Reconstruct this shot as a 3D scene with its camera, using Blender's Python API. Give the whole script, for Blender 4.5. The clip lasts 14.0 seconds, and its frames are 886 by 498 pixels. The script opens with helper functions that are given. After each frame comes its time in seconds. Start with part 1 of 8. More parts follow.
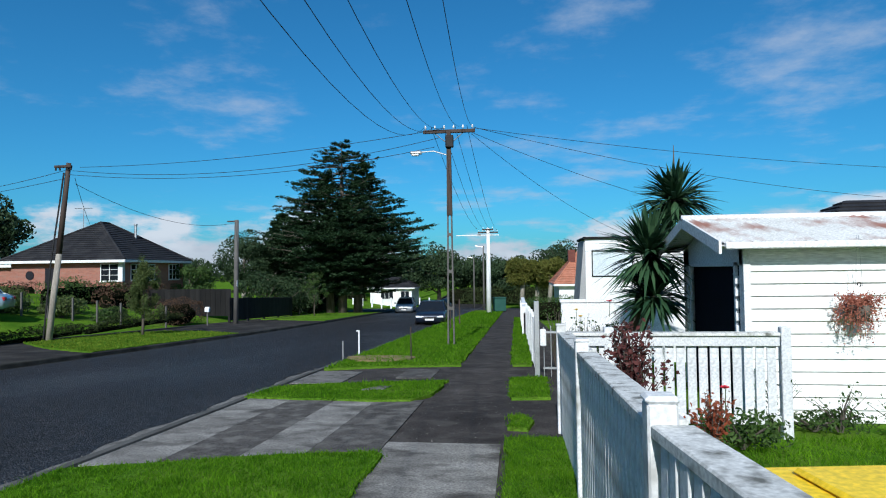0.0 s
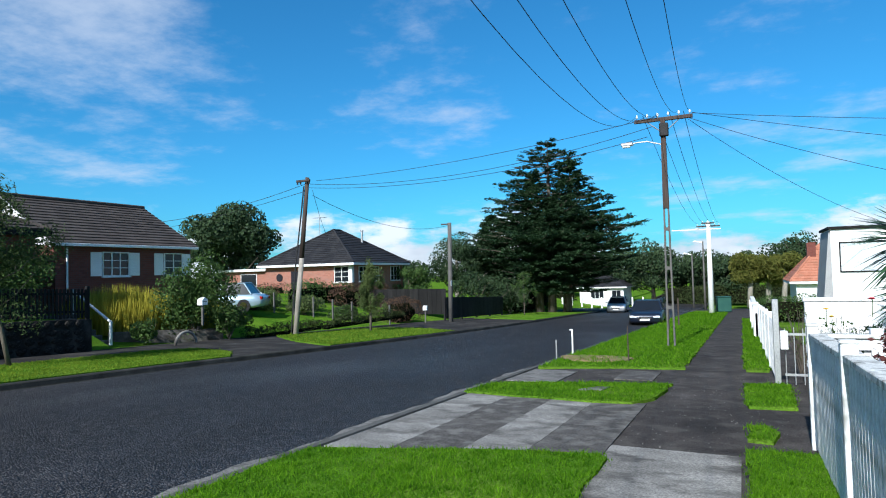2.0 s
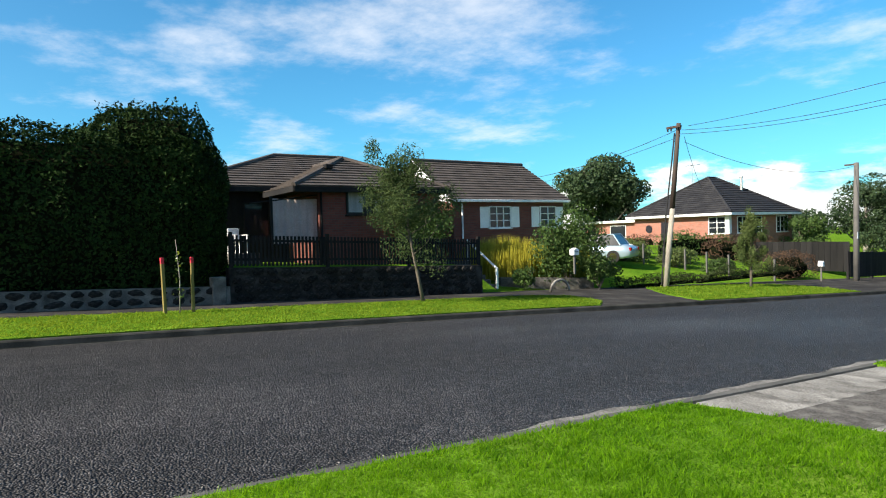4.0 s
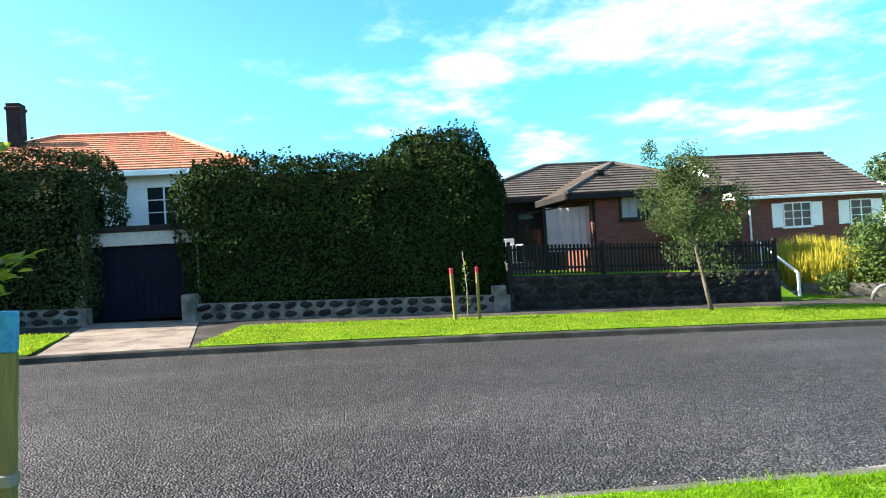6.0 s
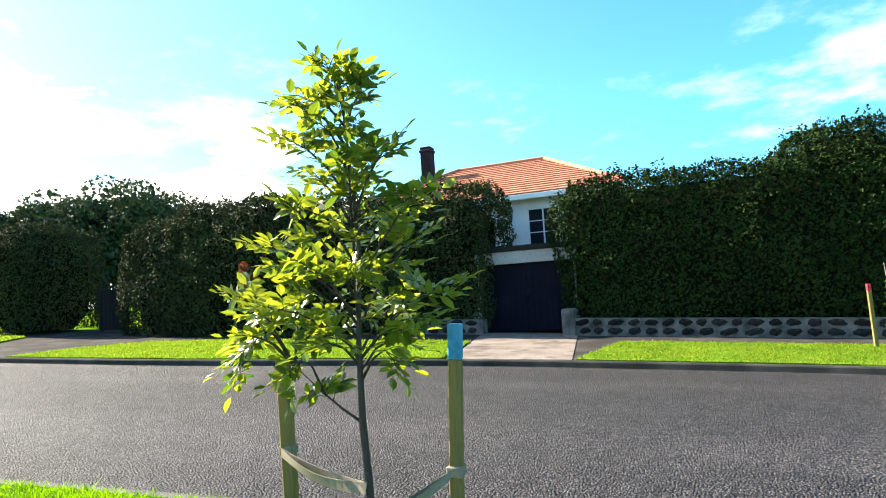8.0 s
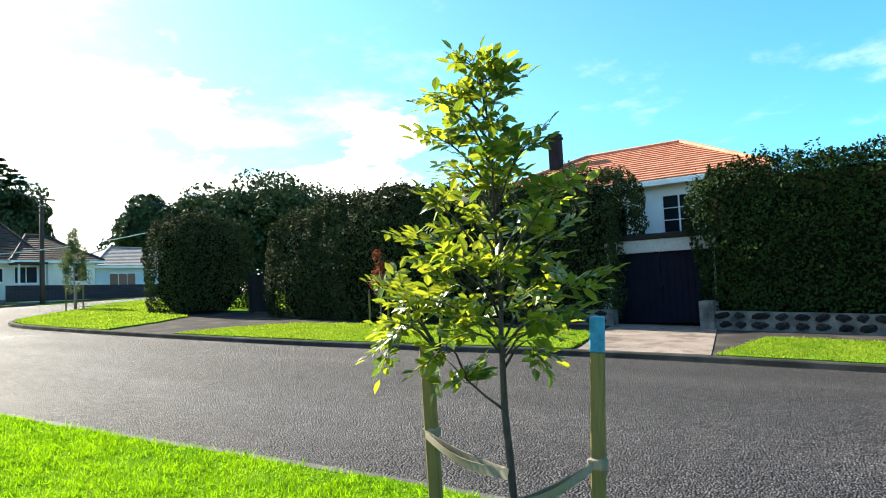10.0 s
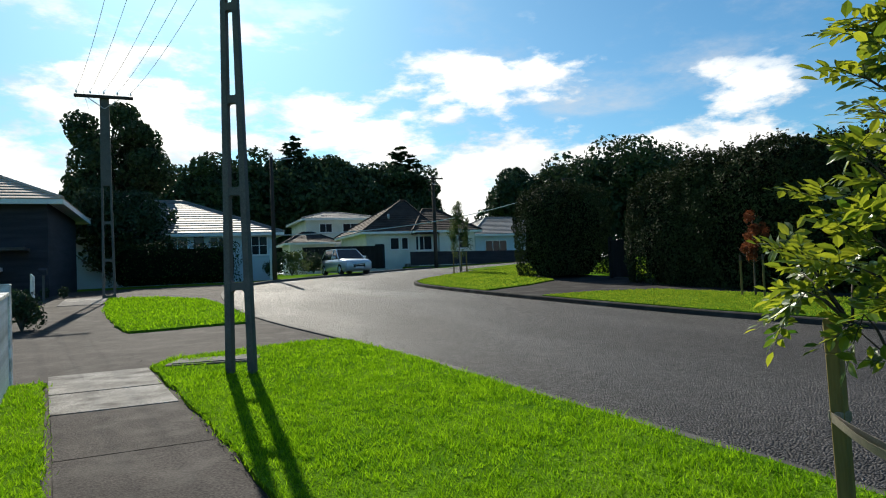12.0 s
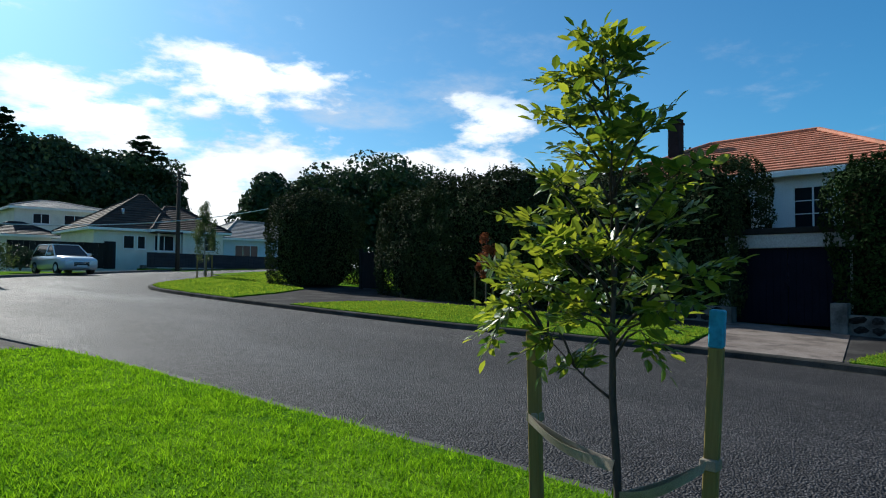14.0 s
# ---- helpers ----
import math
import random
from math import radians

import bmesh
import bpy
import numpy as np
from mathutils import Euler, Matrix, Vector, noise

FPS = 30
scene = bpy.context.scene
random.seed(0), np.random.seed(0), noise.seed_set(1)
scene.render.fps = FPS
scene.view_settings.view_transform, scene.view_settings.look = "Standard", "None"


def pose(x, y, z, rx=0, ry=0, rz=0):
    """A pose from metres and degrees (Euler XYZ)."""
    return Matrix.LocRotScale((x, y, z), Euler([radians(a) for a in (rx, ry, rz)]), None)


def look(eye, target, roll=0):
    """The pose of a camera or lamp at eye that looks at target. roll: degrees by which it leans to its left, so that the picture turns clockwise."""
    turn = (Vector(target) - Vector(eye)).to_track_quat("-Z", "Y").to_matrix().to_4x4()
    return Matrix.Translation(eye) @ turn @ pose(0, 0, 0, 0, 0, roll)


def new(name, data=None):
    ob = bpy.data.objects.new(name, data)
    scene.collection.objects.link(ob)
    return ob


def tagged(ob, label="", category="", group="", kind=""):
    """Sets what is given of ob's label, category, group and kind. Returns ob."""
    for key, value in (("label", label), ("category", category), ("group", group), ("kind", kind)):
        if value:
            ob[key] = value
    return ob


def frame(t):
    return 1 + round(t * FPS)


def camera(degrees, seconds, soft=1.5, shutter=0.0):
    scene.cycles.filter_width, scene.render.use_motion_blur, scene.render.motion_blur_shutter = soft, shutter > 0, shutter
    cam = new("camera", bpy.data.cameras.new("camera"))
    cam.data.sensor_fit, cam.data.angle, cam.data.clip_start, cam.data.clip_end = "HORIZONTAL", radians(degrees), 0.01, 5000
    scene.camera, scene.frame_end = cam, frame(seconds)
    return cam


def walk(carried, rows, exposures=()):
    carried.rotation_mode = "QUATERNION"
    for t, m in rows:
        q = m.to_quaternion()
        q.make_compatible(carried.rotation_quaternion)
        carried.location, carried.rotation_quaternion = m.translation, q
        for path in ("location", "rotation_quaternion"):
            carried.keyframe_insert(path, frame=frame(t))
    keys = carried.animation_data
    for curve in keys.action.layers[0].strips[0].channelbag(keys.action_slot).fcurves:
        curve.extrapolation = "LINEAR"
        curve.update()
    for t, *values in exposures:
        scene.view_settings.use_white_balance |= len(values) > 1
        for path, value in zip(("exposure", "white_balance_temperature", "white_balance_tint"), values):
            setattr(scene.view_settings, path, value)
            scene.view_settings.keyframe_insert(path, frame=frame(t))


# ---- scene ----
cam = camera(69.86, 14.0, 1.1)
# seconds, x, y, z, yaw, pitch, roll
ROWS = [
    (0.0, 0.000, 0.000, 1.629, 6.60, 1.88, 0.74),
    (0.5, -0.032, 0.072, 1.607, 9.88, 1.06, 0.63),
    (1.0, -0.093, 0.165, 1.595, 14.29, 2.28, 1.03),
    (1.5, -0.105, 0.067, 1.603, 19.52, 2.37, 1.23),
    (2.0, -0.126, 0.102, 1.588, 25.19, 2.23, 1.53),
    (2.5, -0.145, 0.115, 1.586, 31.13, 2.22, 1.82),
    (3.0, -0.170, 0.089, 1.576, 38.44, 2.30, 1.70),
    (3.5, -0.115, 0.078, 1.587, 47.24, 1.07, 2.01),
    (4.0, -0.131, 0.118, 1.581, 57.63, -1.25, 1.59),
    (4.2, -0.157, 0.133, 1.592, 61.65, -1.56, 1.71),
    (6.3, -0.348, -0.191, 1.591, 85.48, 0.78, 2.90),
    (6.5, -0.355, -0.221, 1.597, 89.17, 0.88, 2.42),
    (7.0, -0.425, -0.280, 1.600, 99.93, 1.97, 3.34),
    (7.5, -0.429, -0.309, 1.601, 107.29, 2.71, 4.02),
    (7.7, -0.394, -0.299, 1.606, 110.29, 3.38, 4.04),
    (9.8, -0.365, -0.375, 1.629, 122.70, 3.67, 2.26),
    (10.0, -0.313, -0.337, 1.631, 124.93, 3.46, 2.74),
    (10.5, -0.314, -0.358, 1.621, 136.38, 0.41, 2.77),
    (11.0, -0.274, -0.360, 1.624, 144.27, 2.09, 2.63),
    (11.5, -0.244, -0.366, 1.630, 152.16, 2.18, 2.69),
    (12.0, -0.237, -0.378, 1.625, 156.45, 1.82, 2.45),
    (12.5, -0.216, -0.372, 1.626, 157.08, 1.46, 2.21),
    (13.0, -0.206, -0.369, 1.634, 154.61, 2.46, 1.75),
    (13.5, -0.267, -0.368, 1.624, 144.78, 2.67, 0.56),
    (14.0, -0.311, -0.359, 1.617, 134.40, 2.26, -0.22),
]
EXPOSURES = [(0.0, 0.08, 5800, 8), (2.0, 0.58, 5850, 8), (3.0, 0.9, 5950, 8), (3.5, 1.0, 6500, 9), (4.0, 1.15, 7100, 10), (6.3, 2.35, 7300, 10), (7.7, 2.3, 7400, 10), (10.0, 2.0, 7250, 9), (10.5, 1.8, 7150, 8), (11.0, 1.0, 6900, 8), (12.0, 0.5, 6750, 8), (12.5, 0.47, 6650, 8), (13.5, 0.3, 6050, 8), (14.0, 0.44, 6150, 8)]
walk(cam, [(t, pose(x, y, z, 90 + pitch, roll, yaw)) for t, x, y, z, yaw, pitch, roll in ROWS], EXPOSURES)

# ---- sky and sun ----
SUN_EL, SUN_AZ = 35.0, 182.5  # azimuth clockwise from +y
world = bpy.data.worlds.new("sky")
scene.world = world
world.use_nodes = True
wn, wl = world.node_tree.nodes, world.node_tree.links
wn.clear()
w_out = wn.new("ShaderNodeOutputWorld")
w_bg = wn.new("ShaderNodeBackground")
w_sky = wn.new("ShaderNodeTexSky")
w_sky.sky_type, w_sky.sun_disc = "NISHITA", False
w_sky.sun_elevation, w_sky.sun_rotation = radians(SUN_EL), radians(SUN_AZ)
w_sky.air_density, w_sky.dust_density, w_sky.ozone_density = 1.0, 0.8, 2.5
w_bg.inputs["Strength"].default_value = 0.07
w_co = wn.new("ShaderNodeTexCoord")
w_sep = wn.new("ShaderNodeSeparateXYZ")
wl.new(w_co.outputs["Generated"], w_sep.inputs[0])


def w_math(op, a, b=None):
    n = wn.new("ShaderNodeMath")
    n.operation = op
    for i, v in enumerate((a, b)):
        if v is None:
            continue
        if isinstance(v, (int, float)):
            n.inputs[i].default_value = v
        else:
            wl.new(v, n.inputs[i])
    return n.outputs[0]


# a thin broken layer overhead, and heaped clouds low down, taller towards the sun
def w_noise(vec, scale, detail, rough=0.55):
    n = wn.new("ShaderNodeTexNoise")
    n.inputs["Scale"].default_value, n.inputs["Detail"].default_value, n.inputs["Roughness"].default_value = scale, detail, rough
    wl.new(vec, n.inputs["Vector"])
    return n.outputs["Fac"]


def w_range(f, a, b, c=0.0, d=1.0):
    n = wn.new("ShaderNodeMapRange")
    n.interpolation_type = "SMOOTHSTEP"
    for k, v in enumerate((a, b, c, d)):
        n.inputs[k + 1].default_value = v
    wl.new(f, n.inputs[0])
    return n.outputs[0]


w_z = w_math("MAXIMUM", w_sep.outputs["Z"], 0.0)
w_h = w_math("ADD", w_z, 0.12)
w_v = wn.new("ShaderNodeCombineXYZ")
wl.new(w_math("DIVIDE", w_sep.outputs["X"], w_h), w_v.inputs[0])
wl.new(w_math("DIVIDE", w_sep.outputs["Y"], w_h), w_v.inputs[1])
w_thin = w_math("ADD", w_noise(w_v.outputs[0], 1.5, 8.0, 0.62), w_math("MULTIPLY", w_math("SUBTRACT", w_noise(w_v.outputs[0], 0.45, 2.0), 0.5), 0.7))
w_thin = w_math("MULTIPLY", w_range(w_thin, 0.50, 0.78), 0.6)
w_map = wn.new("ShaderNodeMapping")
w_map.inputs["Scale"].default_value = (1.0, 1.0, 2.6)
wl.new(w_co.outputs["Generated"], w_map.inputs[0])
w_sunside = w_range(w_math("MULTIPLY", w_sep.outputs["Y"], -1.0), 0.05, 0.95)
w_top = w_math("ADD", w_math("MULTIPLY", w_sunside, 0.26), 0.10)
w_low = w_math("SUBTRACT", 1.0, w_math("DIVIDE", w_z, w_top))
w_heap = w_math("ADD", w_noise(w_map.outputs[0], 5.6, 12.0, 0.60), w_math("MULTIPLY", w_low, 0.21))
w_heap = w_math("ADD", w_heap, w_math("MULTIPLY", w_sunside, 0.05))
w_heap = w_math("MULTIPLY", w_range(w_heap, 0.545, 0.665), w_range(w_low, -0.2, 0.2))
w_shade = w_range(w_noise(w_map.outputs[0], 5.5, 4.0), 0.35, 0.65, 0.45, 1.0)
w_t = wn.new("ShaderNodeMix")
w_t.data_type, w_t.blend_type = "RGBA", "MULTIPLY"
w_t.inputs["Factor"].default_value = 1.0
w_tint = wn.new("ShaderNodeMix")
w_tint.data_type = "RGBA"
w_tint.inputs["A"].default_value, w_tint.inputs["B"].default_value = (0.34, 1.04, 1.35, 1), (0.60, 1.02, 1.20, 1)
wl.new(w_range(w_math("MULTIPLY", w_sep.outputs["Y"], -1.0), -0.3, 0.95), w_tint.inputs["Factor"])
wl.new(w_tint.outputs["Result"], w_t.inputs["B"])
wl.new(w_sky.outputs[0], w_t.inputs["A"])
w_c = wn.new("ShaderNodeMix")
w_c.data_type = "RGBA"
w_c.inputs["B"].default_value = (7.2, 7.6, 8.4, 1)
wl.new(w_t.outputs["Result"], w_c.inputs["A"])
wl.new(w_thin, w_c.inputs["Factor"])
w_cc = wn.new("ShaderNodeMix")
w_cc.data_type = "RGBA"
w_cc.inputs["A"].default_value, w_cc.inputs["B"].default_value = (4.0, 4.6, 5.6, 1), (14.0, 13.8, 13.4, 1)
wl.new(w_math("MULTIPLY", w_shade, w_range(w_sunside, 0.0, 1.0, 0.55, 1.0)), w_cc.inputs["Factor"])
w_c2 = wn.new("ShaderNodeMix")
w_c2.data_type = "RGBA"
wl.new(w_c.outputs["Result"], w_c2.inputs["A"])
wl.new(w_cc.outputs["Result"], w_c2.inputs["B"])
wl.new(w_math("MULTIPLY", w_heap, 0.95), w_c2.inputs["Factor"])
wl.new(w_c2.outputs["Result"], w_bg.inputs["Color"])
wl.new(w_bg.outputs[0], w_out.inputs[0])

sun_data = bpy.data.lights.new("sun", "SUN")
sun_data.energy, sun_data.angle, sun_data.color = 5.0, radians(0.55), (1.0, 0.94, 0.84)
sun = new("sun", sun_data)
to_sun = Vector((math.sin(radians(SUN_AZ)) * math.cos(radians(SUN_EL)), math.cos(radians(SUN_AZ)) * math.cos(radians(SUN_EL)), math.sin(radians(SUN_EL))))
sun.matrix_world = look(to_sun * 60, (0, 0, 0))

# ---- materials ----
def surf(name, c1, c2, scale=3.0, fine=40.0, rough=0.8, bump=0.2, metal=0.0, stain=None, stain_scale=0.6, stain_amount=0.5, rnd=0.0, dist=0.02, stretch=(1, 1, 1), spec=0.15, gc=0.25):
    """Two-scale procedural surface: broad tone from c1 to c2, fine grain, stains with a shape of their own."""
    m = bpy.data.materials.new(name)
    m.use_nodes = True
    n, l = m.node_tree.nodes, m.node_tree.links
    b = n["Principled BSDF"]
    co = n.new("ShaderNodeTexCoord")
    mp = n.new("ShaderNodeMapping")
    mp.inputs["Scale"].default_value = stretch
    l.new(co.outputs["Object"], mp.inputs[0])

    def noise_tex(sc, detail=4.0):
        t = n.new("ShaderNodeTexNoise")
        t.inputs["Scale"].default_value, t.inputs["Detail"].default_value = sc, detail
        l.new(mp.outputs[0], t.inputs["Vector"])
        return t.outputs["Fac"]

    def ramp(f, a, z):
        r = n.new("ShaderNodeMapRange")
        r.inputs[1].default_value, r.inputs[2].default_value = a, z
        l.new(f, r.inputs[0])
        return r.outputs[0]

    def mix(f, a, z, mode="MIX"):
        x = n.new("ShaderNodeMix")
        x.data_type, x.blend_type = "RGBA", mode
        for k, v in (("Factor", f), ("A", a), ("B", z)):
            if isinstance(v, (int, float)):
                x.inputs[k].default_value = v
            elif isinstance(v, tuple):
                x.inputs[k].default_value = (*v, 1)
            else:
                l.new(v, x.inputs[k])
        return x.outputs["Result"]

    col = mix(ramp(noise_tex(scale), 0.3, 0.7), c1, c2)
    grain = noise_tex(fine, 3.0)
    col = mix(ramp(grain, 0.25, 0.75), mix(1.0, col, (1 - gc, 1 - gc, 1 - gc), "MULTIPLY"), mix(1.0, col, (1 + gc, 1 + gc, 1 + gc), "MULTIPLY"))
    if stain:
        f = n.new("ShaderNodeMath")
        f.operation = "MULTIPLY"
        l.new(ramp(noise_tex(stain_scale, 6.0), 0.5, 0.68), f.inputs[0])
        f.inputs[1].default_value = stain_amount
        col = mix(f.outputs[0], col, stain)
    if rnd:
        oi = n.new("ShaderNodeObjectInfo")
        r = n.new("ShaderNodeMapRange")
        r.inputs[3].default_value, r.inputs[4].default_value = 1 - rnd, 1 + rnd
        l.new(oi.outputs["Random"], r.inputs[0])
        v = n.new("ShaderNodeVectorMath")
        v.operation = "SCALE"
        l.new(col, v.inputs[0])
        l.new(r.outputs[0], v.inputs["Scale"])
        col = v.outputs[0]
    l.new(col, b.inputs["Base Color"])
    b.inputs["Roughness"].default_value, b.inputs["Metallic"].default_value = rough, metal
    b.inputs["Specular IOR Level"].default_value = spec
    if bump:
        bp = n.new("ShaderNodeBump")
        bp.inputs["Strength"].default_value, bp.inputs["Distance"].default_value = bump, dist
        l.new(grain, bp.inputs["Height"])
        l.new(bp.outputs[0], b.inputs["Normal"])
    return m


def leaf_mat(name, c1, c2, trans=0.35, rough=0.45, tcol=None, scale=0.5, gloss=0.1):
    """Leaves: colour varies leaf by leaf and over the crown; light shines through."""
    m = bpy.data.materials.new(name)
    m.use_nodes = True
    n, l = m.node_tree.nodes, m.node_tree.links
    b = n["Principled BSDF"]
    g = n.new("ShaderNodeNewGeometry")
    co = n.new("ShaderNodeTexCoord")
    t = n.new("ShaderNodeTexNoise")
    t.inputs["Scale"].default_value = scale
    l.new(co.outputs["Object"], t.inputs["Vector"])
    a = n.new("ShaderNodeMath")
    a.operation = "MULTIPLY_ADD"
    a.inputs[1].default_value, a.inputs[2].default_value = 0.8, -0.4
    l.new(g.outputs["Random Per Island"], a.inputs[0])
    s = n.new("ShaderNodeMath")
    s.operation, s.use_clamp = "ADD", True
    l.new(a.outputs[0], s.inputs[0])
    l.new(t.outputs["Fac"], s.inputs[1])
    x = n.new("ShaderNodeMix")
    x.data_type = "RGBA"
    x.inputs["A"].default_value, x.inputs["B"].default_value = (*c1, 1), (*c2, 1)
    l.new(s.outputs[0], x.inputs["Factor"])
    l.new(x.outputs["Result"], b.inputs["Base Color"])
    b.inputs["Roughness"].default_value = rough
    b.inputs["Specular IOR Level"].default_value = gloss
    if trans:
        tr = n.new("ShaderNodeBsdfTranslucent")
        if tcol:
            x2 = n.new("ShaderNodeMix")
            x2.data_type = "RGBA"
            x2.inputs["A"].default_value, x2.inputs["B"].default_value = (*tcol[0], 1), (*tcol[1], 1)
            l.new(s.outputs[0], x2.inputs["Factor"])
            l.new(x2.outputs["Result"], tr.inputs["Color"])
        else:
            l.new(x.outputs["Result"], tr.inputs["Color"])
        ms = n.new("ShaderNodeMixShader")
        ms.inputs[0].default_value = trans
        l.new(b.outputs[0], ms.inputs[1])
        l.new(tr.outputs[0], ms.inputs[2])
        l.new(ms.outputs[0], n["Material Output"].inputs[0])
    return m


def brick_mat(name, c1, c2, mortar):
    m = bpy.data.materials.new(name)
    m.use_nodes = True
    n, l = m.node_tree.nodes, m.node_tree.links
    b = n["Principled BSDF"]
    co = n.new("ShaderNodeTexCoord")
    sp = n.new("ShaderNodeSeparateXYZ")
    l.new(co.outputs["Object"], sp.inputs[0])
    ad = n.new("ShaderNodeMath")
    l.new(sp.outputs["X"], ad.inputs[0])
    l.new(sp.outputs["Y"], ad.inputs[1])
    cb = n.new("ShaderNodeCombineXYZ")
    l.new(ad.outputs[0], cb.inputs[0])
    l.new(sp.outputs["Z"], cb.inputs[1])
    t = n.new("ShaderNodeTexBrick")
    t.inputs["Scale"].default_value = 1.0
    t.inputs["Brick Width"].default_value, t.inputs["Row Height"].default_value, t.inputs["Mortar Size"].default_value = 0.24, 0.086, 0.008
    t.inputs["Color1"].default_value, t.inputs["Color2"].default_value, t.inputs["Mortar"].default_value = (*c1, 1), (*c2, 1), (*mortar, 1)
    l.new(cb.outputs[0], t.inputs["Vector"])
    l.new(t.outputs["Color"], b.inputs["Base Color"])
    b.inputs["Roughness"].default_value = 0.85
    bp = n.new("ShaderNodeBump")
    bp.inputs["Strength"].default_value, bp.inputs["Distance"].default_value, bp.invert = 0.6, 0.01, True
    l.new(t.outputs["Fac"], bp.inputs["Height"])
    l.new(bp.outputs[0], b.inputs["Normal"])
    return m


def chip_seal(name):
    """Worn chip seal: stone chips in dark binder, bare patches and polished wheel tracks."""
    m = bpy.data.materials.new(name)
    m.use_nodes = True
    n, l = m.node_tree.nodes, m.node_tree.links
    b = n["Principled BSDF"]
    co = n.new("ShaderNodeTexCoord")

    def tex(kind, sc, detail=4.0, stretch=(1, 1, 1)):
        mp = n.new("ShaderNodeMapping")
        mp.inputs["Scale"].default_value = stretch
        l.new(co.outputs["Object"], mp.inputs[0])
        t = n.new(kind)
        t.inputs["Scale"].default_value = sc
        if kind == "ShaderNodeTexNoise":
            t.inputs["Detail"].default_value = detail
        l.new(mp.outputs[0], t.inputs["Vector"])
        return t

    def rng_(f, a, z, c=0.0, d=1.0):
        r = n.new("ShaderNodeMapRange")
        for k, v in enumerate((a, z, c, d)):
            r.inputs[k + 1].default_value = v
        l.new(f, r.inputs[0])
        return r.outputs[0]

    def mix(f, a, z, mode="MIX"):
        x = n.new("ShaderNodeMix")
        x.data_type, x.blend_type = "RGBA", mode
        for k, v in (("Factor", f), ("A", a), ("B", z)):
            if isinstance(v, (int, float)):
                x.inputs[k].default_value = v
            elif isinstance(v, tuple):
                x.inputs[k].default_value = (*v, 1)
            else:
                l.new(v, x.inputs[k])
        return x.outputs["Result"]

    chip = tex("ShaderNodeTexVoronoi", 48.0)
    sp = n.new("ShaderNodeSeparateColor")
    l.new(chip.outputs["Color"], sp.inputs[0])
    stone = mix(rng_(sp.outputs[0], 0.35, 1.0), (0.024, 0.023, 0.024), (0.115, 0.110, 0.111))
    col = mix(rng_(chip.outputs["Distance"], 0.35, 0.75), stone, (0.010, 0.010, 0.011))
    broad = tex("ShaderNodeTexNoise", 0.35, 6.0, (1.0, 0.35, 1.0)).outputs["Fac"]
    col = mix(rng_(broad, 0.52, 0.66, 0.0, 0.55), col, mix(1.0, col, (1.75, 1.7, 1.68), "MULTIPLY"))
    mott = tex("ShaderNodeTexNoise", 5.0, 5.0).outputs["Fac"]
    col = mix(rng_(mott, 0.35, 0.7, 0.0, 0.6), mix(1.0, col, (0.82, 0.82, 0.83), "MULTIPLY"), mix(1.0, col, (1.45, 1.43, 1.42), "MULTIPLY"))
    l.new(col, b.inputs["Base Color"])
    l.new(rng_(broad, 0.4, 0.7, 0.62, 0.46), b.inputs["Roughness"])
    b.inputs["Specular IOR Level"].default_value = 0.15
    bp = n.new("ShaderNodeBump")
    bp.inputs["Strength"].default_value, bp.inputs["Distance"].default_value, bp.invert = 1.0, 0.028, True
    l.new(chip.outputs["Distance"], bp.inputs["Height"])
    l.new(bp.outputs[0], b.inputs["Normal"])
    return m


M_ASPHALT = chip_seal("road_chip_seal")
M_PATH = surf("footpath_asphalt", (0.030, 0.0265, 0.025), (0.062, 0.054, 0.050), 1.2, 55, 0.85, 0.8, stain=(0.12, 0.11, 0.10), stain_scale=2.6, stain_amount=0.4, dist=0.012, gc=0.7, spec=0.08)
M_CONC = surf("worn_concrete", (0.14, 0.132, 0.122), (0.29, 0.278, 0.258), 2.2, 60, 0.85, 0.4, stain=(0.055, 0.05, 0.046), stain_scale=2.6, stain_amount=0.9, dist=0.008, gc=0.6, stretch=(0.8, 1.25, 1), spec=0.1)
M_CONC_M = surf("stained_concrete", (0.13, 0.125, 0.118), (0.20, 0.19, 0.18), 1.6, 50, 0.9, 0.4, stain=(0.05, 0.046, 0.043), stain_scale=5.0, stain_amount=0.7, dist=0.008, gc=0.6, spec=0.1)
M_CONC_D = surf("dark_concrete", (0.055, 0.050, 0.046), (0.11, 0.102, 0.095), 3.5, 45, 0.85, 0.4, stain=(0.20, 0.19, 0.175), stain_scale=4.5, stain_amount=0.65, dist=0.008, gc=0.5, spec=0.1)
M_DRIVE = surf("brownish_drive_concrete", (0.14, 0.115, 0.10), (0.21, 0.18, 0.16), 1.6, 50, 0.9, 0.4, stain=(0.06, 0.05, 0.045), stain_scale=2.2, stain_amount=0.7, dist=0.008, gc=0.5, spec=0.1)
M_KERB = surf("kerb_stone", (0.055, 0.054, 0.05), (0.12, 0.117, 0.11), 1.0, 45, 0.85, 0.4, stain=(0.05, 0.05, 0.046), stain_scale=2.0, stain_amount=0.7)
# far kerb: dark base carries the shade of its face; pale stains are weathering
M_KERB_D = surf("shaded_dark_kerb", (0.022, 0.022, 0.020), (0.05, 0.05, 0.045), 2.0, 45, 0.9, 0.4, stain=(0.11, 0.105, 0.095), stain_scale=1.3, stain_amount=0.35, spec=0.05)
# far footpath asphalt, darkened to stand in for the shadow lying along it
M_FARPATH = surf("shaded_far_asphalt", (0.026, 0.025, 0.025), (0.05, 0.047, 0.045), 1.2, 55, 0.9, 0.6, stain=(0.085, 0.08, 0.075), stain_scale=1.2, stain_amount=0.35, dist=0.01, gc=0.5, spec=0.04)
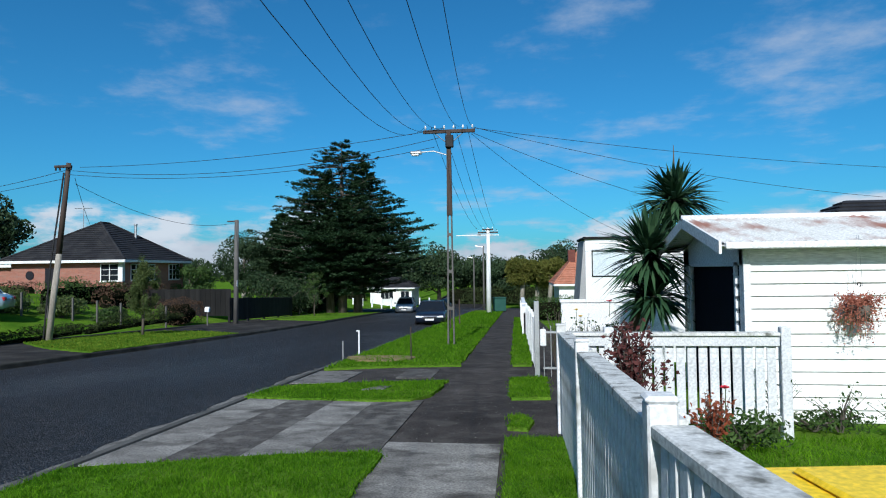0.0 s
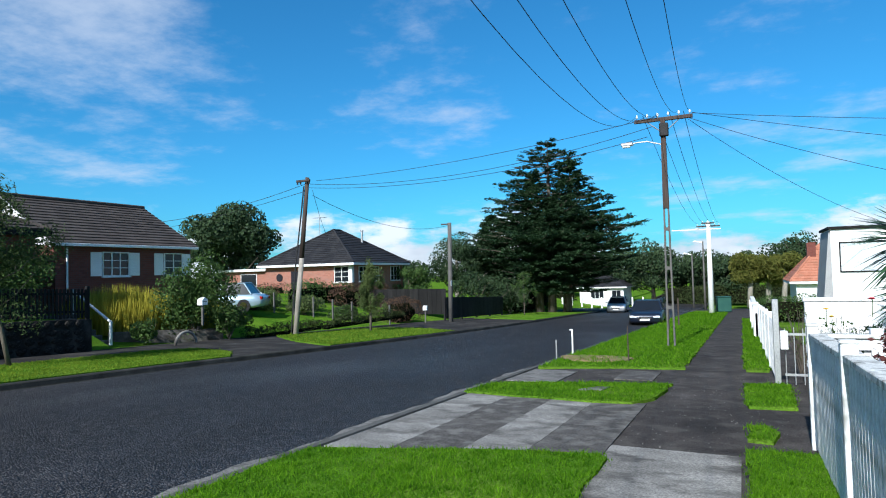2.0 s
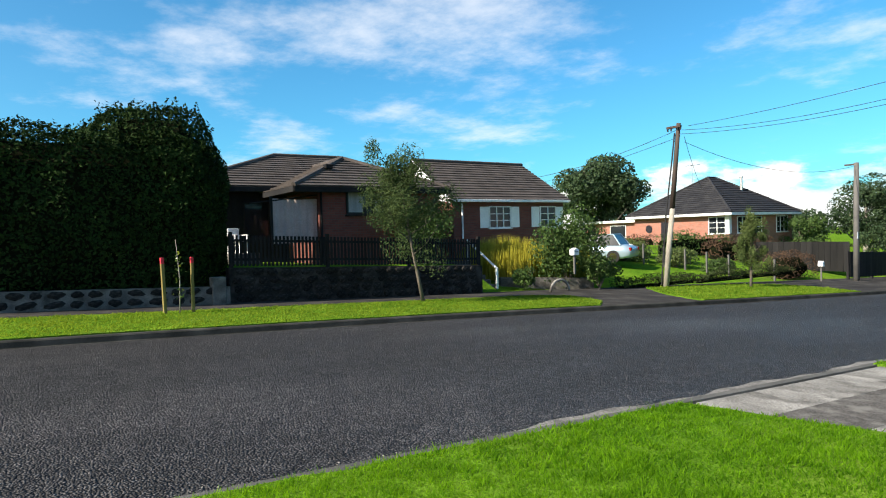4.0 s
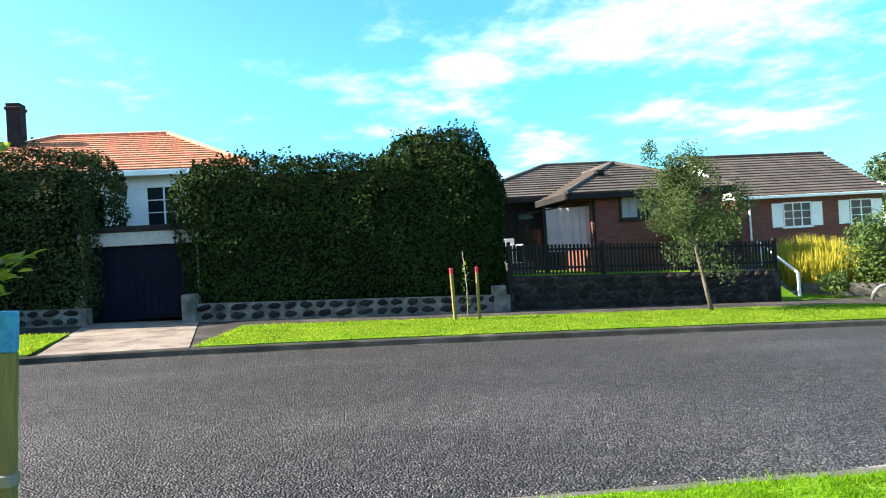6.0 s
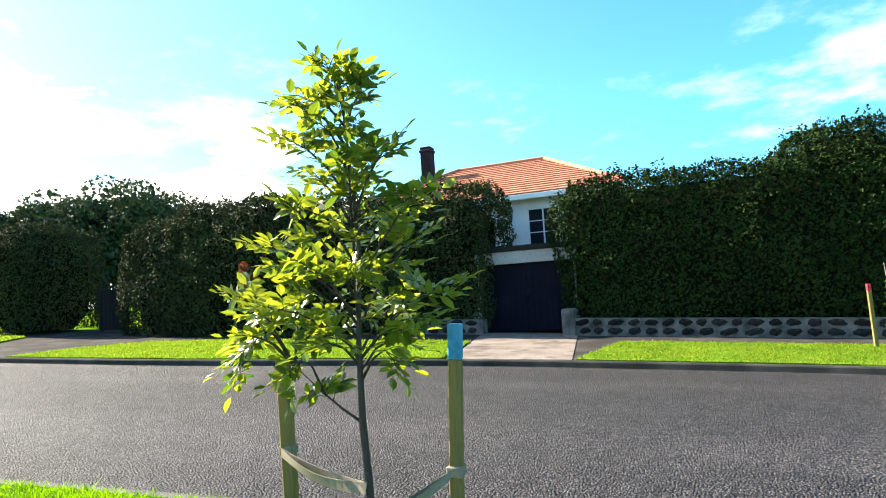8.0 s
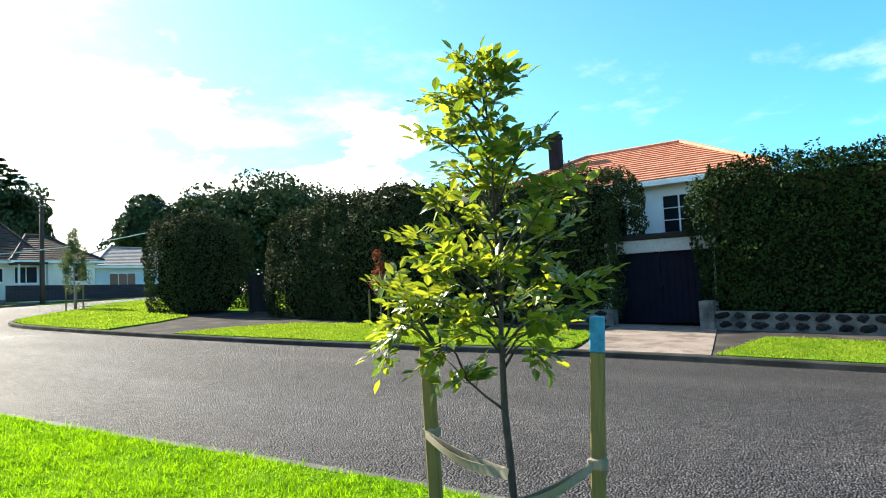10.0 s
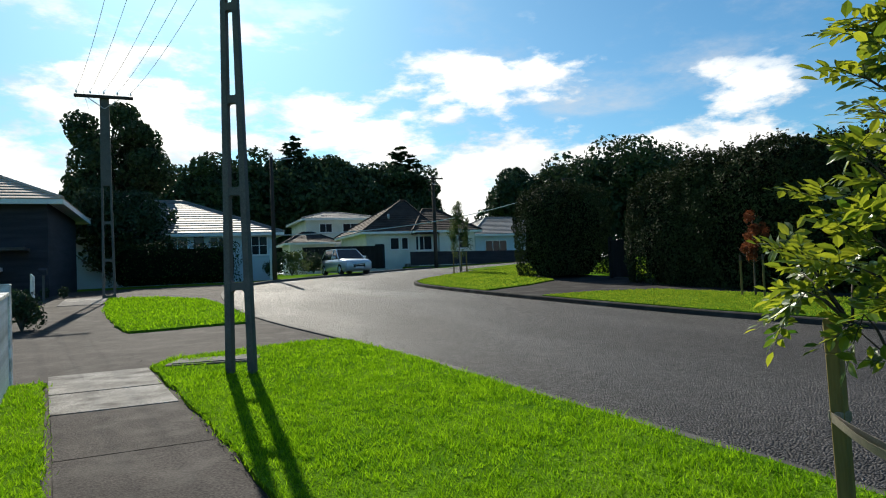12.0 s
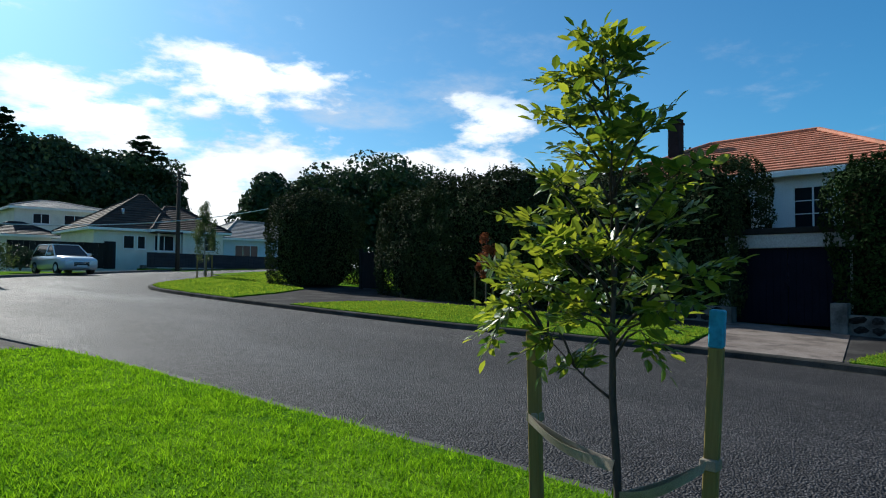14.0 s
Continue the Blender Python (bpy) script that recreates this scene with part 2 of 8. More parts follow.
M_GRASS = surf("mown_grass", (0.050, 0.125, 0.010), (0.11, 0.20, 0.018), 0.8, 45, 1.0, 0.6, gc=0.6, stain=(0.13, 0.19, 0.03), stain_scale=0.5, stain_amount=0.5, dist=0.03, spec=0.0)
M_EARTH = surf("earth", (0.05, 0.055, 0.03), (0.08, 0.085, 0.04), 0.3, 10, 0.95, 0.5, dist=0.05)
M_SOIL = surf("bare_soil", (0.22, 0.15, 0.08), (0.30, 0.21, 0.12), 4, 40, 0.95, 0.6, stain=(0.10, 0.15, 0.04), stain_scale=2.5, stain_amount=0.8)
M_WHITE = surf("white_paint", (0.68, 0.69, 0.70), (0.76, 0.76, 0.76), 1.5, 30, 0.5, 0.08, stain=(0.55, 0.55, 0.52), stain_scale=1.2, stain_amount=0.3)
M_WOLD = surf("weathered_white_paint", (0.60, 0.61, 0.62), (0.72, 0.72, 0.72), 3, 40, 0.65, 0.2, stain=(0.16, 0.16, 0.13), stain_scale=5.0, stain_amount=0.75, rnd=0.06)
M_CAP = surf("lichened_rail_paint", (0.5, 0.5, 0.48), (0.68, 0.68, 0.66), 6, 60, 0.75, 0.4, stain=(0.10, 0.10, 0.085), stain_scale=11.0, stain_amount=0.9, dist=0.004)
M_WGREY = surf("greyish_white_paint", (0.56, 0.57, 0.59), (0.66, 0.67, 0.68), 2, 40, 0.7, 0.15, stain=(0.45, 0.45, 0.43), stain_scale=9.0, stain_amount=0.15, rnd=0.06)
M_DARK = surf("dark_interior", (0.012, 0.012, 0.016), (0.02, 0.02, 0.026), 2, 30, 0.6, 0.0)
M_NAVY = surf("navy_door_paint", (0.004, 0.0045, 0.011), (0.007, 0.0075, 0.016), 2, 30, 0.8, 0.05, spec=0.08)
# black timber; on the brick house's rear block it stands in for shade
M_BLACKFENCE_SHADE = surf("black_timber_and_wall_shade", (0.009, 0.009, 0.010), (0.019, 0.018, 0.018), 3, 40, 0.8, 0.3, stretch=(1, 1, 0.15), rnd=0.25)
M_WOODPOLE = surf("weathered_pole_timber", (0.040, 0.030, 0.026), (0.080, 0.060, 0.052), 6, 50, 0.85, 0.4, stretch=(1, 1, 0.06), stain=(0.08, 0.06, 0.05), stain_scale=5, stain_amount=0.6)
M_CONCPOLE = surf("concrete_pole", (0.085, 0.082, 0.08), (0.14, 0.134, 0.128), 2, 50, 0.85, 0.25, stain=(0.06, 0.056, 0.052), stain_scale=2, stain_amount=0.5)
M_STAKE = surf("treated_pine", (0.15, 0.115, 0.038), (0.23, 0.18, 0.065), 5, 60, 0.8, 0.25, stretch=(1, 1, 0.08), stain=(0.20, 0.17, 0.06), stain_scale=4, stain_amount=0.5)
M_BLUE = surf("blue_stake_paint", (0.03, 0.22, 0.38), (0.04, 0.28, 0.45), 6, 40, 0.6, 0.1)
M_RED = surf("red_stake_paint", (0.50, 0.03, 0.05), (0.6, 0.05, 0.07), 6, 40, 0.6, 0.1)
M_STRAP = surf("hessian_strap", (0.19, 0.165, 0.125), (0.27, 0.235, 0.185), 10, 200, 0.9, 0.5, dist=0.002)
M_BARK = surf("bark", (0.07, 0.058, 0.047), (0.14, 0.12, 0.10), 6, 40, 0.9, 0.6, stretch=(1, 1, 0.2))
M_BARKY = surf("young_bark", (0.035, 0.028, 0.024), (0.075, 0.06, 0.05), 12, 90, 0.85, 0.3, stretch=(1, 1, 0.2), spec=0.2)
M_BARKL = surf("pale_bark", (0.22, 0.20, 0.17), (0.34, 0.31, 0.27), 6, 40, 0.9, 0.4, stretch=(1, 1, 0.2))
M_WIRE = surf("cable", (0.02, 0.02, 0.022), (0.03, 0.03, 0.032), 5, 40, 0.6, 0)
M_STEEL = surf("galvanised_steel", (0.42, 0.43, 0.45), (0.55, 0.56, 0.57), 3, 40, 0.45, 0.05, metal=0.8)
M_GREYTILE = surf("dark_roof_tiles", (0.018, 0.018, 0.021), (0.032, 0.032, 0.036), 1.5, 25, 0.7, 0.3, stain=(0.055, 0.052, 0.05), stain_scale=1.5, stain_amount=0.3)
# brown tile copy with the cream house roof's shadow put into its colour
M_SHADEBROWN = surf("shaded_brown_tiles", (0.040, 0.028, 0.024), (0.066, 0.048, 0.042), 1.5, 25, 0.85, 0.3, stain=(0.03, 0.025, 0.022), stain_scale=1.2, stain_amount=0.5)
M_BROWNTILE = surf("brown_roof_tiles", (0.052, 0.044, 0.041), (0.090, 0.076, 0.070), 1.5, 25, 0.75, 0.3, stain=(0.07, 0.06, 0.055), stain_scale=1.2, stain_amount=0.5)
M_ORANGE = surf("orange_clay_tiles", (0.33, 0.13, 0.08), (0.44, 0.19, 0.125), 2.5, 20, 0.75, 0.3, stain=(0.22, 0.12, 0.08), stain_scale=2, stain_amount=0.5)
M_PALETILE = surf("pale_grey_tiles", (0.15, 0.15, 0.155), (0.23, 0.225, 0.22), 1.5, 25, 0.6, 0.3, stain=(0.2, 0.19, 0.18), stain_scale=1.5, stain_amount=0.5)
M_RBRICK = brick_mat("dark_red_brick", (0.115, 0.026, 0.018), (0.16, 0.040, 0.028), (0.085, 0.058, 0.048))
M_PBRICK = brick_mat("salmon_brick", (0.27, 0.10, 0.07), (0.34, 0.135, 0.095), (0.24, 0.18, 0.15))
M_CREAM = surf("cream_render", (0.60, 0.58, 0.52), (0.68, 0.66, 0.60), 0.8, 30, 0.8, 0.1, stain=(0.45, 0.43, 0.38), stain_scale=1, stain_amount=0.3)
M_PALEBLUE = surf("pale_blue_boards", (0.45, 0.55, 0.62), (0.52, 0.61, 0.67), 1, 30, 0.7, 0.1)
M_GREYWALL = surf("grey_render", (0.30, 0.30, 0.31), (0.36, 0.36, 0.36), 0.8, 30, 0.8, 0.1)
M_STONE = surf("volcanic_stone", (0.012, 0.0115, 0.011), (0.028, 0.026, 0.025), 3, 30, 0.95, 0.6, spec=0.05, stain=(0.11, 0.105, 0.095), stain_scale=3, stain_amount=0.18, rnd=0.35)
M_MORTAR = surf("pale_mortar", (0.05, 0.048, 0.045), (0.19, 0.183, 0.17), 3, 40, 0.9, 0.3)
M_CURTAIN = surf("pale_pink_cloth", (0.36, 0.275, 0.27), (0.44, 0.35, 0.34), 2, 30, 0.9, 0.1)
M_LACE = surf("curtain", (0.20, 0.21, 0.22), (0.32, 0.33, 0.34), 2, 30, 0.9, 0.1, stretch=(6, 6, 0.3))
M_RUBBER = surf("tyre_rubber", (0.015, 0.015, 0.015), (0.025, 0.025, 0.025), 4, 40, 0.8, 0.1)
M_NUMPLATE = surf("white_plate", (0.6, 0.6, 0.6), (0.7, 0.7, 0.7), 4, 30, 0.5, 0)
M_YELLOW = surf("yellow_plastic", (0.80, 0.55, 0.02), (0.88, 0.62, 0.03), 2, 30, 0.4, 0.03)
M_GREENBIN = surf("green_bin_plastic", (0.02, 0.07, 0.06), (0.03, 0.09, 0.07), 2, 30, 0.5, 0.03)
# chimney brick coloured near-black in place of shade on its street face
M_CHIM = surf("shaded_chimney_brick", (0.011, 0.011, 0.014), (0.02, 0.019, 0.023), 3, 30, 0.9, 0.3)
M_INSUL = surf("white_porcelain", (0.7, 0.7, 0.7), (0.8, 0.8, 0.8), 5, 30, 0.25, 0)


def rust_roof():
    m = surf("rusty_white_iron", (0.60, 0.60, 0.58), (0.72, 0.72, 0.70), 1.5, 30, 0.6, 0.1, stain=(0.26, 0.09, 0.05), stain_scale=1.3, stain_amount=0.9, stretch=(1.3, 0.8, 1))
    return m


M_RUST = rust_roof()


def plain(name, c, rough, metal=0.0, coat=0.0):
    m = bpy.data.materials.new(name)
    m.use_nodes = True
    b = m.node_tree.nodes["Principled BSDF"]
    b.inputs["Base Color"].default_value = (*c, 1)
    b.inputs["Roughness"].default_value, b.inputs["Metallic"].default_value, b.inputs["Coat Weight"].default_value = rough, metal, coat
    return m


M_GLASS = plain("window_glass", (0.012, 0.015, 0.02), 0.08)
M_GLASS.node_tree.nodes["Principled BSDF"].inputs["Specular IOR Level"].default_value = 0.3
M_CARDARK = plain("dark_blue_car_paint", (0.012, 0.018, 0.035), 0.3, 0.3, 0.4)
M_CARSILVER = plain("silver_car_paint", (0.45, 0.47, 0.5), 0.35, 0.5, 1.0)
M_CARWHITE = plain("pale_silver_car_paint", (0.55, 0.58, 0.62), 0.3, 0.3, 1.0)
M_CARLIGHTBLUE = plain("pale_blue_car_paint", (0.30, 0.40, 0.48), 0.3, 0.3, 1.0)
M_CHROME = plain("chrome", (0.7, 0.7, 0.72), 0.15, 1.0)
M_LAMPGLASS = plain("headlight_glass", (0.75, 0.78, 0.8), 0.1)
M_REDLENS = plain("red_lens", (0.35, 0.01, 0.01), 0.2)

# both hedge leaves darker than real foliage: shade of the faces put into colour
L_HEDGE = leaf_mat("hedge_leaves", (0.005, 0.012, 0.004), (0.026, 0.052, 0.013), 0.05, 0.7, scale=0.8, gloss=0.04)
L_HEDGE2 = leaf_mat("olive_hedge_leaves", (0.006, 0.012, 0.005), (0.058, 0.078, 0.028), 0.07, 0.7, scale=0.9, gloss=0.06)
L_YOUNG = leaf_mat("young_ash_leaves", (0.018, 0.050, 0.012), (0.075, 0.135, 0.02), 0.36, 0.35, ((0.05, 0.15, 0.012), (0.62, 0.66, 0.045)), scale=2.2, gloss=0.4)
L_DARKTREE = leaf_mat("dark_evergreen_leaves", (0.016, 0.034, 0.017), (0.055, 0.086, 0.038), 0.15, 0.5, scale=0.3)
L_CONIFER = leaf_mat("conifer_needles", (0.013, 0.034, 0.017), (0.038, 0.072, 0.030), 0.1, 0.6, scale=0.4)
L_GREY = leaf_mat("grey_green_leaves", (0.055, 0.085, 0.028), (0.13, 0.165, 0.055), 0.3, 0.5, scale=0.8)
L_STREET = leaf_mat("street_tree_leaves", (0.022, 0.045, 0.015), (0.10, 0.14, 0.05), 0.3, 0.5, scale=1.2)
L_SHRUB = leaf_mat("shrub_leaves", (0.03, 0.065, 0.018), (0.08, 0.13, 0.035), 0.25, 0.45, scale=0.8)
L_YELLOWGREEN = leaf_mat("yellow_green_stems", (0.26, 0.25, 0.03), (0.42, 0.37, 0.05), 0.4, 0.6, scale=0.8)
L_RED = leaf_mat("dark_red_leaves", (0.07, 0.028, 0.028), (0.14, 0.05, 0.045), 0.3, 0.4, scale=2)
L_RUSSET = leaf_mat("russet_leaves", (0.10, 0.03, 0.015), (0.22, 0.075, 0.03), 0.4, 0.5, scale=2)
L_RUST = leaf_mat("rust_brown_leaves", (0.20, 0.055, 0.03), (0.36, 0.10, 0.05), 0.35, 0.6, scale=2)
L_BROWNHEDGE = leaf_mat("brown_hedge_leaves", (0.05, 0.03, 0.022), (0.11, 0.065, 0.04), 0.2, 0.6, scale=0.8)
L_DRY = leaf_mat("dry_red_foliage", (0.30, 0.10, 0.07), (0.45, 0.19, 0.13), 0.3, 0.8, scale=3)
L_YUCCA = leaf_mat("yucca_blades", (0.02, 0.055, 0.03), (0.055, 0.11, 0.05), 0.15, 0.35, scale=2)
L_FLAX = leaf_mat("palm_leaves", (0.08, 0.10, 0.02), (0.20, 0.20, 0.05), 0.3, 0.5, scale=0.8)
L_BLADEFAR = leaf_mat("far_grass_blades", (0.055, 0.11, 0.010), (0.17, 0.23, 0.026), 0.4, 0.6, ((0.18, 0.33, 0.02), (0.38, 0.46, 0.04)), scale=1.6, gloss=0.0)
L_BLADE = leaf_mat("grass_blades", (0.026, 0.085, 0.005), (0.14, 0.28, 0.014), 0.5, 0.7, ((0.08, 0.23, 0.005), (0.34, 0.60, 0.014)), scale=3.2, gloss=0.0)

# ---- mesh building ----
def gz(x, y):
    """The street's even fall: down along +y, level far off."""
    return -0.0404 * max(-48.0, min(88.0, y)) - 0.0038 * max(-60.0, min(60.0, x))


class MB:
    """Collects vertices and faces of one mesh."""

    def __init__(self):
        self.v, self.f = [], []

    def poly(self, *pts):
        i = len(self.v)
        self.v += [tuple(p) for p in pts]
        self.f.append(tuple(range(i, i + len(pts))))
        return self

    def box(self, x0, x1, y0, y1, z0, z1, c=0.0):
        """A box, its edges chamfered by c."""
        if c <= 0:
            i = len(self.v)
            self.v += [(x, y, z) for z in (z0, z1) for x, y in ((x0, y0), (x1, y0), (x1, y1), (x0, y1))]
            self.f += [tuple(i + k for k in q) for q in ((3, 2, 1, 0), (4, 5, 6, 7), (0, 1, 5, 4), (1, 2, 6, 5), (2, 3, 7, 6), (3, 0, 4, 7))]
            return self
        i = len(self.v)
        rings = [(z0, c), (z0 + c, 0), (z1 - c, 0), (z1, c)]
        for z, s in rings:
            a, b, d, e = x0 + s, x1 - s, y0 + s, y1 - s
            if s:
                self.v += [(a, d, z), (b, d, z), (b, d, z), (b, e, z), (b, e, z), (a, e, z), (a, e, z), (a, d, z)]
            else:
                self.v += [(x0 + c, y0, z), (x1 - c, y0, z), (x1, y0 + c, z), (x1, y1 - c, z), (x1 - c, y1, z), (x0 + c, y1, z), (x0, y1 - c, z), (x0, y0 + c, z)]
        for r in range(3):
            for k in range(8):
                a, b = i + r * 8 + k, i + r * 8 + (k + 1) % 8
                self.f.append((a, b, b + 8, a + 8))
        self.f.append(tuple(i + k for k in (7, 6, 5, 4, 3, 2, 1, 0)))
        self.f.append(tuple(i + 24 + k for k in range(8)))
        return self

    def tube(self, pts, radii, n=8, cap=True):
        """A round, tapered tube along points."""
        i, pts = len(self.v), [Vector(p) for p in pts]
        if not isinstance(radii, (list, tuple)):
            radii = [radii] * len(pts)
        ref = None
        for k, p in enumerate(pts):
            d = (pts[min(k + 1, len(pts) - 1)] - pts[max(k - 1, 0)]).normalized()
            if ref is None:
                ref = d.cross(Vector((1, 0, 0)) if abs(d.x) < 0.8 else Vector((0, 1, 0))).normalized()
            a = (ref - d * ref.dot(d)).normalized()
            ref = a
            b = d.cross(a)
            for j in range(n):
                t = 2 * math.pi * j / n
                self.v.append(tuple(p + (a * math.cos(t) + b * math.sin(t)) * radii[k]))
        for k in range(len(pts) - 1):
            for j in range(n):
                a, b = i + k * n + j, i + k * n + (j + 1) % n
                self.f.append((a, b, b + n, a + n))
        if cap:
            self.f.append(tuple(i + n - 1 - j for j in range(n)))
            self.f.append(tuple(i + (len(pts) - 1) * n + j for j in range(n)))
        return self

    def prism(self, pts, z0, z1):
        """A flat outline (x, y) raised from z0 to z1; each may be a function of x, y."""
        i, n = len(self.v), len(pts)
        a, b = (z0 if callable(z0) else lambda x, y: z0), (z1 if callable(z1) else lambda x, y: z1)
        self.v += [(x, y, a(x, y)) for x, y in pts] + [(x, y, b(x, y)) for x, y in pts]
        self.f.append(tuple(i + n - 1 - k for k in range(n)))
        self.f.append(tuple(i + n + k for k in range(n)))
        self.f += [(i + k, i + (k + 1) % n, i + n + (k + 1) % n, i + n + k) for k in range(n)]
        return self

    def slab_yz(self, outline, x0, x1):
        """A side outline (y, z) drawn out from x0 to x1."""
        i, n = len(self.v), len(outline)
        self.v += [(x0, y, z) for y, z in outline] + [(x1, y, z) for y, z in outline]
        self.f.append(tuple(i + k for k in range(n)))
        self.f.append(tuple(i + 2 * n - 1 - k for k in range(n)))
        self.f += [(i + (k + 1) % n, i + k, i + n + k, i + n + (k + 1) % n) for k in range(n)]
        return self

    def mesh(self, name, material, smooth=False):
        me = bpy.data.meshes.new(name)
        me.from_pydata(self.v, [], self.f)
        if material:
            me.materials.append(material)
        if smooth:
            me.polygons.foreach_set("use_smooth", [True] * len(me.polygons))
        me.update()
        return me


def thing(name, x, y, z, rz=0.0, label="", category="", group="", kind=""):
    ob = tagged(new(name), label, category, group, kind)
    ob.matrix_world = pose(x, y, z, 0, 0, rz)
    return ob


def part(name, mb, material, parent, label="", smooth=False, at=None):
    ob = new(name, mb.mesh(name, material, smooth) if isinstance(mb, MB) else mb)
    ob.parent = parent
    if at is not None:
        ob.matrix_basis = at
    return tagged(ob, label)


def solo(name, mb, material, label, category, kind="", smooth=False, at=None, group=""):
    ob = new(name, mb.mesh(name, material, smooth))
    if at is not None:
        ob.matrix_world = at
    return tagged(ob, label, category, group, kind)


def leaves_mesh(name, centers, normals, sizes, material, rng, aspect=0.55, fold=0.25):
    """Many small folded leaves: each four triangles round a midrib."""
    centers, normals = np.asarray(centers, float), np.asarray(normals, float)
    n = len(centers)
    normals = normals / np.maximum(np.linalg.norm(normals, axis=1, keepdims=True), 1e-6)
    r = rng.normal(size=(n, 3))
    u = np.cross(normals, r)
    u /= np.maximum(np.linalg.norm(u, axis=1, keepdims=True), 1e-6)
    w = np.cross(normals, u)
    s = np.asarray(sizes, float).reshape(-1, 1)
    tip, tail = centers + u * s * 0.5, centers - u * s * 0.5
    a = centers + w * s * aspect * 0.5 + normals * s * fold * 0.5
    b = centers - w * s * aspect * 0.5 + normals * s * fold * 0.5
    v = np.stack([tail, a, tip, b], 1).reshape(-1, 3)
    i = np.arange(n)[:, None] * 4
    f = np.concatenate([i + [0, 2, 1], i + [0, 3, 2]], 1).reshape(-1, 3)
    me = bpy.data.meshes.new(name)
    me.from_pydata(v.tolist(), [], f.tolist())
    me.materials.append(material)
    me.update()
    return me


# ---- the street's plan ----
NEAR_KERB = [(-4.6, 170), (-4.6, 60), (-4.45, 20), (-4.4, 4), (-4.35, -2), (-4.2, -4), (-3.9, -6), (-3.6, -9), (-3.15, -11.4), (-2.6, -14), (-2.15, -17), (-2.0, -21), (-2.2, -26), (-2.9, -30), (-4.4, -33.3), (-6.8, -35.6), (-10, -37.8), (-14.2, -41.0), (-19, -44.5), (-34, -52), (-75, -70)]
FAR_KERB = [(-14.5, 170), (-13.0, 60), (-11.9, 36), (-11.8, 26), (-12.1, 17), (-12.5, 10), (-12.55, 3), (-12.4, -2), (-12.1, -5.5), (-11.3, -9), (-10.7, -12), (-10.25, -16.5), (-9.95, -20), (-9.75, -24.5), (-10.2, -26.8), (-11.6, -29), (-14.3, -31.9), (-18.6, -36.0), (-24.5, -41.4), (-38, -49), (-78, -62)]


def resample(line, n):
    p = np.array(line, float)
    for _ in range(2):  # corner cutting
        q = np.concatenate([p[:1], np.stack([0.75 * p[:-1] + 0.25 * p[1:], 0.25 * p[:-1] + 0.75 * p[1:]], 1).reshape(-1, 2), p[-1:]])
        p = q
    d = np.concatenate([[0], np.cumsum(np.linalg.norm(np.diff(p, axis=0), axis=1))])
    t = np.linspace(0, d[-1], n)
    return np.stack([np.interp(t, d, p[:, 0]), np.interp(t, d, p[:, 1])], 1)


NK, FK = resample(NEAR_KERB, 220), resample(FAR_KERB, 220)


def near_x(y):
    k = NK[NK[:, 1] > -34]
    return float(np.interp(-y, -k[:, 1], k[:, 0]))


def far_x(y):
    k = FK[FK[:, 1] > -27]
    return float(np.interp(-y, -k[:, 1], k[:, 0]))


def path_l(y):
    return float(np.interp(y, [-27, -20, -15, -10.2, -4.7, 3, 5], [1.75, 1.45, 0.75, 0.0, -0.82, -1.3, -1.33]))


def path_r(y):
    return float(np.interp(y, [-27, -20, -15, -10.2, -4.7, 3, 5], [3.2, 2.75, 1.95, 1.25, 0.42, -0.16, -0.17]))


def fence_x(y):
    return float(np.interp(y, [-40, -21, -17, -10, -4, 2, 8, 40], [6.2, 4.0, 2.9, 1.66, 0.93, 0.52, 0.545, 0.2]))


def rise(x, y):
    """How far the far side's gardens lie above the street."""
    a = max(0.0, min(1.0, (-18.3 - x) / 0.8)) * 1.0
    b = max(0.0, min(1.0, (-19.0 - x) / 12.0)) * 1.9
    w = max(0.0, min(1.0, (y - 13.2) / 0.8))
    back = max(0.0, min(1.0, (-7.0 - y) / 3.0))
    drive = 1.0 if -7.8 < y < -3.6 and x > -22.0 else 0.0
    return (a * (1 - w) + b * w) * (1 - back) * (1 - drive)


def ground_z(x, y):
    z = gz(x, y)
    if x < -18.2:
        return z + rise(x, y) - 0.06
    if x > 0.3 + fence_x(y):
        return z - 0.04
    return z - 0.30


def build_ground():
    xs = np.concatenate([[-900, -400, -200, -120, -80, -60, -50, -44, -38, -34, -31], np.arange(-29, -17, 1.0), [-18.25, -18.15, -15, -10, -5, -2, 0, 0.5], np.arange(1, 9, 0.5), [10, 14, 20, 30, 50, 80, 150, 400, 900]])
    xs = np.unique(xs)
    ys = np.unique(np.concatenate([[-900, -400, -200, -120, -90, -70, -60], np.arange(-52, 90, 1.5), [13.1, 14.1, 92, 95, 100, 120, 160, 250, 500, 900]]))
    m = MB()
    m.v = [(x, y, ground_z(x, y)) for y in ys for x in xs]
    n = len(xs)
    m.f = [(j * n + i, j * n + i + 1, (j + 1) * n + i + 1, (j + 1) * n + i) for j in range(len(ys) - 1) for i in range(n - 1)]
    solo("ground", m, M_GRASS, "grassy ground of gardens falling gently along the street", "ground", "structure", smooth=False)


def strip(a, b, cols, z):
    m = MB()
    for p, q in zip(a, b):
        for k in range(cols + 1):
            x, y = p + (q - p) * k / cols
            m.v.append((x, y, gz(x, y) + z(k / cols)))
    n = cols + 1
    m.f = [(j * n + i, (j + 1) * n + i, (j + 1) * n + i + 1, j * n + i + 1) for j in range(len(a) - 1) for i in range(cols)]
    return m


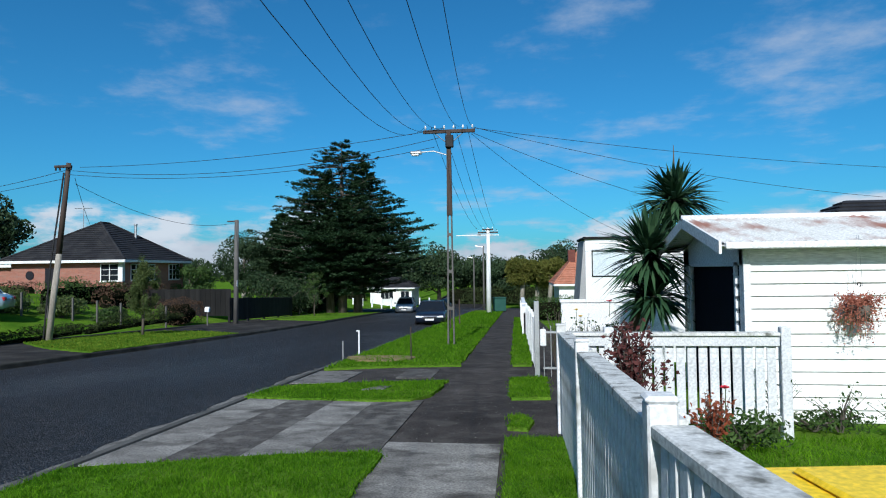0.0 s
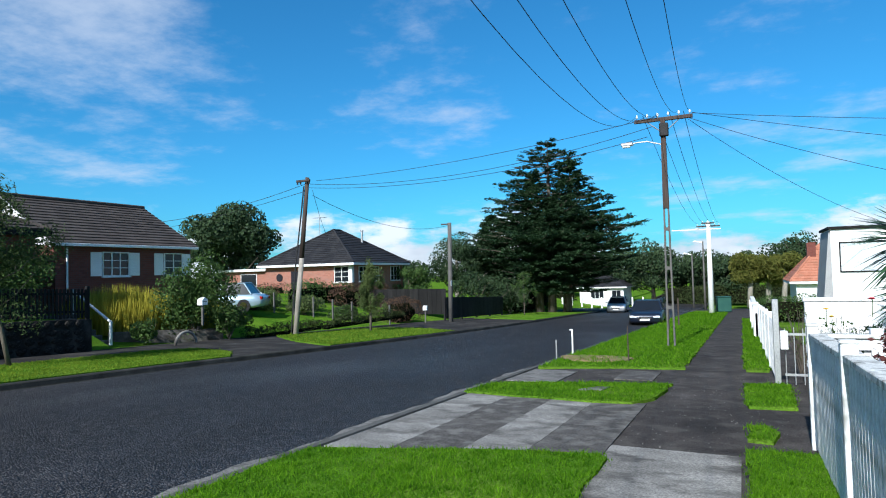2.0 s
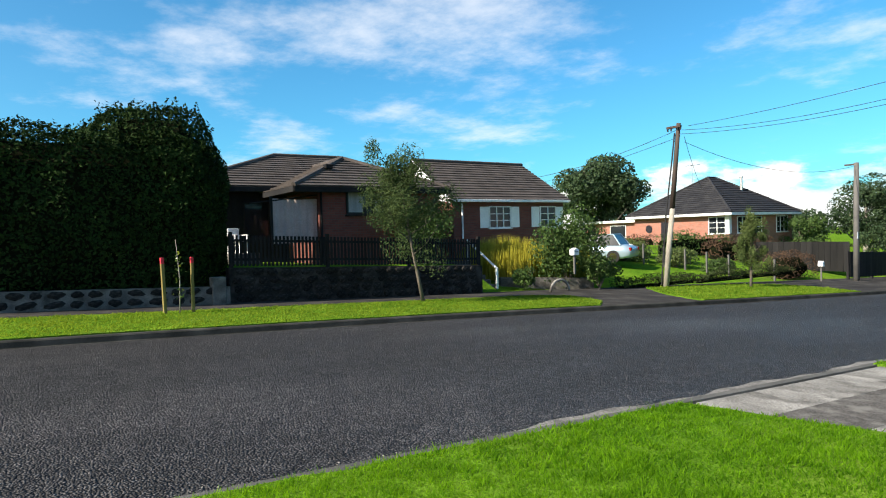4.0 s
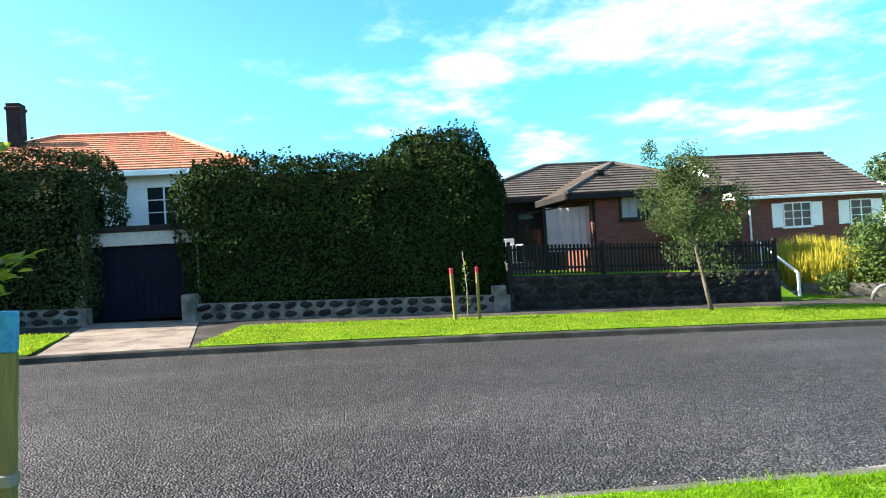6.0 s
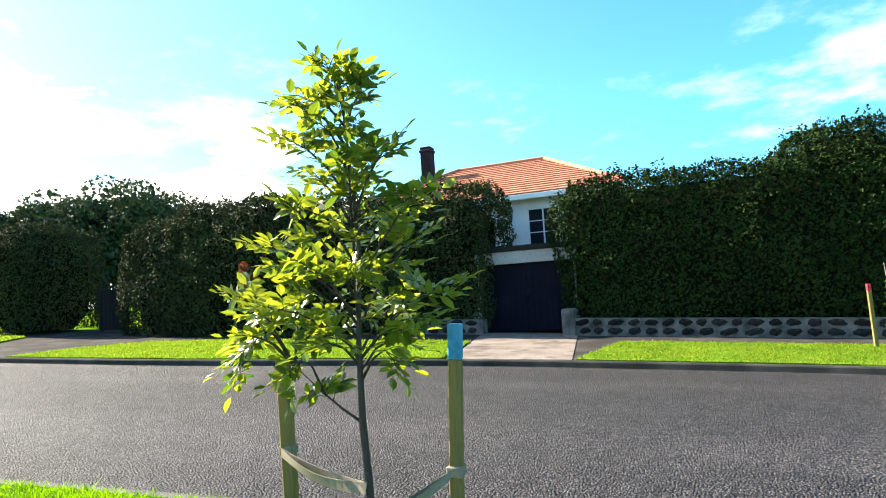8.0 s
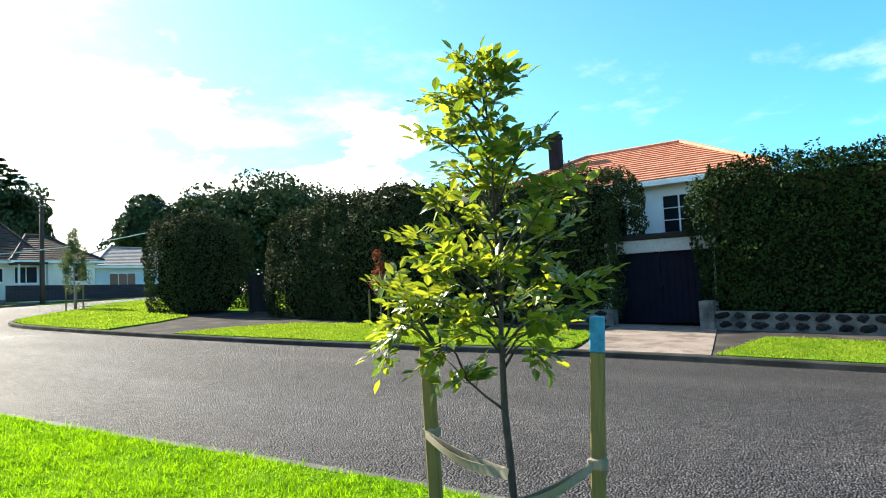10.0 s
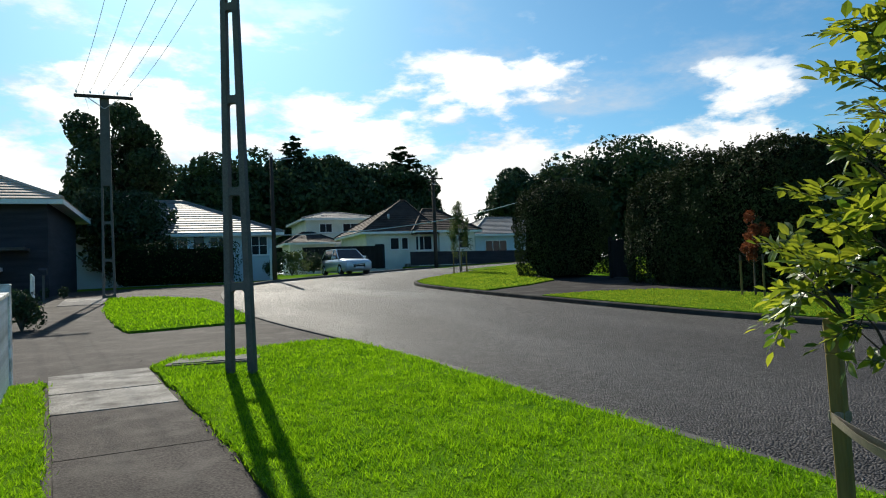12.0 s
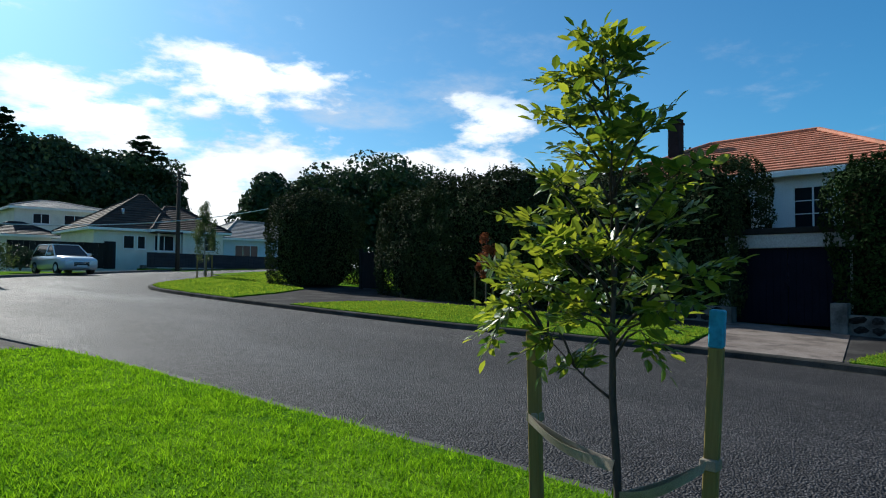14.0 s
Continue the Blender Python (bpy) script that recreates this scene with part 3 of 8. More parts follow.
build_ground()
solo("road", strip(NK, FK, 10, lambda k: -0.11 + 0.07 * math.sin(math.pi * k)), M_ASPHALT, "dark grey chip-seal road surface, dry and worn", "road", "structure")
m = MB().prism([(-75, 70), (60, 70), (60, 79), (-75, 79)], lambda x, y: gz(x, y) - 0.2, lambda x, y: gz(x, y) - 0.015)
solo("road_cross", m, M_ASPHALT, "dark grey cross street at the foot of the road", "road", "structure")


def kerb(name, line, side, label, mat, lip=0.30):
    """A kerb: gutter lip on the road's side and a rounded upstand."""
    m = MB()
    t = np.gradient(line, axis=0)
    t /= np.linalg.norm(t, axis=1, keepdims=True)
    nrm = np.stack([-t[:, 1], t[:, 0]], 1) * side
    prof = [(lip, -0.125), (0.02, -0.10), (0.0, -0.01), (-0.02, 0.012), (-0.13, 0.016), (-0.15, -0.05)]
    for p, q in zip(line, nrm):
        for o, z in prof:
            x, y = p + q * o
            m.v.append((x, y, gz(x, y) + z))
    n = len(prof)
    m.f = [(j * n + i, j * n + i + 1, (j + 1) * n + i + 1, (j + 1) * n + i) for j in range(len(line) - 1) for i in range(n - 1)]
    solo(name, m, mat, label, "kerb", "structure")


kerb("kerb_near", NK, -1, "low weathered concrete kerb along the grass verge", M_KERB, 0.2)
kerb("kerb_far", FK, 1, "weathered concrete kerb on the far side, its face's shade put into the colour", M_KERB_D, 0.06)


def sheet_between(fa, fb, y0, y1, n, cols, z):
    m = MB()
    for j in range(n + 1):
        y = y0 + (y1 - y0) * j / n
        for k in range(cols + 1):
            x = fa(y) + (fb(y) - fa(y)) * k / cols
            m.v.append((x, y, gz(x, y) + z))
    w = cols + 1
    m.f = [(j * w + i, j * w + i + 1, (j + 1) * w + i + 1, (j + 1) * w + i) for j in range(n) for i in range(cols)]
    return m


solo("pavement_near", sheet_between(lambda y: near_x(y) + 0.14, lambda y: fence_x(y) + 1.2, -33, 70, 200, 5, -0.012), M_PATH, "dark patched asphalt footpath and drive crossings", "pavement", "structure")
solo("pavement_far", sheet_between(lambda y: -18.3, lambda y: far_x(y) - 0.14, -26.5, 70, 190, 5, -0.012), M_FARPATH, "grey asphalt footpath and drive crossings on the far side", "pavement", "structure")


def grass_patch(name, outline, label, tuft=0.035):
    """A verge: a low mound of turf with an uneven edge."""
    rng = random.Random(len(outline) * 7 + int(outline[0][1] * 10))
    pts = []
    n = len(outline)
    for i in range(n):
        (x0, y0), (x1, y1) = outline[i], outline[(i + 1) % n]
        k = max(1, int(math.hypot(x1 - x0, y1 - y0) / 0.35))
        for j in range(k):
            t = j / k
            pts.append((x0 + (x1 - x0) * t + rng.uniform(-0.045, 0.045), y0 + (y1 - y0) * t + rng.uniform(-0.045, 0.045)))
    m = MB()
    m.prism(pts, lambda x, y: gz(x, y) - 0.1, lambda x, y: gz(x, y) + tuft)
    solo(name, m, M_GRASS, label, "grass verge", "structure")
    return pts


VERGE_A = [(near_x(y) + 0.16, y) for y in np.linspace(-11.2, 5.5, 22)] + [(-2.8, 6.1), (-1.5, 6.45)] + [(path_l(y) - 0.03, y) for y in np.linspace(6.3, -10.2, 20)] + [(-0.25, -10.75), (-1.4, -11.1), (-2.4, -11.3)]
VERGE_B = [(-4.3, 9.75), (-3.4, 9.62), (-2.2, 9.6), (-1.6, 9.7), (-1.38, 10.2), (-1.33, 11.95), (-2.6, 11.6), (-3.7, 11.2), (-4.25, 10.8)]
VERGE_C = [(-4.2, 13.5), (-3.4, 14.0), (-1.33, 14.6), (-1.33, 25), (-1.33, 45), (-1.4, 66), (-4.3, 66), (-4.4, 45), (-4.3, 25), (-4.28, 16)]
VERGE_D = [(0.5, -14.85), (-0.8, -15.0), (-2.0, -15.1), (-2.0, -16.5), (-1.75, -20.5), (-1.35, -23.2), (-0.2, -25.2), (1.7, -26.4), (1.5, -22), (1.35, -20), (0.72, -15.6)]
VERGE_E = [(path_r(y) + 0.03, y) for y in np.linspace(-9.7, 7.2, 16)] + [(fence_x(y) + 0.02, y) for y in np.linspace(7.3, -9.7, 14)]
VERGE_F = [(-0.15, 10.0), (0.5, 10.1), (0.55, 12.6), (-0.15, 12.4)]
VERGE_G = [(-0.15, 14.6), (0.35, 14.7), (0.25, 45), (-0.2, 45)]
VERGE_H = [(-0.14, 7.75), (0.1, 7.7), (0.16, 8.2), (0.1, 8.62), (-0.12, 8.58)]
VERGE_J = [(3.3, -20.2), (3.75, -21.5), (4.6, -24.0), (5.6, -27.6), (4.6, -27.8), (3.9, -25.2), (3.3, -23.0)]
VERGES_NEAR = [VERGE_A, VERGE_B, VERGE_C, VERGE_D, VERGE_E, VERGE_F, VERGE_G, VERGE_H, VERGE_J]
FAR_A = [(far_x(y) - 0.16, y) for y in np.linspace(-2.95, 13.0, 16)] + [(-13.6, 14.2), (-15.4, 14.6), (-16.0, 13.6)] + [(-16.0, y) for y in (12, 8, 4, 0, -2.6)]
FAR_B = [(far_x(y) - 0.16, y) for y in np.linspace(17.2, 26.4, 9)] + [(-14.2, 27.6), (-16.3, 27.9), (-17.0, 26), (-17.2, 20.5), (-14.5, 18.3)]
FAR_C = [(far_x(y) - 0.16, y) for y in np.linspace(40, 60, 8)] + [(-17.5, 60), (-17.5, 42)]
FAR_D = [(far_x(y) - 0.16, y) for y in np.linspace(-16.4, -5.6, 12)] + [(-15.6, -6.3), (-15.2, -13), (-14.2, -15.8), (-12.2, -16.6)]
FAR_E = [(-10.1, -19.6), (-9.95, -22), (-9.95, -24.8), (-10.5, -26.8), (-11.8, -28.7), (-14.6, -31.6), (-18.8, -35.6), (-24.7, -41), (-26, -38), (-17.5, -27.5), (-15.6, -26.6), (-15.5, -24.5), (-14.9, -22.6), (-12.6, -20.9)]
FAR_F = [(-17.7, -20.3), (-18.4, -23.0), (-19.6, -25.5), (-22, -30), (-28, -32), (-26, -22), (-20.5, -20.5)]
for o in VERGES_NEAR:
    grass_patch("grass_verge", o, "bright green mown grass verge beside the footpath")
for o in (FAR_A, FAR_B, FAR_C, FAR_D, FAR_E, FAR_F):
    grass_patch("grass_verge", o, "bright green mown grass verge on the far side")

m = sheet_between(lambda y: near_x(y) - 0.32 + 0.05 * math.sin(y * 2.3) + 0.03 * math.sin(y * 7.1), lambda y: near_x(y) - 0.012, 3.6, 14.2, 90, 2, -0.086)
solo("gutter_strip", m, M_CONC_M, "pale gritty concrete gutter before the drive crossing", "gutter", "structure")

# drive crossing: worn concrete strips, and the pale footpath slab
for x0, x1, y0, y1, mt in ((-4.24, -3.55, 5.75, 9.85, M_CONC), (-3.545, -2.84, 6.0, 9.75, M_CONC_D), (-2.835, -2.2, 6.2, 9.7, M_CONC), (-2.195, -1.46, 6.5, 9.8, M_CONC_D), (-1.45, -0.2, 2.2, 4.35, M_CONC_D), (-1.45, -0.2, 4.4, 7.0, M_CONC), (-4.24, -3.3, 11.5, 13.4, M_CONC_M), (-2.4, -1.7, 12.4, 13.9, M_CONC_D)):
    m = MB().prism([(x0, y0), (x1, y0 + 0.08), (x1, y1), (x0, y1)], lambda x, y: gz(x, y) - 0.05, lambda x, y: gz(x, y) + 0.004)
    solo("paving_slab", m, mt, "worn stained concrete slab of the drive crossing", "paving", "structure")
for y0, y1 in ((-10.3, -9.0), (-8.95, -7.9)):
    m = MB().prism([(path_l(y0) + 0.02, y0), (path_r(y0) - 0.02, y0), (path_r(y1) - 0.02, y1), (path_l(y1) + 0.02, y1)], lambda x, y: gz(x, y) - 0.05, lambda x, y: gz(x, y) + 0.004)
    solo("paving_slab", m, M_CONC, "pale worn concrete slab in the footpath", "paving", "structure")
for k in range(6):
    y0, y1 = -7.85 + 1.66 * k, -7.85 + 1.66 * k + 1.64
    m = MB().prism([(path_l(y0) + 0.03, y0), (path_r(y0) - 0.03, y0), (path_r(y1) - 0.03, y1), (path_l(y1) + 0.03, y1)], lambda x, y: gz(x, y) - 0.05, lambda x, y: gz(x, y) + 0.003)
    solo("paving_slab", m, M_PATH, "dark worn asphalt bay of the footpath", "paving", "structure")
for y0, y1, mt in ((-27.6, -25.8, M_CONC), (-25.75, -24.0, M_CONC_M)):
    m = MB().prism([(path_l(y0) + 0.05, y0), (path_r(y0), y0), (path_r(y1), y1), (path_l(y1) + 0.05, y1)], lambda x, y: gz(x, y) - 0.05, lambda x, y: gz(x, y) + 0.004)
    solo("paving_slab", m, mt, "pale worn concrete slab in the footpath", "paving", "structure")
m = MB().prism([(-12.3, -5.5), (-12.6, -3.05), (-18.3, -4.1), (-18.3, -6.9)], lambda x, y: gz(x, y) - 0.05, lambda x, y: gz(x, y) + 0.004)
solo("driveway_slab", m, M_DRIVE, "pale concrete drive up to the dark garage door", "driveway", "structure")

# ---- foliage ----
def hedge(name, blocks, material, seed, label, category="hedge", density=330, size=0.105, base=None):
    """A clipped hedge: a core coloured as its inner shade, and leaves on an uneven rounded skin. blocks: (x0, x1, y0,
    y1, height, squareness).
    """
    rng = np.random.default_rng(seed)
    x, y = (blocks[0][0] + blocks[0][1]) / 2, (blocks[0][2] + blocks[0][3]) / 2
    z = gz(x, y) if base is None else base
    ob = thing(name, x, y, z, 0, label, category)
    core, cs, ns = MB(), [], []
    for x0, x1, y0, y1, h, ex in blocks:
        cx, cy, a, b = (x0 + x1) / 2 - x, (y0 + y1) / 2 - y, (x1 - x0) / 2, (y1 - y0) / 2
        k0 = 0.34 if h < 3 else 0.5
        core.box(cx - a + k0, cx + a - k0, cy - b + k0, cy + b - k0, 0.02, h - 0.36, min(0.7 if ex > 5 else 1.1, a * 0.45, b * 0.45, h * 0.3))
        area = 2 * (a + b) * 2 * h + 4 * a * b
        n = int(area * density)
        # points on a box-like superellipsoid
        u = rng.uniform(-1, 1, (n, 3))
        face = rng.choice(5, n, p=np.array([b * h, b * h, a * h, a * h, 2 * a * b * 1.2]) / (2 * b * h + 2 * a * h + 2.4 * a * b))
        s = np.where(face[:, None] == 0, [1, 0, 0], 0) + np.where(face[:, None] == 1, [-1, 0, 0], 0) + np.where(face[:, None] == 2, [0, 1, 0], 0) + np.where(face[:, None] == 3, [0, -1, 0], 0) + np.where(face[:, None] == 4, [0, 0, 1], 0)
        u = np.where(s != 0, s, u)
        u[:, 2] = np.abs(u[:, 2])
        r = (np.abs(u) ** ex).sum(1, keepdims=True) ** (1 / ex)
        p = u / r
        nr = np.sign(p) * np.abs(p) ** (ex - 1)
        p = p * [a, b, h] + [cx, cy, 0]
        bump = np.array([noise.noise(Vector((q[0] * 0.7 + seed, q[1] * 0.7, q[2] * 0.7))) * 0.3 + noise.noise(Vector((q[0] * 2.3, q[1] * 2.3 + seed, q[2] * 2.3))) * 0.17 for q in p])
        nn = nr / np.maximum(np.linalg.norm(nr, axis=1, keepdims=True), 1e-6)
        p = p + nn * (bump - np.abs(rng.normal(0, 0.14, n)))[:, None]
        # narrower at the foot, and loose sprigs along the top
        foot = np.clip(1 - p[:, 2] / (0.75 * h), 0, 1)[:, None] ** 1.3 * (0.3 if h > 3 else 0.0)
        p = p - np.clip((p - [cx, cy, 0]) / [a, b, 1.0], -1, 1) * [1, 1, 0] * foot
        nt = int(4 * a * b * 14 if h > 3 else 0)
        for q in p[rng.choice(np.flatnonzero(p[:, 2] > 0.8 * h), nt)] if nt else ():
            ln = rng.uniform(0.1, 0.32)
            w = q + np.array([rng.normal(0, 0.3), rng.normal(0, 0.3), 1.0]) * ln * np.linspace(0.2, 1, 7)[:, None] + rng.normal(0, 0.025, (7, 3))
            cs.append(w)
            ns.append(rng.normal(size=(7, 3)) + [0, 0, 0.5])
        k = p[:, 2] > 0.04
        cs.append(p[k])
        ns.append((nn + rng.normal(0, 0.5, (n, 3)))[k])
    cs, ns = np.concatenate(cs), np.concatenate(ns)
    part("core", core, M_CORESHADE, ob, "plain inner core, the hedge's inner shade put into its colour")
    part("leaves", leaves_mesh("leaves", cs, ns, rng.uniform(0.7, 1.3, len(cs)) * size, material, rng), None, ob)
    return ob


# near-black core colour stands in for the shade deep inside the hedges
M_CORESHADE = surf("hedge_inner_shade", (0.006, 0.008, 0.004), (0.012, 0.013, 0.007), 3, 20, 0.95, 0.4, spec=0.0)


def branches(m, base, height, rng, r0, n_limbs, spread, start=0.3, lean=(0, 0), up=0.7):
    """A tapered trunk with limbs into mb m. Returns the limbs' ends and midpoints."""
    pts, rad = [], []
    for k in range(7):
        t = k / 6
        pts.append((base[0] + lean[0] * t + rng.normal(0, 0.02) * height * 0.3 * t, base[1] + lean[1] * t + rng.normal(0, 0.02) * height * 0.3 * t, base[2] + height * t))
        rad.append(r0 * (1 - 0.85 * t))
    m.tube(pts, rad, 8)
    ends = [Vector(pts[-1])]
    for k in range(n_limbs):
        t = start + (0.95 - start) * (k + rng.uniform(0, 0.8)) / n_limbs
        i = min(5, int(t * 6))
        p = Vector(pts[i]).lerp(Vector(pts[i + 1]), t * 6 - i)
        a = k * 2.4 + rng.uniform(-0.4, 0.4)
        ln = spread * (1.15 - 0.75 * t) * rng.uniform(0.8, 1.15)
        q = p + Vector((math.cos(a), math.sin(a), up * 0.6)) * ln * 0.5
        e = q + Vector((math.cos(a + 0.3), math.sin(a + 0.3), up * 1.2)) * ln * 0.5
        m.tube([p, q, e], [r0 * (1 - 0.8 * t) * 0.5, r0 * 0.25 * (1 - 0.5 * t), r0 * 0.06], 5)
        ends += [q, e]
    return ends


def crown_points(clumps, per, rng, shell=0.55):
    """Points in and on ellipsoid clumps (centre, radii), denser on the skin."""
    cs, ns = [], []
    for c, r in clumps:
        d = rng.normal(size=(per, 3))
        d /= np.linalg.norm(d, axis=1, keepdims=True)
        k = shell + (1 - shell) * rng.uniform(0, 1, (per, 1)) ** 0.5
        cs.append(np.asarray(c) + d * k * np.asarray(r))
        ns.append(d + rng.normal(0, 0.6, (per, 3)))
    return np.concatenate(cs), np.concatenate(ns)


def round_tree(name, x, y, height, radius, material, seed, label, clumps=26, per=160, size=0.3, trunk_h=0.35, base=None, squash=0.8, bark=None, group="", flat=0.75):
    """A broadleaf tree: trunk, limbs, and a crown of many clumps with gaps."""
    rng = np.random.default_rng(seed)
    z = gz(x, y) - 0.05 if base is None else base
    ob = thing(name, x, y, z, 0, label, "tree", group)
    m = MB()
    branches(m, (0, 0, 0), height * 0.8, rng, 0.035 * height, 9, radius * 0.9, trunk_h)
    part("trunk", m, bark or M_BARK, ob, smooth=True)
    cl = []
    c0 = height * (trunk_h + 1) / 2
    for k in range(clumps):
        d = rng.normal(size=3)
        d /= np.linalg.norm(d)
        q = d * np.array([radius, radius, height * (1 - trunk_h) / 2 * squash]) * rng.uniform(0.45, 0.85)
        r = radius * rng.uniform(0.24, 0.42)
        cl.append(((q[0], q[1], c0 + q[2]), (r, r, r * flat)))
    cs, ns = crown_points(cl, int(per * 1.45), rng)
    part("crown", leaves_mesh("crown", cs, ns, rng.uniform(0.6, 1.3, len(cs)) * size * 0.72, material, rng, 0.7), None, ob)
    return ob


def cypress(name, x, y, height, radius, seed, label, base=None, tiers=24, per=90, size=0.34, stems=((0, 0, 1.0),)):
    """A big conifer of flat layered sprays with a ragged outline. stems: leaders as (dx, dy, share of the height)."""
    rng = np.random.default_rng(seed)
    z = gz(x, y) - 0.05 if base is None else base
    ob = thing(name, x, y, z, 0, label, "tree")
    m = MB()
    cs, ns = [], []
    for dx, dy, share in stems:
        top = height * share
        m.tube([(dx * 0.7, dy * 0.7, 0), (dx * 0.8, dy * 0.8, top * 0.3), (dx, dy, top * 0.7), (dx, dy, top * 0.97)], [height * 0.027, height * 0.022, height * 0.011, 0.03], 8)
        for k in range(tiers):
            t = 0.14 + 0.86 * (k + rng.uniform(0, 0.5)) / tiers
            full = float(np.interp(t * share, [0.1, 0.2, 0.3, 0.42, 0.55, 0.78, 0.9, 1.0], [0.5, 0.66, 0.9, 1.0, 0.90, 0.66, 0.44, 0.06]))
            rr = radius * full * (1.0 if share == 1.0 else min(1.0, max(0.06, (1 - t) * 2.2)))
            nb = max(4, int(11 * rr / radius) + 3)
            for j in range(nb):
                a = 2 * math.pi * (j + rng.uniform(0, 0.9)) / nb
                ln = rr * rng.uniform(0.55, 1.15)
                zz = top * t + rng.uniform(-0.2, 0.2)
                tip = 0.07 * ln * rng.uniform(0.2, 1.4)
                s0 = np.array([dx, dy, zz + 0.02 * ln])
                e = np.array([dx + math.cos(a) * ln, dy + math.sin(a) * ln, zz + tip])
                if j % 2 == 0:
                    m.tube([tuple(s0), tuple((s0 + e) / 2 - [0, 0, 0.05 * ln]), tuple(e)], [0.07, 0.045, 0.012], 4)
                side = np.array([-math.sin(a), math.cos(a), 0])
                # side sprays along the bough, each a flat ragged fan
                for f in range(max(3, int(ln * 1.6))):
                    q0 = rng.uniform(0.28, 1.0)
                    sgn = rng.choice([-1.0, 1.0])
                    wl_ = ln * 0.34 * (1.15 - 0.75 * q0) * rng.uniform(0.6, 1.2)
                    o = s0 + (e - s0) * q0 - [0, 0, 0.18 * ln * q0 * (1 - q0)]
                    dr = (side * sgn * 0.8 + (e - s0) / max(ln, 0.01) * 0.7) * wl_
                    n = max(6, int(per * 0.28))
                    u = rng.uniform(0, 1, (n, 1))
                    p = o + dr * u + rng.normal(0, 0.10, (n, 3)) * [1.3, 1.3, 0.55] + np.array([0, 0, 0.10]) * u
                    cs.append(p)
                    ns.append(np.array([0, 0, 1.0]) + rng.normal(0, 0.35, (n, 3)))
    part("trunk", m, M_BARK, ob, smooth=True)
    cs, ns = np.concatenate(cs), np.concatenate(ns)
    part("crown", leaves_mesh("crown", cs, ns, rng.uniform(0.6, 1.3, len(cs)) * size, L_CONIFER, rng, 0.4), None, ob)
    return ob


def bush(name, x, y, rx, ry, h, material, seed, label, n=1800, size=0.12, base=None, category="shrub", clumps=14):
    rng = np.random.default_rng(seed)
    z = gz(x, y) if base is None else base
    ob = thing(name, x, y, z, 0, label, category)
    m = MB()
    for k in range(6):
        a = k * 1.05
        m.tube([(0, 0, 0), (math.cos(a) * rx * 0.25, math.sin(a) * ry * 0.25, h * 0.4), (math.cos(a) * rx * 0.55, math.sin(a) * ry * 0.55, h * 0.8)], [0.03, 0.02, 0.006], 5)
    part("stem", m, M_BARK, ob)
    cl = []
    for k in range(clumps):
        d = rng.normal(size=3)
        d /= np.linalg.norm(d)
        q = d * np.array([rx * 0.68, ry * 0.68, h * 0.36]) * rng.uniform(0.4, 1)
        r = rng.uniform(0.28, 0.5)
        cl.append(((q[0], q[1], h * 0.52 + q[2]), (rx * r, ry * r, h * 0.5 * r + 0.03)))
    cs, ns = crown_points(cl, n // clumps, rng)
    k = cs[:, 2] > 0.01
    part("leaves", leaves_mesh("leaves", cs[k], ns[k], rng.uniform(0.6, 1.3, k.sum()) * size, material, rng), None, ob)
    return ob


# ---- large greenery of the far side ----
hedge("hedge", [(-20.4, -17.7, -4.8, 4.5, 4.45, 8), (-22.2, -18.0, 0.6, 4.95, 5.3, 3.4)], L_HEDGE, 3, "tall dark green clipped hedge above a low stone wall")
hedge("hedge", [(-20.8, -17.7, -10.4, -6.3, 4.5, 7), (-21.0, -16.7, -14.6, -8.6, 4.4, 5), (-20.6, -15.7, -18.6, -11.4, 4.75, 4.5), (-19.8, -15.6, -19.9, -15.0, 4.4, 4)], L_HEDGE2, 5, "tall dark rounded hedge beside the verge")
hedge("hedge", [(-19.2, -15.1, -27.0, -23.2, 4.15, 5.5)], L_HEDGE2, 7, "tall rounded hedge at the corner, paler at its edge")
cypress("cypress_tree", -16.2, 58.0, 16.3, 6.6, 11, "large dark spreading conifer with layered boughs", base=-2.4, tiers=27, per=100, size=0.30, stems=((0, 0, 1.0), (1.9, 0.6, 0.885), (-1.5, -0.5, 0.80)))
round_tree("street_tree", 2.9, -48, 12.6, 3.5, L_DARKTREE, 21, "tall dark rounded evergreen tree behind the houses", clumps=46, per=330, size=0.42, trunk_h=0.26, base=1.8, squash=1.0)
round_tree("garden_tree", 2.0, -41, 6.0, 3.2, L_DARKTREE, 22, "dense dark garden tree above a clipped hedge", clumps=34, per=260, size=0.32, trunk_h=0.03, base=1.6)
for k, (x, y, h, r) in enumerate(((-6, -88, 16.6, 7.5), (-13, -90, 17.6, 8), (-20, -88, 17.2, 8), (-28, -90, 16.8, 8), (-0.5, -92, 13.5, 5), (-35, -91, 16.6, 6), (-57, -80, 17.5, 8), (-51, -86, 16, 6), (-61, -71, 18, 9), (-24, -96, 17.6, 7), (-9, -97, 17, 7), (-67, -61, 13.5, 8), (-72, -51, 12.5, 8), (-76, -40, 11.5, 8), (-76, -27, 11, 8))):
    round_tree("woodland_tree", x, y, h, r, L_DARKTREE, 40 + k, "dark dense woodland tree on the rise behind the houses", clumps=84, per=200, size=0.85, trunk_h=0.02, base=1.6, squash=1.0, group="trees on the rise")
round_tree("garden_tree", -41.6, 43.6, 9.0, 4.4, L_DARKTREE, 31, "dark dense rounded tree between the houses", clumps=46, per=300, size=0.4, trunk_h=0.12, base=0.0)

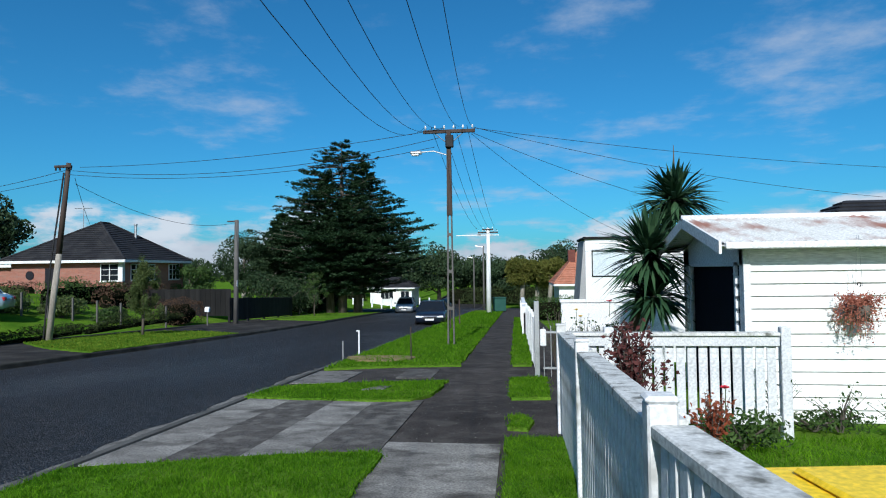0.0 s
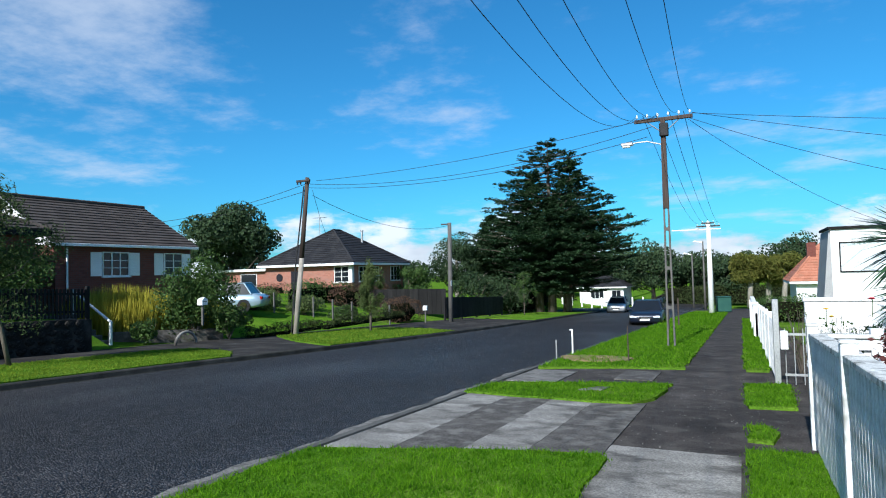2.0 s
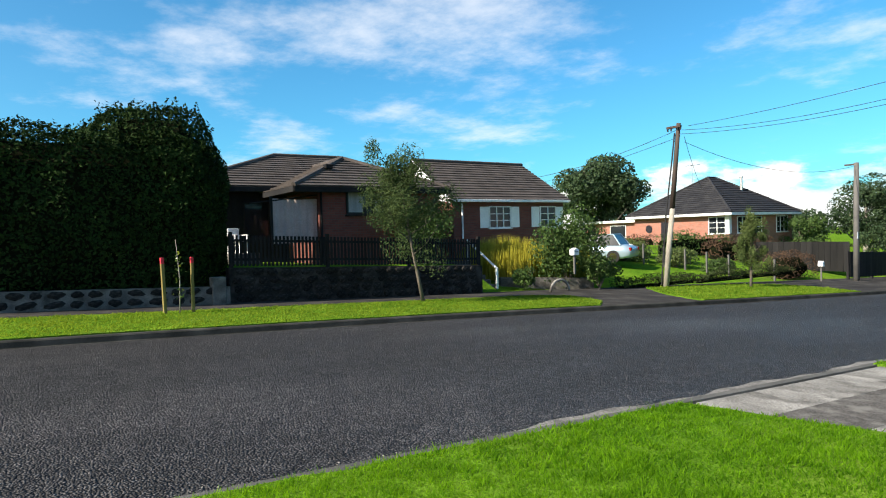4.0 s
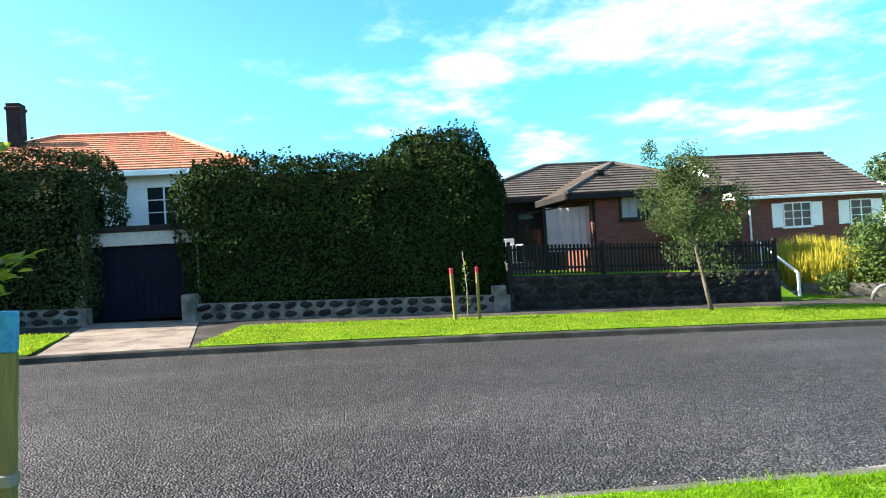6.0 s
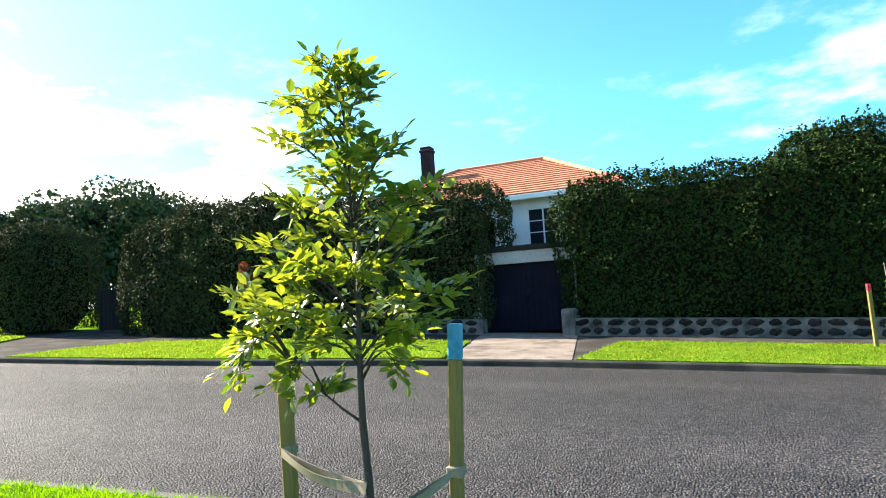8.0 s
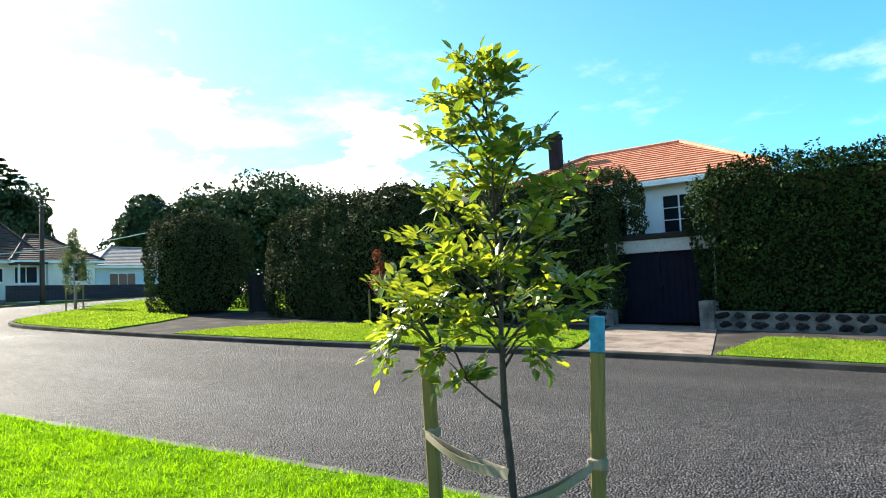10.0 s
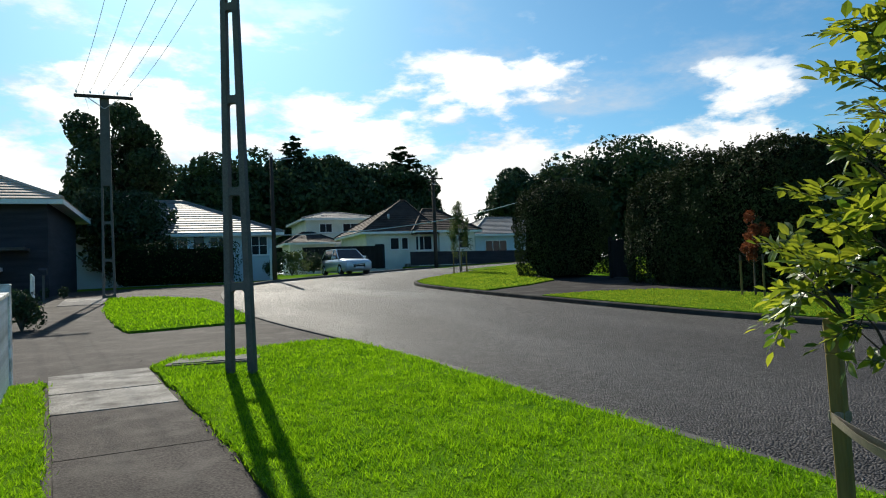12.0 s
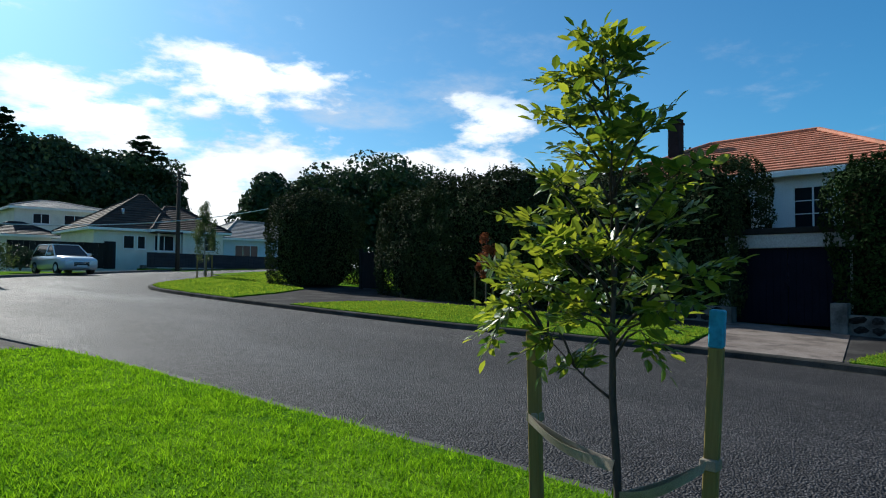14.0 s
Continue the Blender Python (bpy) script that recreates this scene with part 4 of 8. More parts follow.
# ---- front fence and the white garage on the near side ----
def picket_fence(y0, y1, posts, label):
    """A low white fence along the footpath: posts, a flat lichened cap, rails, and single pickets."""
    base = (fence_x((y0 + y1) / 2), (y0 + y1) / 2)
    ob = thing("picket_fence", base[0], base[1], gz(*base), 0, label, "fence", "front fences")
    bx, by, bz = base[0], base[1], gz(*base)

    def P(y, h, dx=0.0):
        x = fence_x(y)
        return (x + dx - bx, y - by, gz(x, y) + h - bz)

    for y in posts:
        x, yy, z = P(y, 0)
        part("post", MB().box(x - 0.085, x + 0.02, yy - 0.05, yy + 0.05, z - 0.25, z + 1.255, 0.008), M_WOLD, ob)
        part("post_cap", MB().box(x - 0.091, x + 0.026, yy - 0.056, yy + 0.056, z + 1.253, z + 1.282, 0.012), M_WOLD, ob)
    for a, b in zip(posts[:-1], posts[1:]):
        for h, w, t, mt, nm in ((1.16, 0.075, 0.048, M_CAP, "cap_rail"), (1.05, 0.03, 0.09, M_WOLD, "rail"), (0.28, 0.03, 0.09, M_WOLD, "rail")):
            m = MB()
            k = [P(a + 0.05, h - t / 2), P(b - 0.05, h - t / 2)]
            i = len(m.v)
            c = 0.006
            for q in k:
                m.v += [(q[0] - w + c, q[1], q[2]), (q[0] + w - c, q[1], q[2]), (q[0] + w, q[1], q[2] + c), (q[0] + w, q[1], q[2] + t - c), (q[0] + w - c, q[1], q[2] + t), (q[0] - w + c, q[1], q[2] + t), (q[0] - w, q[1], q[2] + t - c), (q[0] - w, q[1], q[2] + c)]
            m.f = [(j, (j + 1) % 8, (j + 1) % 8 + 8, j + 8) for j in range(8)] + [tuple(range(7, -1, -1)), tuple(range(8, 16))]
            part(nm, m, mt, ob)
    pk = MB().box(-0.011, 0.011, -0.044, 0.044, 0.04, 1.14, 0.004).mesh("picket", M_WOLD)
    y = y0 + 0.1
    rng = random.Random(int(y0 * 10) + 5)
    while y < y1 - 0.06:
        if min(abs(y - q) for q in posts) > 0.09:
            p = P(y, rng.uniform(-0.012, 0.008), -0.045)
            part("picket", pk, None, ob, at=pose(p[0], p[1], p[2], rng.uniform(-0.5, 0.5), 0, rng.uniform(-1.5, 1.5)))
        y += 0.116


picket_fence(-9.9, 7.74, [-9.85, -7.2, -4.7, -2.3, 0.0, 2.3, 5.12, 7.7], "weathered white painted timber picket fence with a lichened flat cap")


def return_fence():
    y = 7.78
    ob = thing("picket_fence", 1.8, y, gz(1.8, y), 0, "white picket fence with wide boards across the garden", "fence", "front fences")
    for x in (-0.72, 1.27):
        part("post", MB().box(x - 0.055, x + 0.055, -0.055, 0.055, -0.2, 1.24, 0.008), M_WGREY, ob)
    part("cap_rail", MB().box(-1.25, 1.2, -0.08, 0.07, 1.14, 1.18, 0.006), M_CAP, ob)
    part("rail", MB().box(-1.25, 1.2, -0.05, -0.02, 1.02, 1.14, 0.005), M_WGREY, ob)
    part("rail", MB().box(-1.25, 1.2, -0.05, -0.02, 0.12, 0.22, 0.005), M_WGREY, ob)
    pk = MB().box(-0.05, 0.05, -0.008, 0.012, 0.16, 1.06, 0.004).mesh("picket", M_WGREY)
    for k in range(18):
        part("picket", pk, None, ob, at=pose(-1.04 + k * 0.127, 0, 0))


return_fence()


def garage():
    """The weatherboard garage: boards one by one, corrugated iron roof, dark door in the gable end."""
    ob = thing("garage", 2.95, 8.7, gz(3, 9) - 0.04, 0, "white weatherboard garage with a rusty corrugated iron roof and dark door", "garage")
    z0 = 0.0
    L, W, H = 5.6, 3.1, 2.32
    part("wall", MB().box(0.05, L, 0.05, 0.15, z0, H), M_WHITE, ob, "white boarded wall behind the boards")
    part("wall", MB().box(0.05, L, W - 0.1, W, z0, H), M_WHITE, ob)
    part("wall", MB().box(L - 0.1, L, 0.15, W - 0.1, z0, H), M_WHITE, ob)
    g = MB()
    g.box(0.03, 0.13, 0.05, 0.26, z0, H).box(0.03, 0.13, W - 0.35, W, z0, H)
    g.slab_yz([(0.05, 2.06), (W, 2.06), (W, H), (W / 2, H + 0.42), (0.05, H)], 0.03, 0.13)
    part("gable_wall", g, M_WHITE, ob)
    board = MB()
    board.v = [(0, 0, 0), (L, 0, 0), (L, 0.030, 0.17), (0, 0.030, 0.17), (0, 0.034, 0), (L, 0.034, 0), (L, 0.034, 0.17), (0, 0.034, 0.17)]
    board.f = [(0, 1, 2, 3), (4, 7, 6, 5), (0, 4, 5, 1), (3, 2, 6, 7), (0, 3, 7, 4), (1, 5, 6, 2)]
    bm_ = board.mesh("weatherboard", M_BOARD)
    for k in range(14):
        part("weatherboard", bm_, None, ob, at=pose(0.09, 0.014, z0 + 0.02 + k * 0.163))
    part("corner_board", MB().box(-0.0, 0.09, 0.0, 0.05, z0, H, 0.004), M_WHITE, ob)
    # stepped board ends show along the door jambs
    for y in (0.27, W - 0.42):
        for k in range(11):
            part("jamb_block", MB().box(-0.02, 0.03, y, y + 0.055, z0 + 0.15 + k * 0.165, z0 + 0.255 + k * 0.165, 0.004), M_WHITE, ob)
    part("door", MB().box(0.09, 0.12, 0.34, W - 0.44, z0, 2.06), M_NAVY, ob, "dark navy garage door")
    part("door_frame", MB().box(0.0, 0.04, 0.33, 0.4, z0, 2.1, 0.005).box(0.0, 0.04, W - 0.5, W - 0.43, z0, 2.1, 0.005).box(0.0, 0.04, 0.33, W - 0.43, 2.04, 2.1, 0.005), M_WHITE, ob)
    # corrugated sheets
    for side in (0, 1):
        m = MB()
        n = 150
        for k in range(n + 1):
            x = -0.36 + (L + 0.5) * k / n
            w = 0.011 * math.sin(2 * math.pi * x / 0.13)
            ye, yr = (-0.22, W / 2) if side == 0 else (W + 0.22, W / 2)
            m.v += [(x, ye, H + 0.03 + w), (x, (ye + yr) / 2, H + 0.25 + w), (x, yr, H + 0.47 + w)]
        for k in range(n):
            for j in (0, 1):
                a = k * 3 + j
                m.f.append((a, a + 3, a + 4, a + 1) if side == 0 else (a, a + 1, a + 4, a + 3))
        part("roof_sheet", m, M_RUST, ob, "white corrugated iron with rust streaks", smooth=True)
    part("ridge_cap", MB().tube([(-0.38, W / 2, H + 0.475), (L + 0.15, W / 2, H + 0.475)], 0.05, 8), M_WHITE, ob, smooth=True)
    part("gutter", MB().box(-0.3, L + 0.1, -0.29, -0.2, H - 0.06, H + 0.03, 0.012), M_WHITE, ob)
    part("soffit", MB().box(-0.3, L, -0.2, 0.02, H - 0.04, H - 0.02), M_WHITE, ob)
    for s in (0, 1):
        ye = -0.26 if s == 0 else W + 0.26
        m = MB()
        m.v = [(-0.38, ye, H - 0.12), (-0.38, W / 2, H + 0.32), (-0.38, W / 2, H + 0.48), (-0.38, ye, H + 0.05)]
        m.v += [(-0.345, y, z) for _, y, z in m.v]
        m.f = [(0, 1, 2, 3), (7, 6, 5, 4), (0, 4, 5, 1), (1, 5, 6, 2), (2, 6, 7, 3), (3, 7, 4, 0)]
        part("barge_board", m, M_WHITE, ob)
        e = MB().poly((-0.35, ye, H - 0.02), (0.03, ye, H - 0.02), (0.03, W / 2, H + 0.42), (-0.35, W / 2, H + 0.42))
        part("eave_lining", e, M_WHITE, ob)


M_BOARD = surf("painted_weatherboard", (0.76, 0.76, 0.74), (0.83, 0.83, 0.81), 0.8, 25, 0.5, 0.06, stain=(0.62, 0.62, 0.58), stain_scale=1.5, stain_amount=0.3, stretch=(0.3, 1, 2), rnd=0.02)
garage()


def dark_roof_house():
    ob = thing("neighbour_house", 10.5, 21, gz(10, 21), 0, "house with a dark tiled roof behind the garage", "house")
    part("wall", MB().box(-2.6, 6, -3, 5, -0.3, 2.7), M_WHITE, ob)
    slope_part(ob, (-3.2, -3.6, 2.6), (6.6, -3.6, 2.6), (3.5, 1, 4.6), (0.2, 1, 4.6), 14, M_GREYTILE)
    slope_part(ob, (-3.2, 5.6, 2.6), (-3.2, -3.6, 2.6), (0.2, 1, 4.6), (0.2, 1, 4.6), 14, M_GREYTILE)


def slope_part(ob, a, b, c, d, n, mat, step=0.05):
    """One roof plane: a flat base and overlapping tile courses. a, b: the eave; c, d: the top above b and a."""
    a, b, c, d = (Vector(p) for p in (a, b, c, d))
    nrm = (b - a).cross(d - a).normalized()
    if nrm.z < 0:
        nrm = -nrm
    base = part("roof_slope", MB().poly(*([a, b, c, d] if (c - d).length > 0.01 else [a, b, c])), mat, ob)
    for k in range(n):
        t0, t1 = k / n, (k + 1) / n
        p, q, r, s = a.lerp(d, t0), b.lerp(c, t0), b.lerp(c, t1), a.lerp(d, t1)
        up, lo = nrm * step, nrm * 0.006
        m = MB()
        m.v = [tuple(v) for v in (p + lo, q + lo, q + up, p + up, r + lo, s + lo)]
        m.f = [(0, 1, 2, 3), (3, 2, 4, 5), (0, 3, 5), (1, 4, 2)]
        part("tile_course", m, mat, base)


dark_roof_house()


# ---- plants of the near garden ----
def yucca(x, y, heads, label):
    rng = np.random.default_rng(17)
    z = gz(x, y) - 0.05
    ob = thing("cordyline", x, y, z, 0, label, "plant")
    for (hx, hy, hz), r, n in heads:
        part("trunk", MB().tube([(0, 0, 0), (hx * 0.4, hy * 0.4, hz * 0.5), (hx, hy, hz)], [0.12, 0.09, 0.07], 8), M_BARK, ob, smooth=True)
        m = MB()
        for k in range(n):
            az, el = rng.uniform(0, 2 * math.pi), math.asin(rng.uniform(-0.65, 0.99))
            d = Vector((math.cos(az) * math.cos(el), math.sin(az) * math.cos(el), math.sin(el)))
            side = Vector((-math.sin(az), math.cos(az), 0)) * 0.042
            ln = r * rng.uniform(0.75, 1.1)
            p0 = Vector((hx, hy, hz)) + d * 0.05
            p1 = p0 + d * ln * 0.55 + Vector((0, 0, 0.02))
            p2 = p0 + d * ln + Vector((0, 0, -0.10 * ln))
            u = d.cross(side).normalized() * 0.012
            i = len(m.v)
            m.v += [tuple(v) for v in (p0 - side * 0.6, p0 + side * 0.6, p1 - side, p1 + u, p1 + side, p2)]
            m.f += [(i, i + 3, i + 2), (i, i + 1, i + 3), (i + 1, i + 4, i + 3), (i + 2, i + 3, i + 5), (i + 3, i + 4, i + 5)]
        part("leaf_rosette", m, L_YUCCA, ob)
    part("flower_spike", MB().tube([(1.0, 0.0, 3.75), (1.0, 0.0, 4.5)], [0.025, 0.006], 5), M_BARK, ob)
    return ob


yucca(2.0, 12.4, [((1.0, 0.0, 3.45), 0.86, 210), ((0.42, -0.45, 2.4), 1.08, 250), ((0.5, -0.4, 1.65), 0.95, 200), ((0.75, -0.2, 2.9), 0.6, 60)], "tall cordyline with dark green sword-shaped leaves beside the garage")


def twiggy(name, x, y, h, r, mat, seed, label, n, size, base=None, twigs=26):
    rng = np.random.default_rng(seed)
    z = gz(x, y) if base is None else base
    ob = thing(name, x, y, z, 0, label, "shrub")
    m, cs = MB(), []
    for k in range(twigs):
        a, q = rng.uniform(0, 2 * math.pi), rng.uniform(0.2, 1.0)
        e = Vector((math.cos(a) * r * q, math.sin(a) * r * q, h * (1 - 0.35 * q * q) * rng.uniform(0.75, 1.05)))
        mid = Vector((e.x * 0.35, e.y * 0.35, e.z * 0.55))
        m.tube([(0.02 * math.cos(a), 0.02 * math.sin(a), 0), mid, e], [0.011, 0.007, 0.002], 4)
        for _ in range(n // twigs):
            t = rng.uniform(0.25, 1.0)
            p = mid.lerp(e, (t - 0.4) / 0.6) if t > 0.4 else mid * (t / 0.4)
            cs.append(np.array(p) + rng.normal(0, 0.05 * r / 0.4, 3))
    part("stem", m, M_BARK, ob)
    cs = np.array(cs)
    part("leaves", leaves_mesh("leaves", cs, rng.normal(size=cs.shape) + [0, 0, 0.4], rng.uniform(0.6, 1.3, len(cs)) * size, mat, rng, 0.6), None, ob)
    return ob


twiggy("red_leaved_shrub", 1.2, 7.0, 1.42, 0.42, L_RED, 3, "dark red-leaved shrub behind the white fence", 1500, 0.065, twigs=40)
twiggy("rust_shrub", 1.85, 6.4, 0.72, 0.26, L_RUST, 4, "small rust-brown leaved shrub by the fence", 360, 0.055, twigs=20)
twiggy("rose_bush", 3.0, 7.9, 0.75, 0.36, L_SHRUB, 6, "sparse leggy rose bush before the white wall", 90, 0.05, twigs=12)
twiggy("rose_bush", 3.75, 8.0, 0.62, 0.4, L_SHRUB, 8, "sparse leggy rose bush before the white wall", 110, 0.05, twigs=12)
twiggy("rose_bush", 4.3, 7.8, 0.5, 0.35, L_SHRUB, 9, "low leafy rose bush before the white wall", 140, 0.05, twigs=12)
bush("groundcover", 2.35, 7.1, 0.62, 0.5, 0.36, L_SHRUB, 12, "low leafy green border plants", 900, 0.06)
bush("groundcover", 3.5, 8.1, 0.9, 0.3, 0.22, L_SHRUB, 13, "low leafy green border plants", 900, 0.05)
bush("groundcover", 1.6, 6.2, 0.4, 0.6, 0.3, L_SHRUB, 14, "low leafy green border plants", 600, 0.05)


def rose_flower(x, y, z, mat, label):
    ob = thing("rose_flower", x, y, z, 0, label, "flower", "garden flowers")
    m = MB()
    for r, k in ((0.045, 7), (0.03, 5), (0.016, 4)):
        for j in range(k):
            a = 2 * math.pi * j / k + r * 30
            m.poly((0, 0, 0.0), (r * math.cos(a), r * math.sin(a), 0.015), (r * 1.1 * math.cos(a + 0.5), r * 1.1 * math.sin(a + 0.5), 0.05 - r * 0.4), (r * math.cos(a + 1), r * math.sin(a + 1), 0.015))
    part("petals", m, mat, ob)
    part("stalk", MB().tube([(0, 0, -0.25), (0.01, 0, 0.0)], 0.005, 4), L_SHRUB, ob)


M_ROSE = plain("red_petals", (0.6, 0.03, 0.06), 0.5)
M_YPETAL = plain("yellow_petals", (0.8, 0.55, 0.05), 0.5)
rose_flower(2.12, 6.9, 0.36, M_ROSE, "single red rose in bloom by the fence")
rose_flower(1.55, 11.0, 1.05, M_ROSE, "red flower above the garden wall")
rose_flower(1.18, 13.0, 0.78, M_YPETAL, "yellow flower in the garden")
rose_flower(1.3, 13.4, 0.62, M_YPETAL, "yellow flower in the garden")
twiggy("flower_bush", 1.4, 13.4, 1.2, 0.55, L_SHRUB, 19, "thin green flowering bush behind the metal bars", 420, 0.06, twigs=22)
bush("garden_shrub", 2.0, 14.4, 0.9, 0.5, 1.15, L_SHRUB, 21, "leafy green shrub behind the metal bars", 1500, 0.07)
twiggy("bare_bush", 0.85, 14.2, 1.35, 0.45, L_GREY, 20, "thin twiggy grey bush beside the white wall", 160, 0.05, twigs=30)


def hanging_basket():
    rng = np.random.default_rng(5)
    ob = thing("hanging_basket", 4.26, 8.5, 1.0, 0, "hanging basket with dry reddish trailing foliage on thin wires", "plant pot")
    for dx in (-0.04, 0.04):
        part("wire", MB().tube([(dx * 0.3, 0, 1.0), (dx, 0, 0.35)], 0.003, 4), M_STEEL, ob)
    hk = [(0.02 * math.cos(a), 0, 0.38 + 0.03 * math.sin(a)) for a in np.linspace(-1.5, 3.6, 9)]
    part("hook", MB().tube(hk, 0.006, 5), M_WIRE, ob, "dark curled hook")
    part("pot", MB().tube([(0, 0, -0.08), (0, 0, 0.0), (0, 0, 0.12)], [0.07, 0.11, 0.13], 12), M_BARK, ob, smooth=True)
    m, cs = MB(), []
    for k in range(120):
        a, r = rng.uniform(0, 2 * math.pi), rng.uniform(0.1, 0.34)
        up = rng.uniform(-0.34, 0.30)
        e = Vector((math.cos(a) * r, math.sin(a) * r * 0.7, up))
        mid = Vector((e.x * 0.6, e.y * 0.6, 0.14 + 0.1 * rng.uniform()))
        m.tube([(0, 0, 0.1), mid, e], [0.004, 0.003, 0.001], 3)
        for _ in range(14):
            cs.append(np.array(mid.lerp(e, rng.uniform(0, 1))) + rng.normal(0, 0.025, 3))
    part("stems", m, L_DRY, ob)
    cs = np.array(cs)
    part("foliage", leaves_mesh("foliage", cs, rng.normal(size=cs.shape), rng.uniform(0.5, 1.3, len(cs)) * 0.035, L_DRY, rng), None, ob)


hanging_basket()


def yellow_bin():
    ob = thing("yellow_lidded_bin", 1.42, 2.75, gz(1.4, 2.7) - 0.04, 8, "bin with a bright yellow plastic lid behind the fence", "bin")
    part("bin_body", MB().box(-0.25, 0.25, -0.3, 0.3, 0.0, 0.82, 0.03), M_GREENBIN, ob, "dark green plastic body")
    m = MB().box(-0.30, 0.30, -0.36, 0.36, 0.82, 0.87, 0.02).box(-0.2, 0.2, -0.26, 0.26, 0.865, 0.90, 0.02)
    part("lid", m, M_YELLOW, ob, "bright yellow lid")
    part("handle", MB().tube([(-0.22, 0.38, 0.84), (0.22, 0.38, 0.84)], 0.014, 6), M_YELLOW, ob)


yellow_bin()


# ---- the neighbour's metal fence and white wall ----
def metal_fence():
    ob = thing("metal_fence", 0.38, 12.75, gz(0.38, 12.75), 0, "pale grey metal rail fence along the footpath", "fence", "front fences")
    for k in range(6):
        y = k * 2.6
        part("post", MB().box(-0.05, 0.05, y - 0.05, y + 0.05, -0.2 + gz(0, y), 1.5 + gz(0, y) if k == 0 else 1.22 + gz(0, y), 0.008), M_STEEL if k == 0 else M_WHITE, ob)
    bar = MB().box(-0.012, 0.012, -0.03, 0.03, 0.08, 1.12, 0.003).mesh("bar", M_WHITE)
    for k in range(86):
        y = 0.14 + k * 0.15
        part("bar", bar, None, ob, at=pose(-0.02, y, gz(0, y)))
    for h in (0.2, 1.0):
        m = MB()
        m.v = [(x, y, gz(0, y) + h + dz) for y in (0, 13) for x, dz in ((-0.015, 0), (0.015, 0), (0.015, 0.04), (-0.015, 0.04))]
        m.f = [(j, (j + 1) % 4, (j + 1) % 4 + 4, j + 4) for j in range(4)] + [(3, 2, 1, 0), (4, 5, 6, 7)]
        part("rail", m, M_WHITE, ob)


def bar_gate():
    ob = thing("bar_fence", 0.5, 12.85, gz(0.5, 12.85), 0, "thin metal bar fence across the neighbour's garden", "fence", "front fences")
    for k in range(15):
        x = 0.02 + k * 0.14
        part("bar", MB().tube([(x, 0, 0.0), (x, 0, 0.98 + 0.03 * (k % 2))], 0.009, 5), M_STEEL, ob)
    part("rail", MB().box(0, 2.0, -0.012, 0.012, 0.86, 0.9), M_STEEL, ob)
    part("rail", MB().box(0, 2.0, -0.012, 0.012, 0.15, 0.19), M_STEEL, ob)
    part("mail_slot", MB().box(-0.06, 0.06, -0.16, -0.04, 0.62, 0.95, 0.015), M_WHITE, ob, "white narrow letterbox")


metal_fence()
bar_gate()
ob = thing("garden_wall", 1.1, 16.2, gz(0.5, 16.2), 0, "low white rendered garden wall", "wall")
part("wall_body", MB().box(0, 7.0, 0, 0.2, -0.3, 1.42, 0.01), M_WHITE, ob)
part("coping", MB().box(-0.03, 7.0, -0.03, 0.23, 1.42, 1.5, 0.01), M_WHITE, ob)
ob = thing("garden_wall", 0.35, 26, gz(0.4, 26), 0, "white painted boundary wall along the footpath", "wall")
part("wall_body", MB().box(-0.1, 0.1, 0, 14, -0.9, 0.9, 0.01), M_WHITE, ob)
for k in range(3):
    part("pillar", MB().box(-0.16, 0.16, k * 6.5, k * 6.5 + 0.32, -0.9, 1.15 - k * 0.2, 0.01), M_WHITE, ob)
hedge("box_hedge", [(0.7, 6.5, 50.0, 51.4, 1.35, 7)], L_SHRUB, 34, "clipped green hedge at the end of the white wall", density=60, size=0.13)
hedge("box_hedge", [(0.6, 4.2, 40.5, 42, 1.5, 7)], L_SHRUB, 33, "clipped green hedge beside the footpath", density=60, size=0.12)


